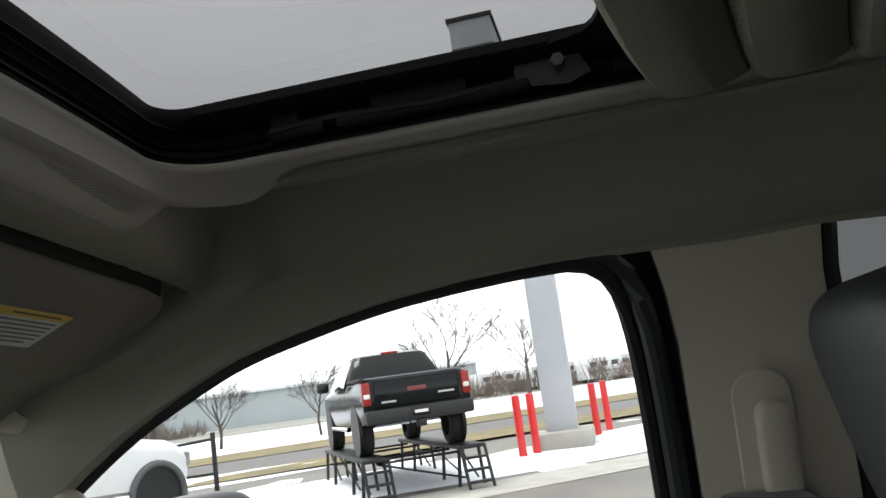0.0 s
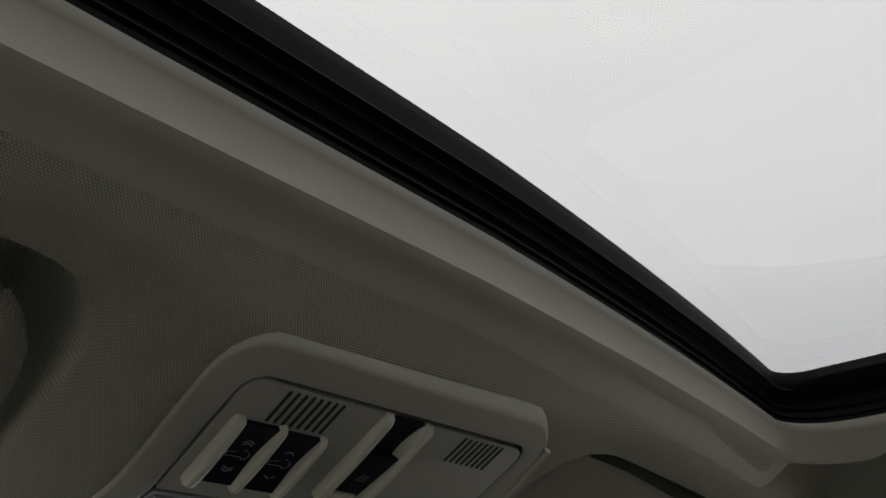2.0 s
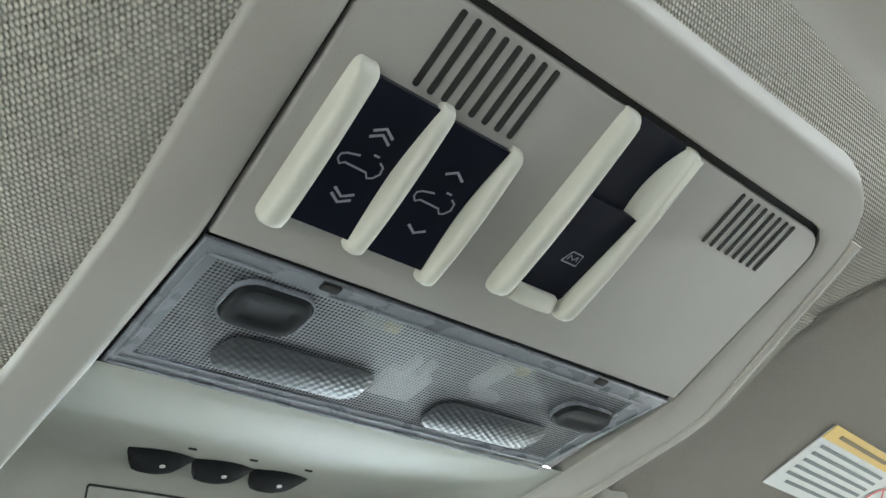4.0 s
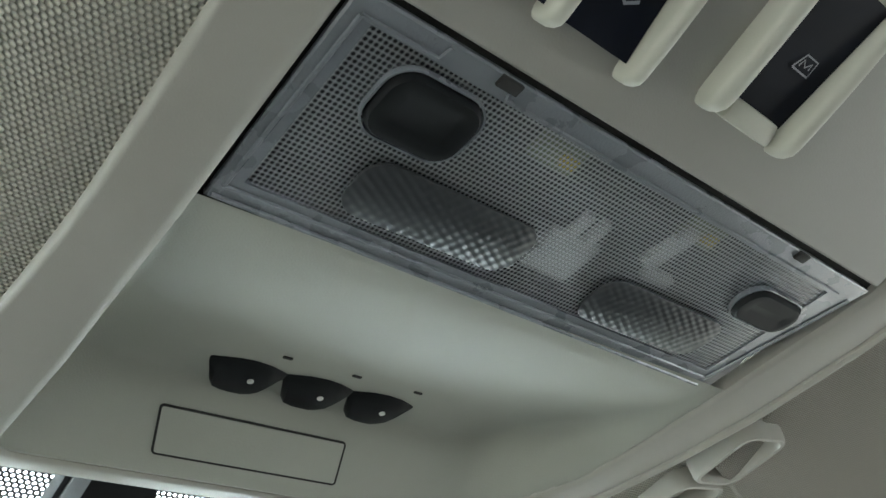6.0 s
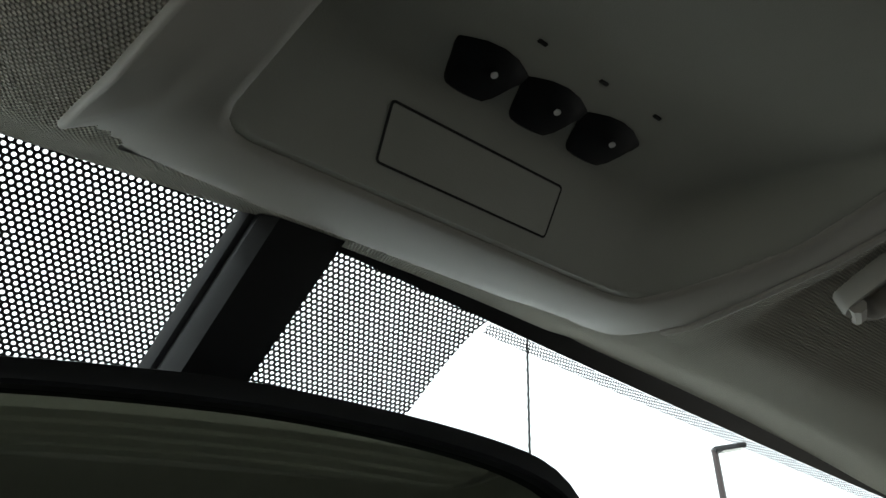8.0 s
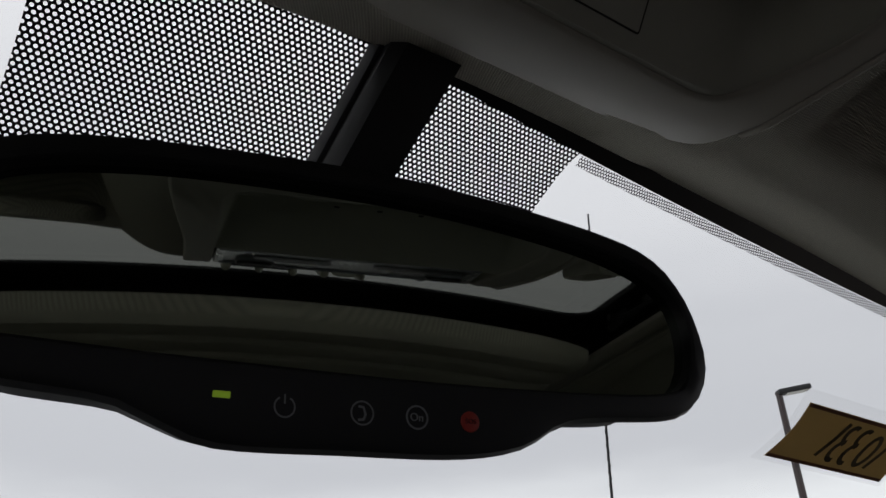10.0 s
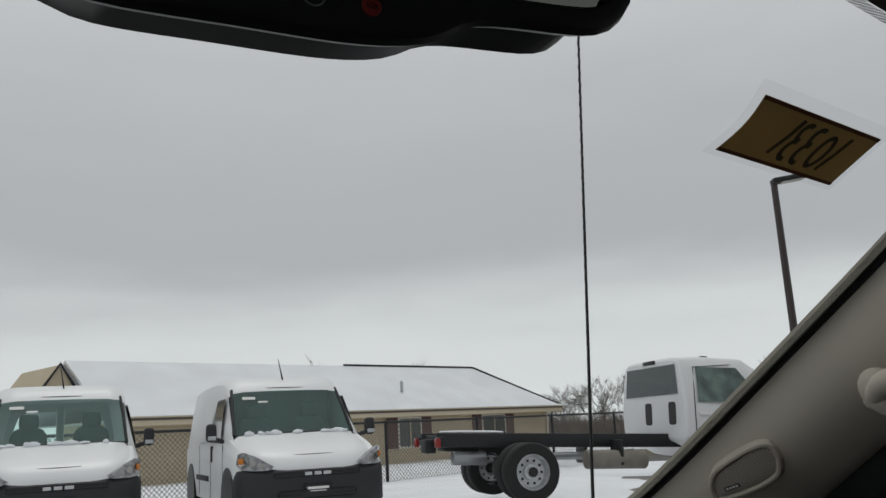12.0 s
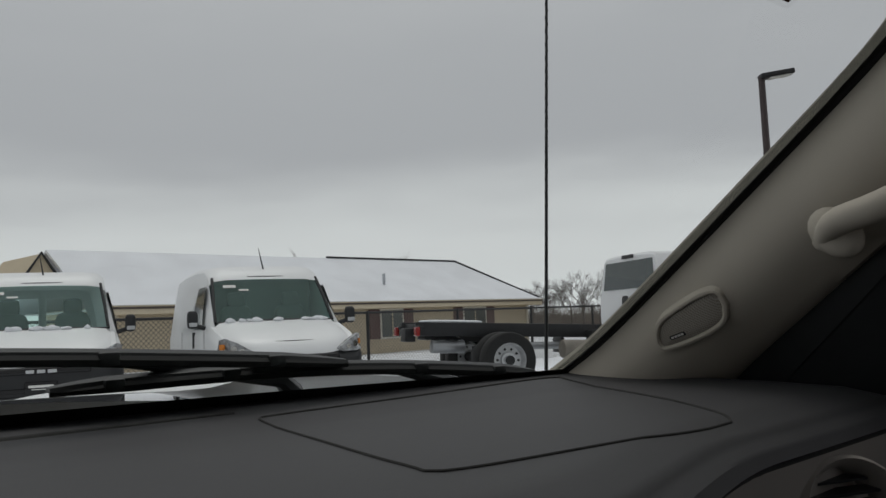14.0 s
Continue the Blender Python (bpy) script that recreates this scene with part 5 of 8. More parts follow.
LABY = mat("label_yellow", (0.75, 0.50, 0.06), 0.5, var=0.1, vscale=40)
LABT = mat("label_print", (0.16, 0.19, 0.19), 0.6, var=0.0)
LABR = mat("label_red", (0.55, 0.06, 0.05), 0.5, var=0.0)


def vpart(name, bm, material, parent, label=""):
    bm.transform(vinv @ VM)
    return part(name, bm, material, parent, label, smooth=False)


lab = vpart("warning_label", box(0.190, 0.062, 0.0005, T(0, 0, 0.0004)), LABW, vis_t, "white printed warning label with a yellow head")
vpart("label_head", box(0.190, 0.0125, 0.0004, T(0, 0.0248, 0.0009)), LABY, lab, "yellow label head")
for s in (-1, 1):
    for k in range(6):
        vpart("text_line", box(0.066 - (0.012 if k == 5 else 0), 0.0026, 0.0002, T(s * 0.056, 0.0125 - k * 0.0070, 0.0009)), LABT, lab, "unreadable line of print")
    vpart("head_line", box(0.05, 0.0030, 0.0002, T(s * 0.060, 0.0248, 0.0013)), mat("head_print", (0.18, 0.12, 0.02), 0.6, var=0.0), lab)
rg_ = stroke(circle(0.0165, 33), 0.0022, T(0, -0.006, 0.0009))
stroke([(-0.0115, -0.0115), (0.0115, 0.0115)], 0.0022, T(0, -0.006, 0.0009), rg_)
stroke([(-0.0115, 0.0115), (0.0115, -0.0115)], 0.0014, T(0, -0.006, 0.0009), rg_)
vpart("forbidden_sign", rg_, LABR, lab, "red crossed ring")
def vis_rear(x):
    return float(np.interp(x, (0.18, 0.24, 0.32, 0.44, 0.53, 0.575, 0.60), (0.2400, 0.2445, 0.2555, 0.2685, 0.277, 0.286, 0.302)))


# added black strip: stands in for the shade in the gap behind the visor
shade_strip = sheet(lambda u, v: (u, vis_rear(u) - 0.0014 - 0.003 * v, zvis(vis_rear(u)) + 0.0012 + 0.030 * v), lin(0.185, 0.59, 60), lin(0, 1, 4))
solo("visor_recess", shade_strip, GROOVE, "black strip that stands for the shade behind the folded sun visor", "recess", kind="structure")
# the driver's visor: only its inner end comes into view
dvo = [(p.x, p.y) for p in curve([(x, y, 0) for x, y in [(-0.205, 0.385), (-0.176, 0.372), (-0.168, 0.345), (-0.171, 0.285), (-0.181, 0.262), (-0.205, 0.2500), (-0.30, 0.256), (-0.45, 0.264), (-0.595, 0.276), (-0.622, 0.300), (-0.61, 0.345), (-0.545, 0.378), (-0.40, 0.388), (-0.25, 0.387), (-0.205, 0.385)]], 121)[:-1]]
if sum(a[0] * b[1] - a[1] * b[0] for a, b in zip(dvo, dvo[1:] + dvo[:1])) < 0:
    dvo = dvo[::-1]
dv_t = thing("sun_visor", "beige cloth sun visor folded up above the steering wheel", "sun visor", at=(-0.39, 0.32, 1.74))
dvb = rows_loft([[(x, y, zvis(y) + dz) for x, y in inset(dvo, d)] for d, dz in ((0.008, 0.016), (0.0015, 0.013), (0.0, 0.007), (0.0006, 0.0025), (0.0030, 0.0004), (0.008, 0.0))], True, True, True)
dvb.transform(T(0.39, -0.32, -1.74))
uv_metric(part("panel", dvb, VISORCLOTH, dv_t), lambda co: (co.x, co.y * 1.25))
# clip and strap bracket beside the console
HB = frame_at((0.165, 0.409, 1.7120), (0.25, 1, -0.25), (1, -0.25, 0.05))
if HB.to_3x3().col[2].z > 0:
    HB = HB @ Matrix.Diagonal((1, -1, -1, 1))
cl = thing("visor_clip", "beige plastic visor retaining clip", "clip", at=(0.138, 0.386, 1.705))
CI = T(-0.138, -0.386, -1.705)
for cx_, w, d in ((-0.019, 0.040, 0.026), (0.019, 0.036, 0.028)):
    o_ = resample(rrect(w, d, 0.008, 6), 48)
    fb = rows_loft([[HB @ T(cx_, 0, 0) @ Vector((x, y, h)) for x, y in q] for q, h in ((o_, -0.008), (inset(o_, 0.0004), -0.001), (inset(o_, 0.0014), 0.0008), (inset(o_, 0.0030), 0.0008), (inset(o_, 0.0042), -0.0008), (inset(o_, 0.0048), -0.009))], True, False, True)
    fb.transform(CI)
    part("loop", fb, PLASTIC, cl, "moulded loop of the clip")
hk = []
for k in range(9):
    t = k / 8
    hk.append(HB @ Vector((0.028 + 0.014 * t, -0.010 + 0.020 * t, 0.0010 - 0.006 * t * t)))
hb2 = tube(hk, [0.0036 - 0.0014 * k / 8 for k in range(9)], 8)
hb2.transform(CI)
part("hook", hb2, PLASTIC, cl, "small hook at the clip's end")

# paper tag on the windscreen with a hand-written number seen from behind
tag = thing("stock_tag", "yellow-brown paper tag in a clear sleeve on the windscreen", "tag", at=(0.50, 0.684, 1.62))
tinv = T(-0.50, -0.684, -1.62)
c00, c01, c11, c10 = Vector((0.404, 0.702, 1.619)), Vector((0.411, 0.657, 1.651)), Vector((0.565, 0.646, 1.638)), Vector((0.553, 0.691, 1.607))


def tag_pt(u, v, off=0.0):
    p = c00.lerp(c10, u).lerp(c01.lerp(c11, u), v)
    p = p + Vector((0.006 * math.sin(math.pi * v) * (1 - u), 0, 0))
    return tuple(p + Vector((0, 0.001 - 0.59 * off, -0.80 * off)) - Vector((0.50, 0.684, 1.62)))


PAPER = mat("brown_paper", (0.40, 0.305, 0.155), 0.85, var=0.10, vscale=30, grain=0.2, gscale=600)
nt = PAPER.node_tree
pt = nt.nodes.new("ShaderNodeBsdfTranslucent")
pt.inputs[0].default_value = (0.45, 0.355, 0.19, 1)
px = nt.nodes.new("ShaderNodeMixShader")
px.inputs[0].default_value = 0.42
nt.links.new(nt.nodes["Principled BSDF"].outputs[0], px.inputs[1])
nt.links.new(pt.outputs[0], px.inputs[2])
nt.links.new(px.outputs[0], nt.nodes["Material Output"].inputs["Surface"])
sl = part("sleeve", sheet(lambda u, v: tag_pt(-0.06 + 1.12 * u, -0.10 + 1.30 * v, -0.001), lin(0, 1, 10), lin(0, 1, 6)), glass_mat("clear_sleeve", (0.95, 0.95, 0.95), 0.1, 0.02, 0.1), tag, "clear plastic sleeve")
sl.visible_shadow = False
part("paper", sheet(lambda u, v: tag_pt(u, v, 0.0), lin(0, 1, 10), lin(0, 1, 8), thick=lambda u, v: tag_pt(u, v, 0.0006)), PAPER, tag, "yellow-brown paper")
for v in (0.035, 0.965):
    part("border", sheet(lambda u, w: tag_pt(u, v - 0.03 + 0.06 * w, 0.0010), lin(0, 1, 8), lin(0, 1, 2)), mat("border_brown", (0.16, 0.06, 0.03), 0.7, var=0.0), tag, "dark brown printed edge")


def ink_line(pts, w=0.016):
    """Pen stroke on the tag in its own u, v."""
    L, R = [], []
    p = [Vector(q) for q in pts]
    for i in range(len(p)):
        d = (p[min(i + 1, len(p) - 1)] - p[max(i - 1, 0)])
        d = Vector((d.x * 0.157, d.y * 0.056)).normalized()
        L.append((p[i].x - d.y * w / 0.157 * 0.11, p[i].y + d.x * w / 0.056 * 0.11))
        R.append((p[i].x + d.y * w / 0.157 * 0.11, p[i].y - d.x * w / 0.056 * 0.11))
    bm = bmesh.new()
    a, b = [bm.verts.new(tag_pt(u, v, 0.0014)) for u, v in L], [bm.verts.new(tag_pt(u, v, 0.0014)) for u, v in R]
    for i in range(len(p) - 1):
        bm.faces.new((a[i], b[i], b[i + 1], a[i + 1]))
    return bm


PEN = mat("pen_black", (0.07, 0.055, 0.03), 0.7, var=0.0)


def arc(cx_, cy_, rx, ry, a0, a1, n=14):
    return [(cx_ + rx * math.cos(radians(a)), cy_ + ry * math.sin(radians(a))) for a in lin(a0, a1, n)]


for strokes in ([[(0.375, 0.86), (0.345, 0.55), (0.315, 0.20)]],
                [arc(0.445, 0.66, 0.042, 0.16, 60, 270), arc(0.447, 0.36, 0.052, 0.18, 90, 290)],
                [arc(0.555, 0.66, 0.042, 0.16, 60, 270), arc(0.557, 0.36, 0.052, 0.18, 90, 290)],
                [arc(0.672, 0.48, 0.046, 0.28, 0, 360, 24)],
                [[(0.805, 0.84), (0.785, 0.5), (0.758, 0.18)]]):
    bm = None
    for s in strokes:
        bm = merge(bm, ink_line(s, 0.022))
    part("digit", bm, PEN, tag, "black hand-written numeral", smooth=False)

# ---------------------------------------------------------------- pillar speaker and grab handle
SP0 = Vector((0.676, 0.909, 1.3300))
si, sj = min(((i, j) for i in range(2, len(pillar_rows) - 2) for j in range(1, len(pillar_rows[0]) - 1)), key=lambda q: (pillar_rows[q[0]][q[1]] - SP0).length)
du, dv = pillar_rows[si + 1][sj] - pillar_rows[si - 1][sj], pillar_rows[si][sj + 1] - pillar_rows[si][sj - 1]
sn = du.cross(dv).normalized()
if sn.x > 0:
    sn = -sn
sx_ = Vector((0.02, -0.968, 0.252))
sx_ = (sx_ - sn * sx_.dot(sn)).normalized()
SP0 = SP0 + sn * ((pillar_rows[si][sj] - SP0).dot(sn) + 0.001)
sy_ = sn.cross(sx_)
SM = Matrix(((sx_.x, sy_.x, sn.x, SP0.x), (sx_.y, sy_.y, sn.y, SP0.y), (sx_.z, sy_.z, sn.z, SP0.z), (0, 0, 0, 1)))
sp = thing("pillar_speaker", "small loudspeaker grille in the windscreen pillar", "speaker", at=(0.676, 0.902, 1.343))
sinv = T(-0.676, -0.902, -1.343)


def spart(name, bm, material, parent=None, label="", smooth=True):
    bm.transform(sinv @ SM)
    return part(name, bm, material, parent or sp, label, smooth)


so = [(p.x * 0.80 + 0.22 * p.y, p.y * 0.84) for p in curve([(0.062, 0.004, 0), (0.054, 0.026, 0), (0.030, 0.033, 0), (-0.020, 0.026, 0), (-0.050, 0.016, 0), (-0.062, -0.006, 0), (-0.055, -0.024, 0), (-0.030, -0.029, 0), (0.020, -0.027, 0), (0.052, -0.018, 0), (0.062, 0.004, 0)], 61)[:-1]]
spart("rim", rows_loft([[(x, y, h) for x, y in inset(so, i)] for i, h in ((-0.0015, -0.014), (-0.0005, 0.001), (0.0012, 0.0045), (0.0040, 0.0052), (0.0062, 0.0035), (0.0066, 0.0005))]), PILLARP, label="beige moulded rim")
GRILLE = mat("grille_mesh", (0.30, 0.275, 0.235), 0.6, var=0.05)
nt = GRILLE.node_tree
tc = nt.nodes.new("ShaderNodeTexCoord")
dd = lattice(nt, tc.outputs["Object"], 0.0016)
mr = nt.nodes.new("ShaderNodeMapRange")
mr.inputs["From Min"].default_value, mr.inputs["From Max"].default_value = 0.22, 0.36
nt.links.new(dd, mr.inputs[0])
mxx = nt.nodes.new("ShaderNodeMix")
mxx.data_type = 'RGBA'
mxx.inputs[6].default_value, mxx.inputs[7].default_value = (0.20, 0.18, 0.15, 1), (0.42, 0.385, 0.33, 1)
nt.links.new(mr.outputs[0], mxx.inputs[0])
nt.links.new(mxx.outputs[2], nt.nodes["Principled BSDF"].inputs["Base Color"])
gin = inset(so, 0.0064)
spart("grille", rows_loft([[(x, y, h) for x, y in q] for q, h in ((gin, 0.0015), ([(x * 0.9, y * 0.9) for x, y in gin], 0.0026), ([(x * 0.5, y * 0.5) for x, y in gin], 0.0034))], True, True, True), GRILLE, label="perforated grille")
bd = box(0.020, 0.0050, 0.0008, T(-0.022, -0.0095, 0.0034), 0.0003)
badge = spart("maker_plate", bd, BLACKP, label="small black maker's plate")
bars = None
for k in range(4):
    bars = box(0.0034, 0.0026, 0.0004, T(-0.0285 + k * 0.0043, -0.0095, 0.0040), 0, bars)
bars.transform(sinv @ SM)
part("maker_mark", bars, INKW, badge, "pale bars of the maker's mark", smooth=False)

gh = thing("grab_handle", "beige grab handle on the windscreen pillar", "handle", at=(0.69, 0.66, 1.47))
gi = T(-0.69, -0.66, -1.47)
ghp = curve([(0.697, 0.752, 1.408), (0.676, 0.728, 1.424), (0.664, 0.684, 1.432), (0.660, 0.628, 1.450), (0.661, 0.565, 1.485), (0.670, 0.505, 1.530), (0.684, 0.470, 1.560)], 24)
hb_ = tube(ghp, [0.011 + 0.004 * math.sin(math.pi * k / 23) ** 0.5 for k in range(24)], 12)
hb_.transform(gi @ T(0, 0, 0.009))
part("bar", hb_, PILLARP, gh)
for c, r in (((0.690, 0.736, 1.416), 0.024), ((0.684, 0.475, 1.563), 0.024)):
    b = bmesh.new()
    bmesh.ops.create_uvsphere(b, u_segments=16, v_segments=10, radius=r, matrix=T(*c) @ pose(0, 0, 0, 40, 0, 0) @ Matrix.Diagonal((0.55, 1.25, 0.9, 1)))
    b.transform(gi @ T(0, 0, 0.009))
    part("end_cap", b, PILLARP, gh)

# ---------------------------------------------------------------- passenger headrest and seat belt
hr = thing("front_seat", "black leather front passenger seat with headrest", "seat", at=(0.42, -0.40, 0.55))
hi = T(-0.42, 0.40, -0.55)


def cushion(sx, sy, sz, m, power=0.45, n=20):
    b = bmesh.new()
    bmesh.ops.create_uvsphere(b, u_segments=n * 2, v_segments=n, radius=1)
    for v in b.verts:
        for ax, s in ((0, sx), (1, sy), (2, sz)):
            c = v.co[ax]
            v.co[ax] = math.copysign(abs(c) ** power, c) * s / 2
    b.transform(m)
    return b


b = cushion(0.29, 0.115, 0.205, T(0.452, -0.345, 1.590) @ pose(0, 0, 0, -12, 0, 0))
b.transform(hi)
part("headrest", b, LEATHER, hr, "rounded black leather headrest")
for sx in (-0.07, 0.07):
    b = tube([(0.41 + sx, -0.29, 1.50), (0.41 + sx, -0.30, 1.36)], 0.006, 10)
    b.transform(hi)
    part("headrest_post", b, CHROME, hr)
b = cushion(0.50, 0.16, 0.70, T(0.41, -0.34, 1.05) @ pose(0, 0, 0, -14, 0, 0), 0.5)
b.transform(hi)
part("backrest", b, LEATHER, hr)
b = cushion(0.52, 0.52, 0.18, T(0.41, 0.02, 0.68), 0.5)
b.transform(hi)
part("seat_cushion", b, LEATHER, hr)
belt = thing("seat_belt", "grey-beige seat belt with its turning loop on the pillar", "seat belt", at=(0.70, -0.24, 1.45))
bi = T(-0.70, 0.24, -1.45)
b = plate(rrect(0.032, 0.095, 0.014, 6), 0.016, frame_at((0.668, -0.257, 1.556), (0, 1, 0), (0.33, 0, -1)), 0.006)
b.transform(bi)
part("height_knob", b, PILLARP, belt)
b = rows_loft([[(0.672 - h, -0.238 + x, 1.485 + y) for x, y in o] for o, h in ((rrect(0.105, 0.065, 0.028, 6), -0.01), (rrect(0.105, 0.065, 0.028, 6), 0.008), (inset(rrect(0.105, 0.065, 0.028, 6), 0.005), 0.013), (inset(rrect(0.105, 0.065, 0.028, 6), 0.016), 0.008), (inset(rrect(0.105, 0.065, 0.028, 6), 0.018), -0.01))])
b.transform(bi)
part("loop_cover", b, STEEL, belt)
b = tube([(0.655, -0.285, 1.482), (0.652, -0.262, 1.465), (0.651, -0.238, 1.460), (0.652, -0.214, 1.465), (0.655, -0.192, 1.482)], 0.007, 10)
b.transform(bi)
part("steel_loop", b, CHROME, belt)
b = sheet(lambda u, v: (0.652 + 0.010 * v, -0.262 + 0.048 * u + 0.02 * v, 1.475 - 0.75 * v), lin(0, 1, 5), lin(0, 1, 12), thick=lambda u, v: (0.6545 + 0.010 * v, -0.262 + 0.048 * u + 0.02 * v, 1.475 - 0.75 * v))
b.transform(bi)
part("webbing", b, mat("belt_webbing", (0.25, 0.24, 0.21), 0.8, var=0.1, vscale=60, grain=0.5, gscale=900), belt)
# rolled blind edge behind the sunroof

def blind_bow(x):
    """The blind's front edge bows forward in the middle."""
    return 0.068 * (1 - (x / 0.468) ** 2)


blt = thing("sunroof_blind", "beige padded folds of the sunroof's drawn-back blind", "blind")
BX = [-0.468, -0.459, -0.431, -0.384] + lin(-0.33, 0.33, 12) + [0.384, 0.431, 0.459, 0.468]
for k in range(4):
    y0_ = -0.470 + 0.069 * k
    fold = [(y0_, 1.872), (y0_ + 0.004, 1.850), (y0_ + 0.022, 1.838 - 0.001 * k), (y0_ + 0.044, 1.834 - 0.001 * k), (y0_ + 0.062, 1.838 - 0.001 * k), (y0_ + 0.070, 1.849), (y0_ + 0.071, 1.872)]
    brow = []
    for x in BX:
        f = min(1.0, max(0.0, (0.468 - abs(x)) / 0.06)) ** 0.5
        brow.append([(x, y + blind_bow(x), 1.858 + (z - 1.858) * (0.45 + 0.55 * f) - 0.010 * (x / 0.468) ** 2) for y, z in fold])
    fo = part("fold" if k < 3 else "front_edge", rows_loft(brow, False, True, True), CLOTH, blt)
    uv_metric(fo, lambda co: (co.x, co.y * 1.3))

# ---------------------------------------------------------------- outside: ground, snow, road
ASPH = mat("wet_asphalt", (0.16, 0.145, 0.125), 0.55, vscale=0.5, col2=(0.10, 0.092, 0.082), grain=0.4, gscale=40)
SNOW = mat("snow", (0.80, 0.82, 0.86), 0.8, var=0.10, vscale=0.8, grain=0.6, gscale=14)
SNOWT = mat("trodden_snow", (0.72, 0.74, 0.78), 0.8, vscale=0.9, col2=(0.50, 0.50, 0.52), grain=0.8, gscale=9)
GRASS = mat("winter_grass", (0.235, 0.19, 0.10), 0.95, vscale=0.7, col2=(0.15, 0.13, 0.075), grain=0.9, gscale=12)
CONC = mat("concrete", (0.40, 0.385, 0.35), 0.85, var=0.2, vscale=2.0, grain=0.4, gscale=60)
WHITEP = mat("white_paint", (0.78, 0.79, 0.80), 0.38, var=0.05, vscale=2, coat=0.12)
BLACKCAR = mat("black_paint", (0.006, 0.007, 0.008), 0.14, var=0.0, coat=0.0, spec=0.3)
BUMPER = mat("bumper_black", (0.022, 0.023, 0.025), 0.6, var=0.1, vscale=8)
TYRE = mat("tyre_rubber", (0.018, 0.018, 0.018), 0.85, var=0.2, vscale=20)
RIM = mat("rim_grey", (0.55, 0.56, 0.57), 0.38, metal=0.5, var=0.15, vscale=9)
LAMPG = mat("headlamp_glass", (0.42, 0.43, 0.44), 0.18, metal=0.15, vscale=22, col2=(0.16, 0.165, 0.17))
AMBER = mat("amber_lens", (0.6, 0.2, 0.03), 0.25, var=0.0)
REDL = mat("red_lens", (0.28, 0.02, 0.018), 0.25, var=0.0)
REDP = mat("red_post_paint", (0.62, 0.03, 0.03), 0.4, var=0.1, vscale=3)
GREYP = mat("pylon_grey", (0.45, 0.47, 0.50), 0.5, var=0.08, vscale=1.5)
DARKSTEEL = mat("dark_steel", (0.016, 0.017, 0.019), 0.5, var=0.3, vscale=12)
TAN = mat("tan_cladding", (0.50, 0.42, 0.30), 0.75, var=0.08, vscale=2)
MAROON = mat("maroon_shutter", (0.075, 0.03, 0.03), 0.6, var=0.1)
BARK = mat("bark", (0.085, 0.07, 0.06), 0.9, var=0.3, vscale=6)
BRUSH = mat("bare_brush", (0.17, 0.135, 0.115), 0.95, var=0.3, vscale=0.6)
SEATG = mat("grey_seat", (0.075, 0.085, 0.088), 0.8, var=0.1)

AX, BX = Vector((0.342, 0.940, 0)), Vector((0.940, -0.342, 0))


def lot(a, b, z=0.0):
    """Place by metres along the vans' length (a) and across (b) from the lot's corner."""
    return Vector((3.92, 7.9, z)) + AX * a + BX * b


# ground falls away flat to the horizon
gs = [-900, -300, -120, -60, -30, -15, 0, 15, 30, 60, 120, 300, 900]
solo("ground", sheet(lambda u, v: (u, v, 0.0 if max(abs(u), abs(v)) < 100 else -0.002 * (max(abs(u), abs(v)) - 100)), gs, gs), ASPH, "wet grey-brown asphalt lot that runs to the horizon", "ground", kind="structure")


def blob(cx, cy, rx, ry, turn, seed, h=0.05, n=72, rough=0.16, mtl=None, name="snow_patch", label="low patch of old snow on the asphalt", dome=1.0):
    """A flat mound with an uneven rim."""
    rnd = random.Random(seed)
    ph = [(rnd.uniform(0.3, 1) / k, rnd.uniform(0, 6.3), k) for k in range(2, 14)]
    rows = []
    ca, sa = math.cos(turn), math.sin(turn)
    for s, hh in ((1.0, 0.004), (0.97, h * 0.5), (0.90, h * 0.8), (0.6, h), (0.25, h * dome), (0.02, h * dome)):
        row = []
        for k in range(n):
            a = 2 * math.pi * k / n
            r = 1 + rough * sum(w * math.sin(m * a + p) for w, p, m in ph)
            x, y = s * r * rx * math.cos(a), s * r * ry * math.sin(a)
            zz = hh * (1 + 0.35 * noise.noise((x * 1.3 + seed, y * 1.3, 0.3)))
            row.append((cx + x * ca - y * sa, cy + x * sa + y * ca, max(0.003, zz)))
        rows.append(row)
    return solo(name, rows_loft(rows, True, False, True), mtl or SNOW, label, "snow", kind="structure")


def lot_z(a, b):
    """The yard in front lies a little higher than the lot beside it."""
    return 0.30 * step01(-4.0, 0.5, a) * (1 - step01(1.5, 4.5, b - 0.45 * a)) - 0.03


# snow-covered lot in front, with trodden strips
fs = sheet(lambda u, v: tuple(lot(u, v, lot_z(u, v) + 0.02 + 0.03 * noise.noise((u * 0.5, v * 0.5, 2.0)))), lin(-4.0, 60, 65), lin(-45, 26, 70))
solo("snow_field", fs, SNOW, "snow-covered yard in front of the building", "snow", kind="structure")
blob(16.3, 4.3, 6.6, 2.4, radians(-62), 3, 0.07)
blob(20.2, -0.6, 2.2, 1.2, radians(-40), 5, 0.16, label="ploughed bank of snow beside the sign's foot")
blob(21, 12, 7.0, 2.0, radians(-58), 8, 0.05)
blob(18.0, 1.6, 2.2, 1.7, 0.3, 12, 0.06)
blob(18.2, 17.0, 7.0, 2.6, radians(-58), 31, 0.14)
# verge, road and field on the passenger side
RD = Vector((0.53, -0.85, 0))


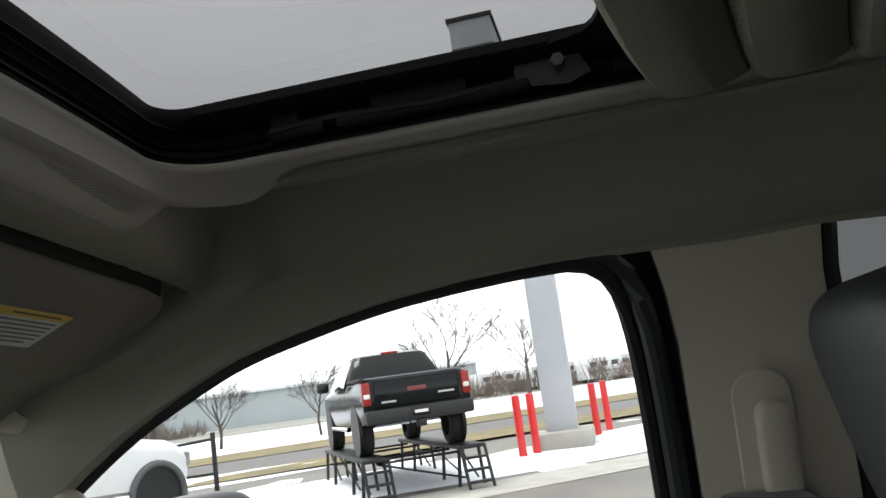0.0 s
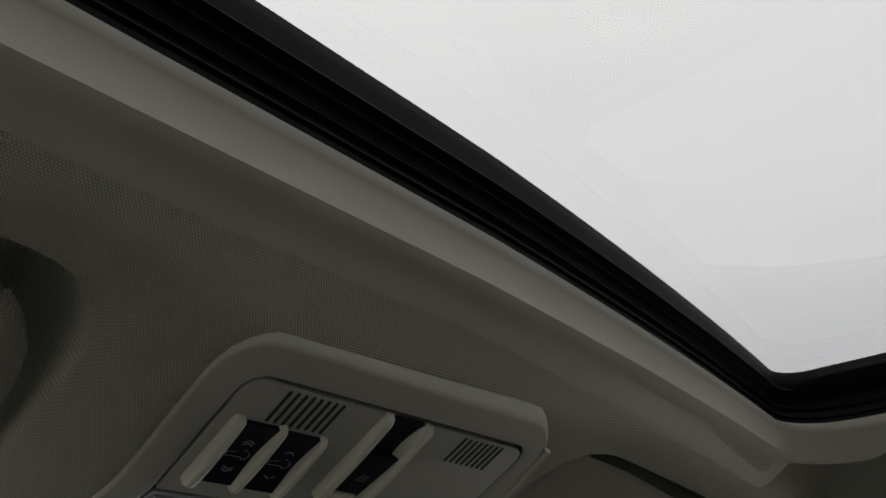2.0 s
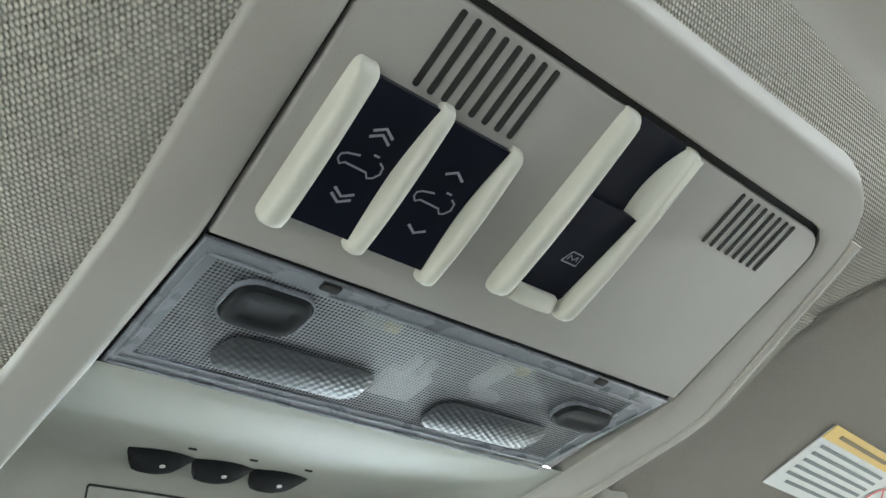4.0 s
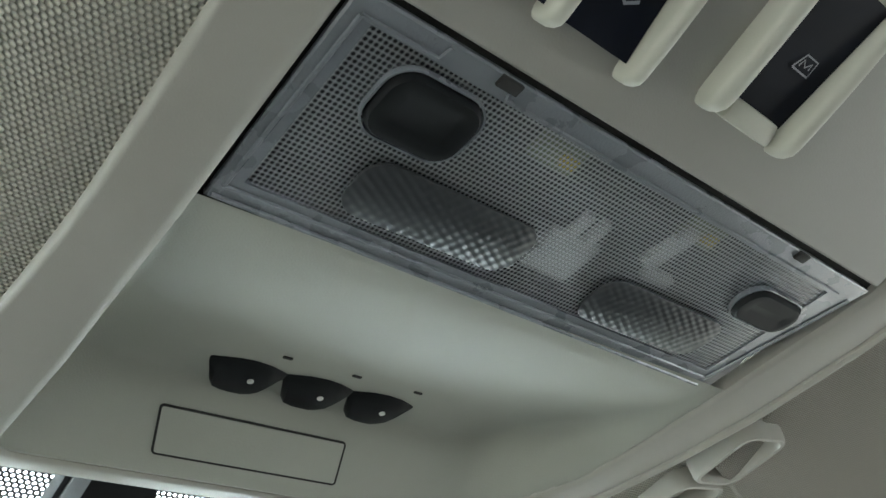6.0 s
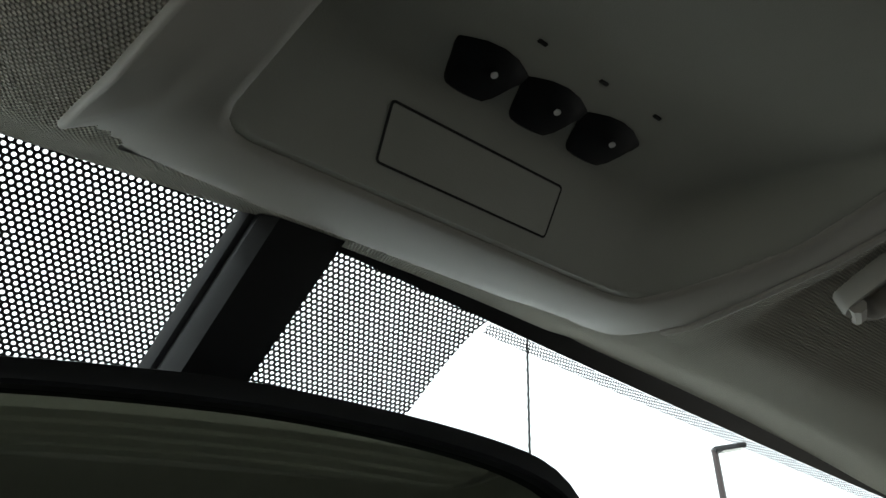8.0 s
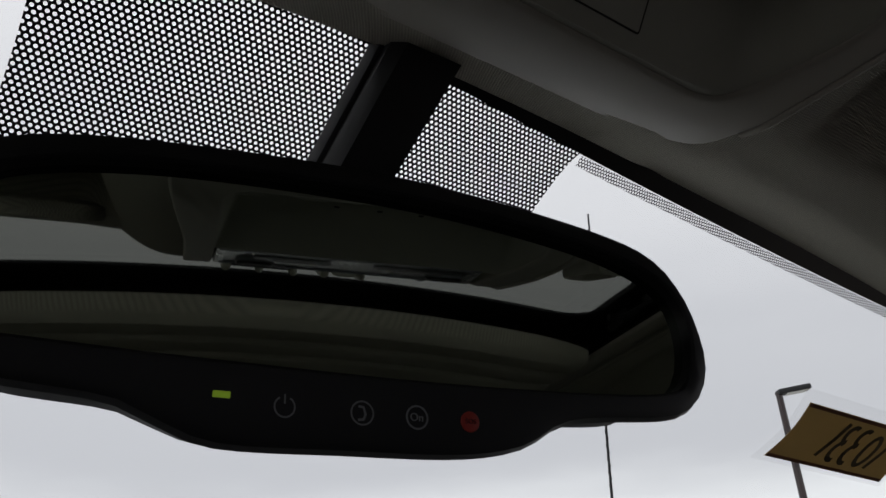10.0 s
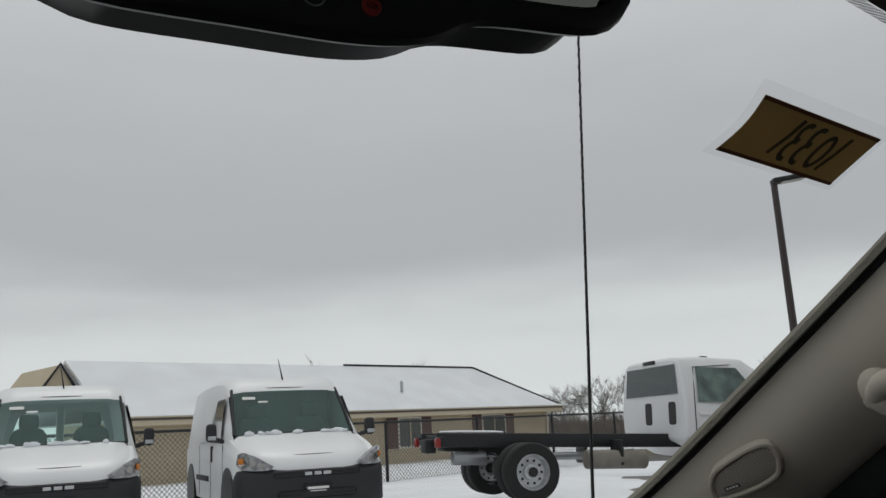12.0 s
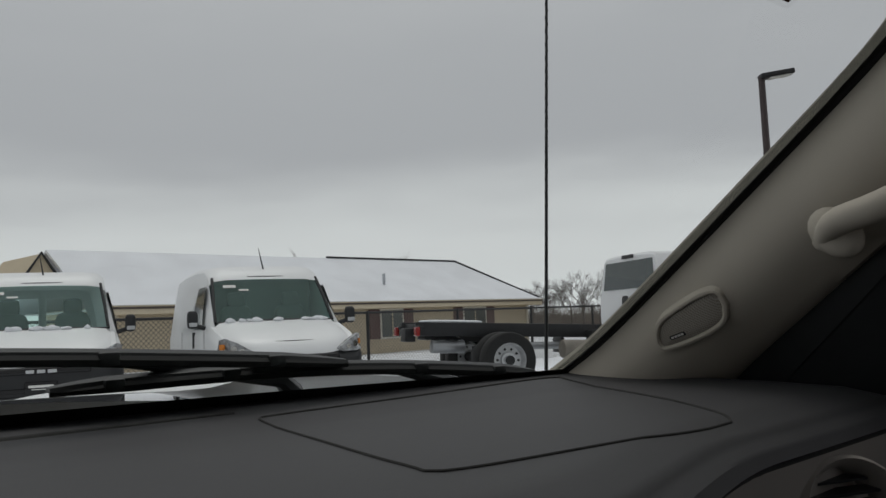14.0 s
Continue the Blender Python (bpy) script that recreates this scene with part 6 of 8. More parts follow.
def verge(name, d0, d1, z, mtl, label, cat, kind="structure"):
    """Strip parallel to the road between two distances."""
    nrm = Vector((0.85, 0.53, 0))
    o = Vector((0, 0, z))
    solo(name, sheet(lambda u, v: tuple(o + nrm * u + RD * v + Vector((0, 0, 0.05 * noise.noise((u * 0.2, v * 0.1, 4))))), lin(d0, d1, 5), lin(-160, 160, 60)), mtl, label, cat, kind=kind)


verge("grass_verge", 22.5, 26.5, 0.05, GRASS, "strip of yellow-brown winter grass beside the lot", "grass")
verge("road", 26.5, 32.5, 0.035, mat("road_asphalt", (0.11, 0.105, 0.10), 0.6, var=0.2, vscale=0.6), "wet grey road past the lot", "road")
verge("far_verge", 32.5, 39, 0.06, GRASS, "yellow-brown grass beyond the road", "grass")
verge("far_snow", 39, 75, 0.07, SNOW, "snow-covered field beyond the road", "snow")
verge("far_field", 75, 240, 0.10, mat("far_field", (0.30, 0.30, 0.28), 0.9, vscale=0.05, col2=(0.18, 0.18, 0.15)), "pale winter field in the distance", "field")
verge("concrete_apron", 11.6, 13.2, 0.006, CONC, "pale concrete strip across the asphalt", "pavement")


# ---------------------------------------------------------------- wheels and vehicles
def wheel(parent, x, y, r, w, side, truck=False, rimc=None):
    """Wheel part with tyre and rim under it; its axle along x."""
    prof = ((0.62, -0.5), (0.80, -0.52), (0.96, -0.46), (1.0, -0.36), (1.0, 0.36), (0.96, 0.46), (0.80, 0.52), (0.62, 0.5))
    segs = 36
    rows = [[(x + w * p, y + r * q * math.cos(2 * math.pi * k / segs), r + r * q * math.sin(2 * math.pi * k / segs)) for k in range(segs)] for q, p in prof]
    ty = part("tyre", rows_loft(rows + [rows[0]]), TYRE, parent)
    rr = r * 0.63
    prof2 = ((1.0, 0.44), (0.92, 0.46), (0.86, 0.30), (0.80, 0.05), (0.45, 0.02), (0.42, 0.20), (0.30, 0.24), (0.26, 0.42), (0.05, 0.44)) if truck else ((1.0, 0.44), (0.93, 0.46), (0.85, 0.34), (0.4, 0.30), (0.25, 0.36), (0.05, 0.36))
    rows = [[(x + side * w * p, y + rr * q * math.cos(2 * math.pi * k / segs), r + rr * q * math.sin(2 * math.pi * k / segs)) for k in range(segs)] for q, p in prof2]
    rim = part("rim", rows_loft(rows, True, False, True), rimc or RIM, ty, "grey steel rim")
    if truck:
        part("hub", cyl(rr * 0.27, w * 0.10, T(x + side * w * 0.44, y, r) @ pose(0, 0, 0, 0, 90, 0), 18), DARKSTEEL, ty, "dark wheel hub")
        holes = None
        for k in range(10):
            a = 2 * math.pi * k / 10
            holes = cyl(rr * 0.075, 0.012, T(x + side * w * 0.05, y + rr * 0.63 * math.cos(a), r + rr * 0.63 * math.sin(a)) @ pose(0, 0, 0, 0, 90, 0), 10, None, holes)
        part("rim_holes", holes, BLACKP, ty, "ring of dark holes in the rim")
    return rim


def body_loft(stations, keep=None):
    """Car body from stations (y, bottom z, belt z, roof z, half width, half width at the top)."""
    rows = []
    for y, zb, zm, zt, w, wt in stations:
        half = [(0.0, zb), (w * 0.86, zb), (w * 0.97, zb + 0.06), (w, zb + (zm - zb) * 0.45), (w, zm - 0.05), (w * 0.985, zm), (wt + (w - wt) * 0.45, zm + (zt - zm) * 0.55), (wt * 1.0, zt - 0.07), (wt * 0.93, zt - 0.025), (wt * 0.72, zt - 0.004), (wt * 0.35, zt), (0.0, zt)]
        rows.append([(x, y, z) for x, z in half] + [(-x, y, z) for x, z in half[-2:0:-1]])
    bm = rows_loft(rows, True, True, True)
    if keep:
        for f in [f for f in bm.faces if not keep(f.calc_center_median())]:
            bm.faces.remove(f)
    return bm


def make_van(wiper_snow_seed, bulkhead):
    v = thing("delivery_van", "white panel van with black bumper and snow on its bonnet", "van", "parked delivery vans")
    st = [(0.00, 0.42, 0.60, 0.78, 0.55, 0.42), (0.03, 0.36, 0.66, 0.86, 0.70, 0.55), (0.10, 0.30, 0.78, 0.93, 0.80, 0.66), (0.22, 0.26, 0.88, 1.00, 0.865, 0.74), (0.45, 0.24, 0.96, 1.08, 0.90, 0.78), (0.80, 0.24, 1.04, 1.165, 0.912, 0.80),
          (0.98, 0.24, 1.07, 1.22, 0.915, 0.80), (1.25, 0.24, 1.08, 1.50, 0.915, 0.79), (1.52, 0.24, 1.08, 1.755, 0.915, 0.77), (1.60, 0.24, 1.08, 1.825, 0.915, 0.77), (1.70, 0.24, 1.08, 1.875, 0.915, 0.77), (1.9, 0.24, 1.08, 1.925, 0.915, 0.77), (2.6, 0.24, 1.08, 1.95, 0.915, 0.77), (3.6, 0.24, 1.08, 1.94, 0.915, 0.77), (4.4, 0.26, 1.08, 1.91, 0.905, 0.76), (4.66, 0.34, 1.05, 1.84, 0.88, 0.73), (4.72, 0.45, 1.0, 1.72, 0.82, 0.62)]
    part("body", body_loft(st, lambda c: not (0.98 < c.y < 1.52 and abs(c.x) < 0.78 and c.z > 1.10) and (bulkhead or c.y < 4.71)), WHITEP, v, "white painted body")
    # windscreen and its black surround

    def wz(y):
        return float(np.interp(y, (0.98, 1.25, 1.52, 1.6), (1.22, 1.50, 1.755, 1.80)))
    gsh = sheet(lambda u, t: (u * (0.78 - 0.07 * t), 0.985 + 0.535 * t + 0.10 * (abs(u) ** 2) * 0.6 * (1 - t), wz(0.985 + 0.535 * t) - 0.03 * abs(u) ** 3 + 0.004), lin(-1, 1, 17), lin(0, 1, 13))
    vg = glass_mat("van_glass", (0.62, 0.84, 0.79), 0.0, 0.10, 0.35)
    vg.node_tree.nodes["Glossy BSDF"].inputs[0].default_value = (0.60, 0.80, 0.76, 1)
    part("windscreen", gsh, vg, v, "greenish windscreen")
    fr = tube([(-0.785, 1.03, 1.20), (-0.755, 1.30, 1.50), (-0.72, 1.58, 1.77)], 0.022, 6)
    part("screen_pillar", fr, BUMPER, v, "black windscreen surround")
    part("screen_pillar", tube([(0.785, 1.03, 1.20), (0.755, 1.30, 1.50), (0.72, 1.58, 1.77)], 0.022, 6), BUMPER, v, "black windscreen surround")
    part("screen_top", tube([(x, 1.565 + 0.05 * x * x, 1.788 - 0.03 * x * x) for x in lin(-0.71, 0.71, 9)], 0.010, 6), BUMPER, v)
    part("cowl", tube([(x, 0.965 + 0.07 * x * x, 1.205 - 0.03 * x * x) for x in lin(-0.76, 0.76, 9)], 0.028, 6), BUMPER, v, "black cowl below the windscreen")
    lining = mat("lining_grey", (0.17, 0.19, 0.19), 0.8, var=0.2, vscale=3)
    if bulkhead:
        part("bulkhead", sheet(lambda u, t: (u, 1.95, 0.7 + 1.12 * t), lin(-0.74, 0.74, 4), lin(0, 1, 4), thick=lambda u, t: (u, 1.98, 0.7 + 1.12 * t)), lining, v, "grey load-bay bulkhead")
    else:
        part("rear_door", box(1.60, 0.04, 0.62, T(0, 4.70, 0.76), 0.02), WHITEP, v, "lower part of the rear doors")
        part("rear_post", box(0.12, 0.04, 0.80, T(0, 4.70, 1.40), 0.02), WHITEP, v)
    part("dash", box(1.4, 0.3, 0.12, T(0, 1.15, 1.13), 0.04), SEATG, v)
    for sx in (-0.38, 0.38):
        s = part("seat", cushion(0.46, 0.18, 0.62, T(sx, 1.72, 1.12), 0.5, 10), SEATG, v)
        part("headrest", cushion(0.24, 0.10, 0.20, T(sx, 1.70, 1.50), 0.5, 8), SEATG, s)
    # bumper, grille, lamps
    bst = []
    for y, zb, zt, w in ((-0.035, 0.40, 0.60, 0.50), (-0.03, 0.30, 0.70, 0.66), (0.03, 0.24, 0.76, 0.79), (0.14, 0.20, 0.80, 0.875), (0.32, 0.20, 0.78, 0.915), (0.46, 0.22, 0.62, 0.925)):
        hb = [(w * c, z) for c, z in ((0, zb), (0.8, zb), (0.95, zb + 0.04), (1, zb + 0.12), (1, zt - 0.06), (0.97, zt), (0.7, zt + 0.035), (0.4, zt + 0.04), (0, zt + 0.04))]
        bst.append([(x, y, z) for x, z in hb] + [(-x, y, z) for x, z in hb[-2:0:-1]])
    bp = part("front_bumper", rows_loft(bst, True, True, False), BUMPER, v, "black plastic front bumper and grille")
    part("upper_grille", box(1.05, 0.03, 0.075, T(0, -0.032, 0.715), 0.02), BLACKG, bp)
    part("lower_grille", box(0.95, 0.03, 0.10, T(0, -0.040, 0.44), 0.02), BLACKG, bp)
    bars = None
    for k, w in enumerate((0.085, 0.085, 0.095)):
        bars = box(w, 0.012, 0.045, T(-0.115 + k * 0.115, -0.052, 0.715), 0.004, bars)
    part("maker_bars", bars, RIM, bp, "plain silver bars in place of a maker's mark")
    pl = part("plate_frame", box(0.34, 0.016, 0.15, T(0, -0.052, 0.50), 0.01), BLACKG, bp)
    pb = box(0.26, 0.004, 0.035, T(0, -0.061, 0.515), 0.002)
    box(0.20, 0.004, 0.012, T(0, -0.061, 0.475), 0.001, pb)
    part("plate_bars", pb, INKW, pl, "pale bars of unreadable writing")
    for s in (-1, 1):
        lo = [(0.875, 0.36, 0.86), (0.87, 0.27, 0.985), (0.82, 0.17, 1.005), (0.69, 0.07, 0.945), (0.50, 0.02, 0.825), (0.55, 0.005, 0.785), (0.74, 0.05, 0.785), (0.85, 0.16, 0.80)]
        cen = Vector((s * 0.72, 0.05, 0.86))
        bm = bmesh.new()
        rim_v = [bm.verts.new((s * (x + 0.018), y - 0.03, z)) for x, y, z in lo]
        rim_b = [bm.verts.new((s * x, y + 0.06, z)) for x, y, z in lo]
        c = bm.verts.new(cen + Vector((s * 0.03, -0.005, 0)))
        for i in range(len(lo)):
            j = (i + 1) % len(lo)
            bm.faces.new((rim_v[i], rim_v[j], c))
            bm.faces.new((rim_v[i], rim_v[j], rim_b[j], rim_b[i]))
        hl = part("headlamp", bm, LAMPG, v, "clear headlamp")
        part("lamp_bowl", cyl(0.040, 0.03, T(s * 0.75, 0.036, 0.875) @ pose(0, 0, 0, 90, 0, s * 25), 18), CHROME, hl)
        part("lamp_bowl", cyl(0.032, 0.03, T(s * 0.655, 0.014, 0.845) @ pose(0, 0, 0, 90, 0, s * 20), 18), CHROME, hl)
        part("turn_lens", box(0.03, 0.10, 0.07, T(s * 0.862, 0.19, 0.90) @ pose(0, 0, 0, 0, 0, s * -20), 0.012), AMBER, hl)
        # side mirror
        mi = part("side_mirror", cushion(0.13, 0.13, 0.22, T(s * 1.06, 1.10, 1.25), 0.5, 10), BUMPER, v, "black side mirror")
        part("mirror_arm", tube([(s * 0.90, 1.16, 1.14), (s * 1.02, 1.12, 1.18)], 0.03, 8), BUMPER, mi)
        part("mirror_pane", box(0.10, 0.01, 0.05, T(s * 1.06, 1.035, 1.19), 0.004), RIM, mi)
        # side windows, door lines, rub strip
        part("side_window", sheet(lambda u, t: (s * (0.918 - 0.105 * t ** 1.3), 1.24 + 0.26 * t + (0.86 - 0.28 * t) * u, 1.13 + 0.54 * t), lin(0, 1, 6), lin(0, 1, 6)), CARGLASS, v)
        part("rub_strip", box(0.02, 1.1, 0.09, T(s * 0.918, 2.75, 0.62), 0.01), BUMPER, v)
        part("door_handle", box(0.03, 0.10, 0.22, T(s * 0.915, 1.95, 0.98), 0.012), BUMPER, v)
        for y in (1.12, 2.05, 3.05):
            part("door_gap", box(0.006, 0.008, 0.75, T(s * 0.9155, y, 0.72)), GROOVE, v)
        for y in (0.78, 3.9):
            wheel(v, s * 0.80, y, 0.33, 0.215, s)
            part("arch_gap", cyl(0.39, 0.06, T(s * 0.895, y, 0.36) @ pose(0, 0, 0, 0, 90, 0), 28), BLACKP, v)
    part("antenna", tube([(0.02, 1.75, 1.885), (-0.03, 1.80, 2.17)], [0.012, 0.004], 6), BLACKP, v)
    part("bonnet_gap", tube([(x, 0.12 + 0.30 * abs(x) ** 2.2, 0.945 + 0.05 * 0) for x in lin(-0.66, 0.66, 13)], 0.005, 5), GROOVE, v)
    rnd = random.Random(wiper_snow_seed)
    for k in range(11):
        x = rnd.uniform(-0.70, 0.70)
        b = bmesh.new()
        bmesh.ops.create_icosphere(b, subdivisions=2, radius=1, matrix=T(x, 0.93 + 0.06 * x * x, 1.222 - 0.02 * x * x) @ Matrix.Diagonal((rnd.uniform(0.04, 0.11), rnd.uniform(0.03, 0.05), rnd.uniform(0.02, 0.038), 1)))
        for q in b.verts:
            q.co += Vector((noise.noise(q.co * 18), noise.noise(q.co * 18 + Vector((5, 0, 0))), noise.noise(q.co * 18 + Vector((0, 5, 0))))) * 0.016
        part("snow_clump", b, SNOW, v, "clump of snow")
    part("screen_sticker", box(0.17, 0.003, 0.05, T(-0.52, 1.425, 1.665) @ pose(0, 0, 0, -44, 0, 0), 0.002), INKW, v)
    for s in (-1, 1):
        part("side_panel", sheet(lambda u, t: (s * (0.921 - 0.105 * t ** 1.3), 2.20 + 0.90 * u, 1.15 + 0.50 * t), lin(0, 1, 5), lin(0, 1, 5), thick=lambda u, t: (s * (0.905 - 0.105 * t ** 1.3), 2.20 + 0.90 * u, 1.15 + 0.50 * t)), WHITEP, v, "white pressed panel in place of a window")
    part("screen_sticker", box(0.13, 0.003, 0.03, T(-0.34, 1.37, 1.615) @ pose(0, 0, 0, -44, 0, 0), 0.002), INKW, v)
    # low nose and deep windscreen
    for o in v.children_recursive:
        if o.name.startswith(("tyre", "rim", "arch_gap")):
            continue
        for q in o.data.vertices:
            q.co.z = float(np.interp(q.co.z, (0.0, 0.45, 0.76, 1.0, 1.22, 1.755, 1.95, 2.4), (0.0, 0.43, 0.69, 0.925, 1.145, 1.71, 1.945, 2.40)))
    return v


VANROT = -12.8
make_van(4, True).matrix_basis = pose(4.825, 9.518, 0.32, 0, 0, VANROT)
make_van(9, False).matrix_basis = pose(2.24, 10.81, 0.32, 0, 0, VANROT)

# ---------------------------------------------------------------- chassis-cab truck
CABG = mat("cab_glass_green", (0.13, 0.20, 0.175), 0.06, vscale=5, col2=(0.05, 0.075, 0.07), spec=0.7)
tk = thing("chassis_cab_truck", "white chassis-cab truck with bare black frame rails and twin rear wheels", "truck")
# local: x forward along the truck, y to its left, built at its rear end
for s in (-1, 1):
    rail = box(4.1, 0.07, 0.20, T(1.95, s * 0.43, 0.97), 0.012)
    part("frame_rail", rail, DARKSTEEL, tk, "black steel frame rail")
    part("tank_strap", box(0.05, 0.34, 0.36, T(2.6, s * 0.62, 0.80), 0.01), DARKSTEEL, tk)
    rd_ = part("rear_lamp", box(0.06, 0.16, 0.13, T(-0.13, s * 0.62, 0.93), 0.015), REDL, tk, "red rear lamp")
    part("lamp_bracket", box(0.08, 0.22, 0.05, T(-0.08, s * 0.55, 0.99), 0.01), DARKSTEEL, rd_)
    for yy in (0.98, 0.70):
        wheel(tk, s * yy, 0, 0.395, 0.235, s, True)
for k, x in enumerate((0.0, 0.55, 1.7, 2.6, 3.6)):
    part("cross_member", box(0.10, 0.86, 0.14, T(x, 0, 0.97), 0.01), DARKSTEEL, tk)
part("fuel_tank", cyl(0.135, 0.95, T(2.55, -0.66, 0.70) @ pose(0, 0, 0, 0, 90, 0), 24, None, None, 0.02), mat("tank_grey", (0.22, 0.20, 0.17), 0.55, var=0.25, vscale=6), tk, "round dull grey fuel tank")
part("rear_axle", tube([(1.10, -0.95, 0.40), (1.10, 0.95, 0.40)], 0.07, 12), DARKSTEEL, tk)
part("axle_housing", cushion(0.40, 0.36, 0.36, T(1.10, 0.02, 0.42), 0.7, 10), DARKSTEEL, tk)
part("rear_hook", box(0.16, 0.30, 0.20, T(-0.10, 0.0, 0.88), 0.02), DARKSTEEL, tk)
part("air_tank", cyl(0.10, 0.5, T(0.42, -0.30, 0.72) @ pose(0, 0, 0, 0, 90, 0), 16, None, None, 0.02), STEEL, tk)
part("spare_bracket", box(0.5, 0.5, 0.06, T(0.35, 0, 0.84), 0.02), DARKSTEEL, tk)
part("snow_on_frame", cushion(0.9, 0.75, 0.05, T(0.55, 0, 1.085), 0.5, 10), SNOW, tk, "strip of snow lying on the frame")
part("exhaust", tube([(1.6, 0.35, 0.72), (2.6, 0.38, 0.74), (3.4, 0.38, 0.78)], 0.06, 12), STEEL, tk)
for o in tk.children_recursive:
    if o.name.split(".")[0] in ("frame_rail", "tank_strap", "rear_lamp", "lamp_bracket", "cross_member", "fuel_tank", "rear_hook", "air_tank", "spare_bracket", "snow_on_frame", "exhaust"):
        o.data.transform(T(0, 0, -0.15))
# the wheels were laid along x; turn them so that their axles lie across the truck
for o in list(tk.children):
    if o.name.startswith("tyre"):
        o.matrix_basis = T(1.10, 0, 0) @ pose(0, 0, 0, 0, 0, 90)
CABX = 3.55
cst = [(0.00, 0.86, 1.40, 2.02, 0.96, 0.82), (0.03, 0.82, 1.40, 2.06, 0.99, 0.84), (0.5, 0.60, 1.34, 2.09, 1.0, 0.80), (1.15, 0.52, 1.33, 2.07, 1.0, 0.79), (1.45, 0.52, 1.30, 1.92, 1.0, 0.74), (1.85, 0.52, 1.26, 1.52, 1.0, 0.78), (2.05, 0.52, 1.22, 1.40, 0.99, 0.82), (2.7, 0.52, 1.18, 1.34, 0.98, 0.80), (2.95, 0.55, 1.05, 1.26, 0.94, 0.74), (3.05, 0.62, 0.9, 1.10, 0.85, 0.6)]
cb = body_loft(cst)
cb.transform(T(CABX, 0, 0) @ pose(0, 0, 0, 0, 0, -90))
part("cab", cb, WHITEP, tk, "white painted cab")


def cab_at(x, y, z):
    return (CABX + x, y, z)


def cab_sheet(fn, us, vs):
    return sheet(lambda u, v: cab_at(*fn(u, v)), us, vs)


part("rear_window", cab_sheet(lambda u, v: (-0.012 + 0.01 * v, u * (0.82 - 0.06 * v), 1.50 + 0.45 * v), lin(-1, 1, 9), lin(0, 1, 5)), CARGLASS, tk, "dark rear window")
part("brake_lamp", box(0.03, 0.36, 0.06, T(CABX - 0.01, 0, 2.02), 0.01), BLACKP, tk, "dark unlit brake lamp")
for yv in (-0.62, 0.10):
    part("cab_vent", plate(rrect(0.20, 0.34, 0.05, 4), 0.02, frame_at((CABX - 0.004, yv, 1.22), (0, -1, 0), (0, 0, 1)) @ pose(0, 0, 0, 0, 180, 0) @ T(0, 0, -0.004), 0.008), BLACKP, tk, "black cab vent")
for s in (-1, 1):
    part("door_window", sheet(lambda u, v: (CABX + 0.22 + (1.12 - 0.42 * v) * u + 0.06 * v, s * (1.010 - 0.138 * v), 1.38 + 0.52 * v), lin(0, 1, 8), lin(0, 1, 6)), CABG, tk, "greenish side window")
    part("door_gap", tube([(CABX + 0.16, s * 1.0, 0.62), (CABX + 0.16, s * 1.002, 1.32), (CABX + 0.24, s * 0.86, 1.90), (CABX + 0.9, s * 0.83, 1.95)], 0.007, 5), GROOVE, tk)
    part("door_handle", box(0.20, 0.03, 0.05, T(CABX + 0.32, s * 1.012, 1.20), 0.012), WHITEP, tk)
    part("side_mirror", cushion(0.10, 0.22, 0.34, T(CABX + 1.45, s * 1.22, 1.50), 0.5, 10), BLACKP, tk)
for k in range(3):
    part("marker_lamp", cushion(0.14, 0.09, 0.05, T(CABX + 0.75, -0.35 + 0.35 * k, 2.10), 0.6, 8), AMBER if k else BLACKP, tk)
for s in (-1, 1):
    fwheel = wheel(tk, s * 0.86, 0, 0.395, 0.25, s, True, DARKSTEEL)
    part("arch_gap", cyl(0.47, 0.05, T(CABX + 2.35, s * 0.965, 0.46) @ pose(0, 0, 0, 90, 0, 0), 28), BLACKP, tk)
    part("arch_flare", tube([(CABX + 2.35 + 0.50 * math.cos(a), s * 1.005, 0.46 + 0.50 * math.sin(a)) for a in lin(radians(-12), radians(192), 20)], 0.055, 8), mat("flare_grey", (0.10, 0.105, 0.11), 0.6, var=0.1), tk, "grey plastic wheel-arch flare")
    part("headlamp", box(0.20, 0.34, 0.26, T(CABX + 2.98, s * 0.76, 0.98), 0.06), LAMPG, tk, "clear headlamp")
    part("bonnet_vent", box(0.22, 0.14, 0.02, T(CABX + 2.45, s * 0.38, 1.352), 0.006), BLACKP, tk)
    fwheel.parent.matrix_basis = T(CABX + 2.35, 0, 0) @ pose(0, 0, 0, 0, 0, 90)
# rear end stands beside the vans; heading runs along the row
tk.matrix_basis = pose(7.25, 10.48, 0.43, 0, 0, -21.5) @ pose(0, 0, 0, 0, 3.0, 0)

# ---------------------------------------------------------------- low building with snow on its roof
bd = thing("office_building", "low tan building with maroon shutters and a snow-covered hip roof", "building")
er = Vector((25.73, 26.35, 0))
BHX, BHY = Vector((math.cos(radians(7.66)), math.sin(radians(7.66)), 0)), Vector((-math.sin(radians(7.66)), math.cos(radians(7.66)), 0))                      # eave corner
L_, D_, HE, HR = 18.6, 5.96, 2.15, 3.91
OV = 0.45


def bpt(a, d, z):
    """a: metres to the left along the front from the corner, d: depth behind the front."""
    return tuple(er - BHX * a + BHY * d + Vector((0, 0, z)))


def quad(p, bm=None):
    bm = bm or bmesh.new()
    bm.faces.new([bm.verts.new(q) for q in p])
    return bm


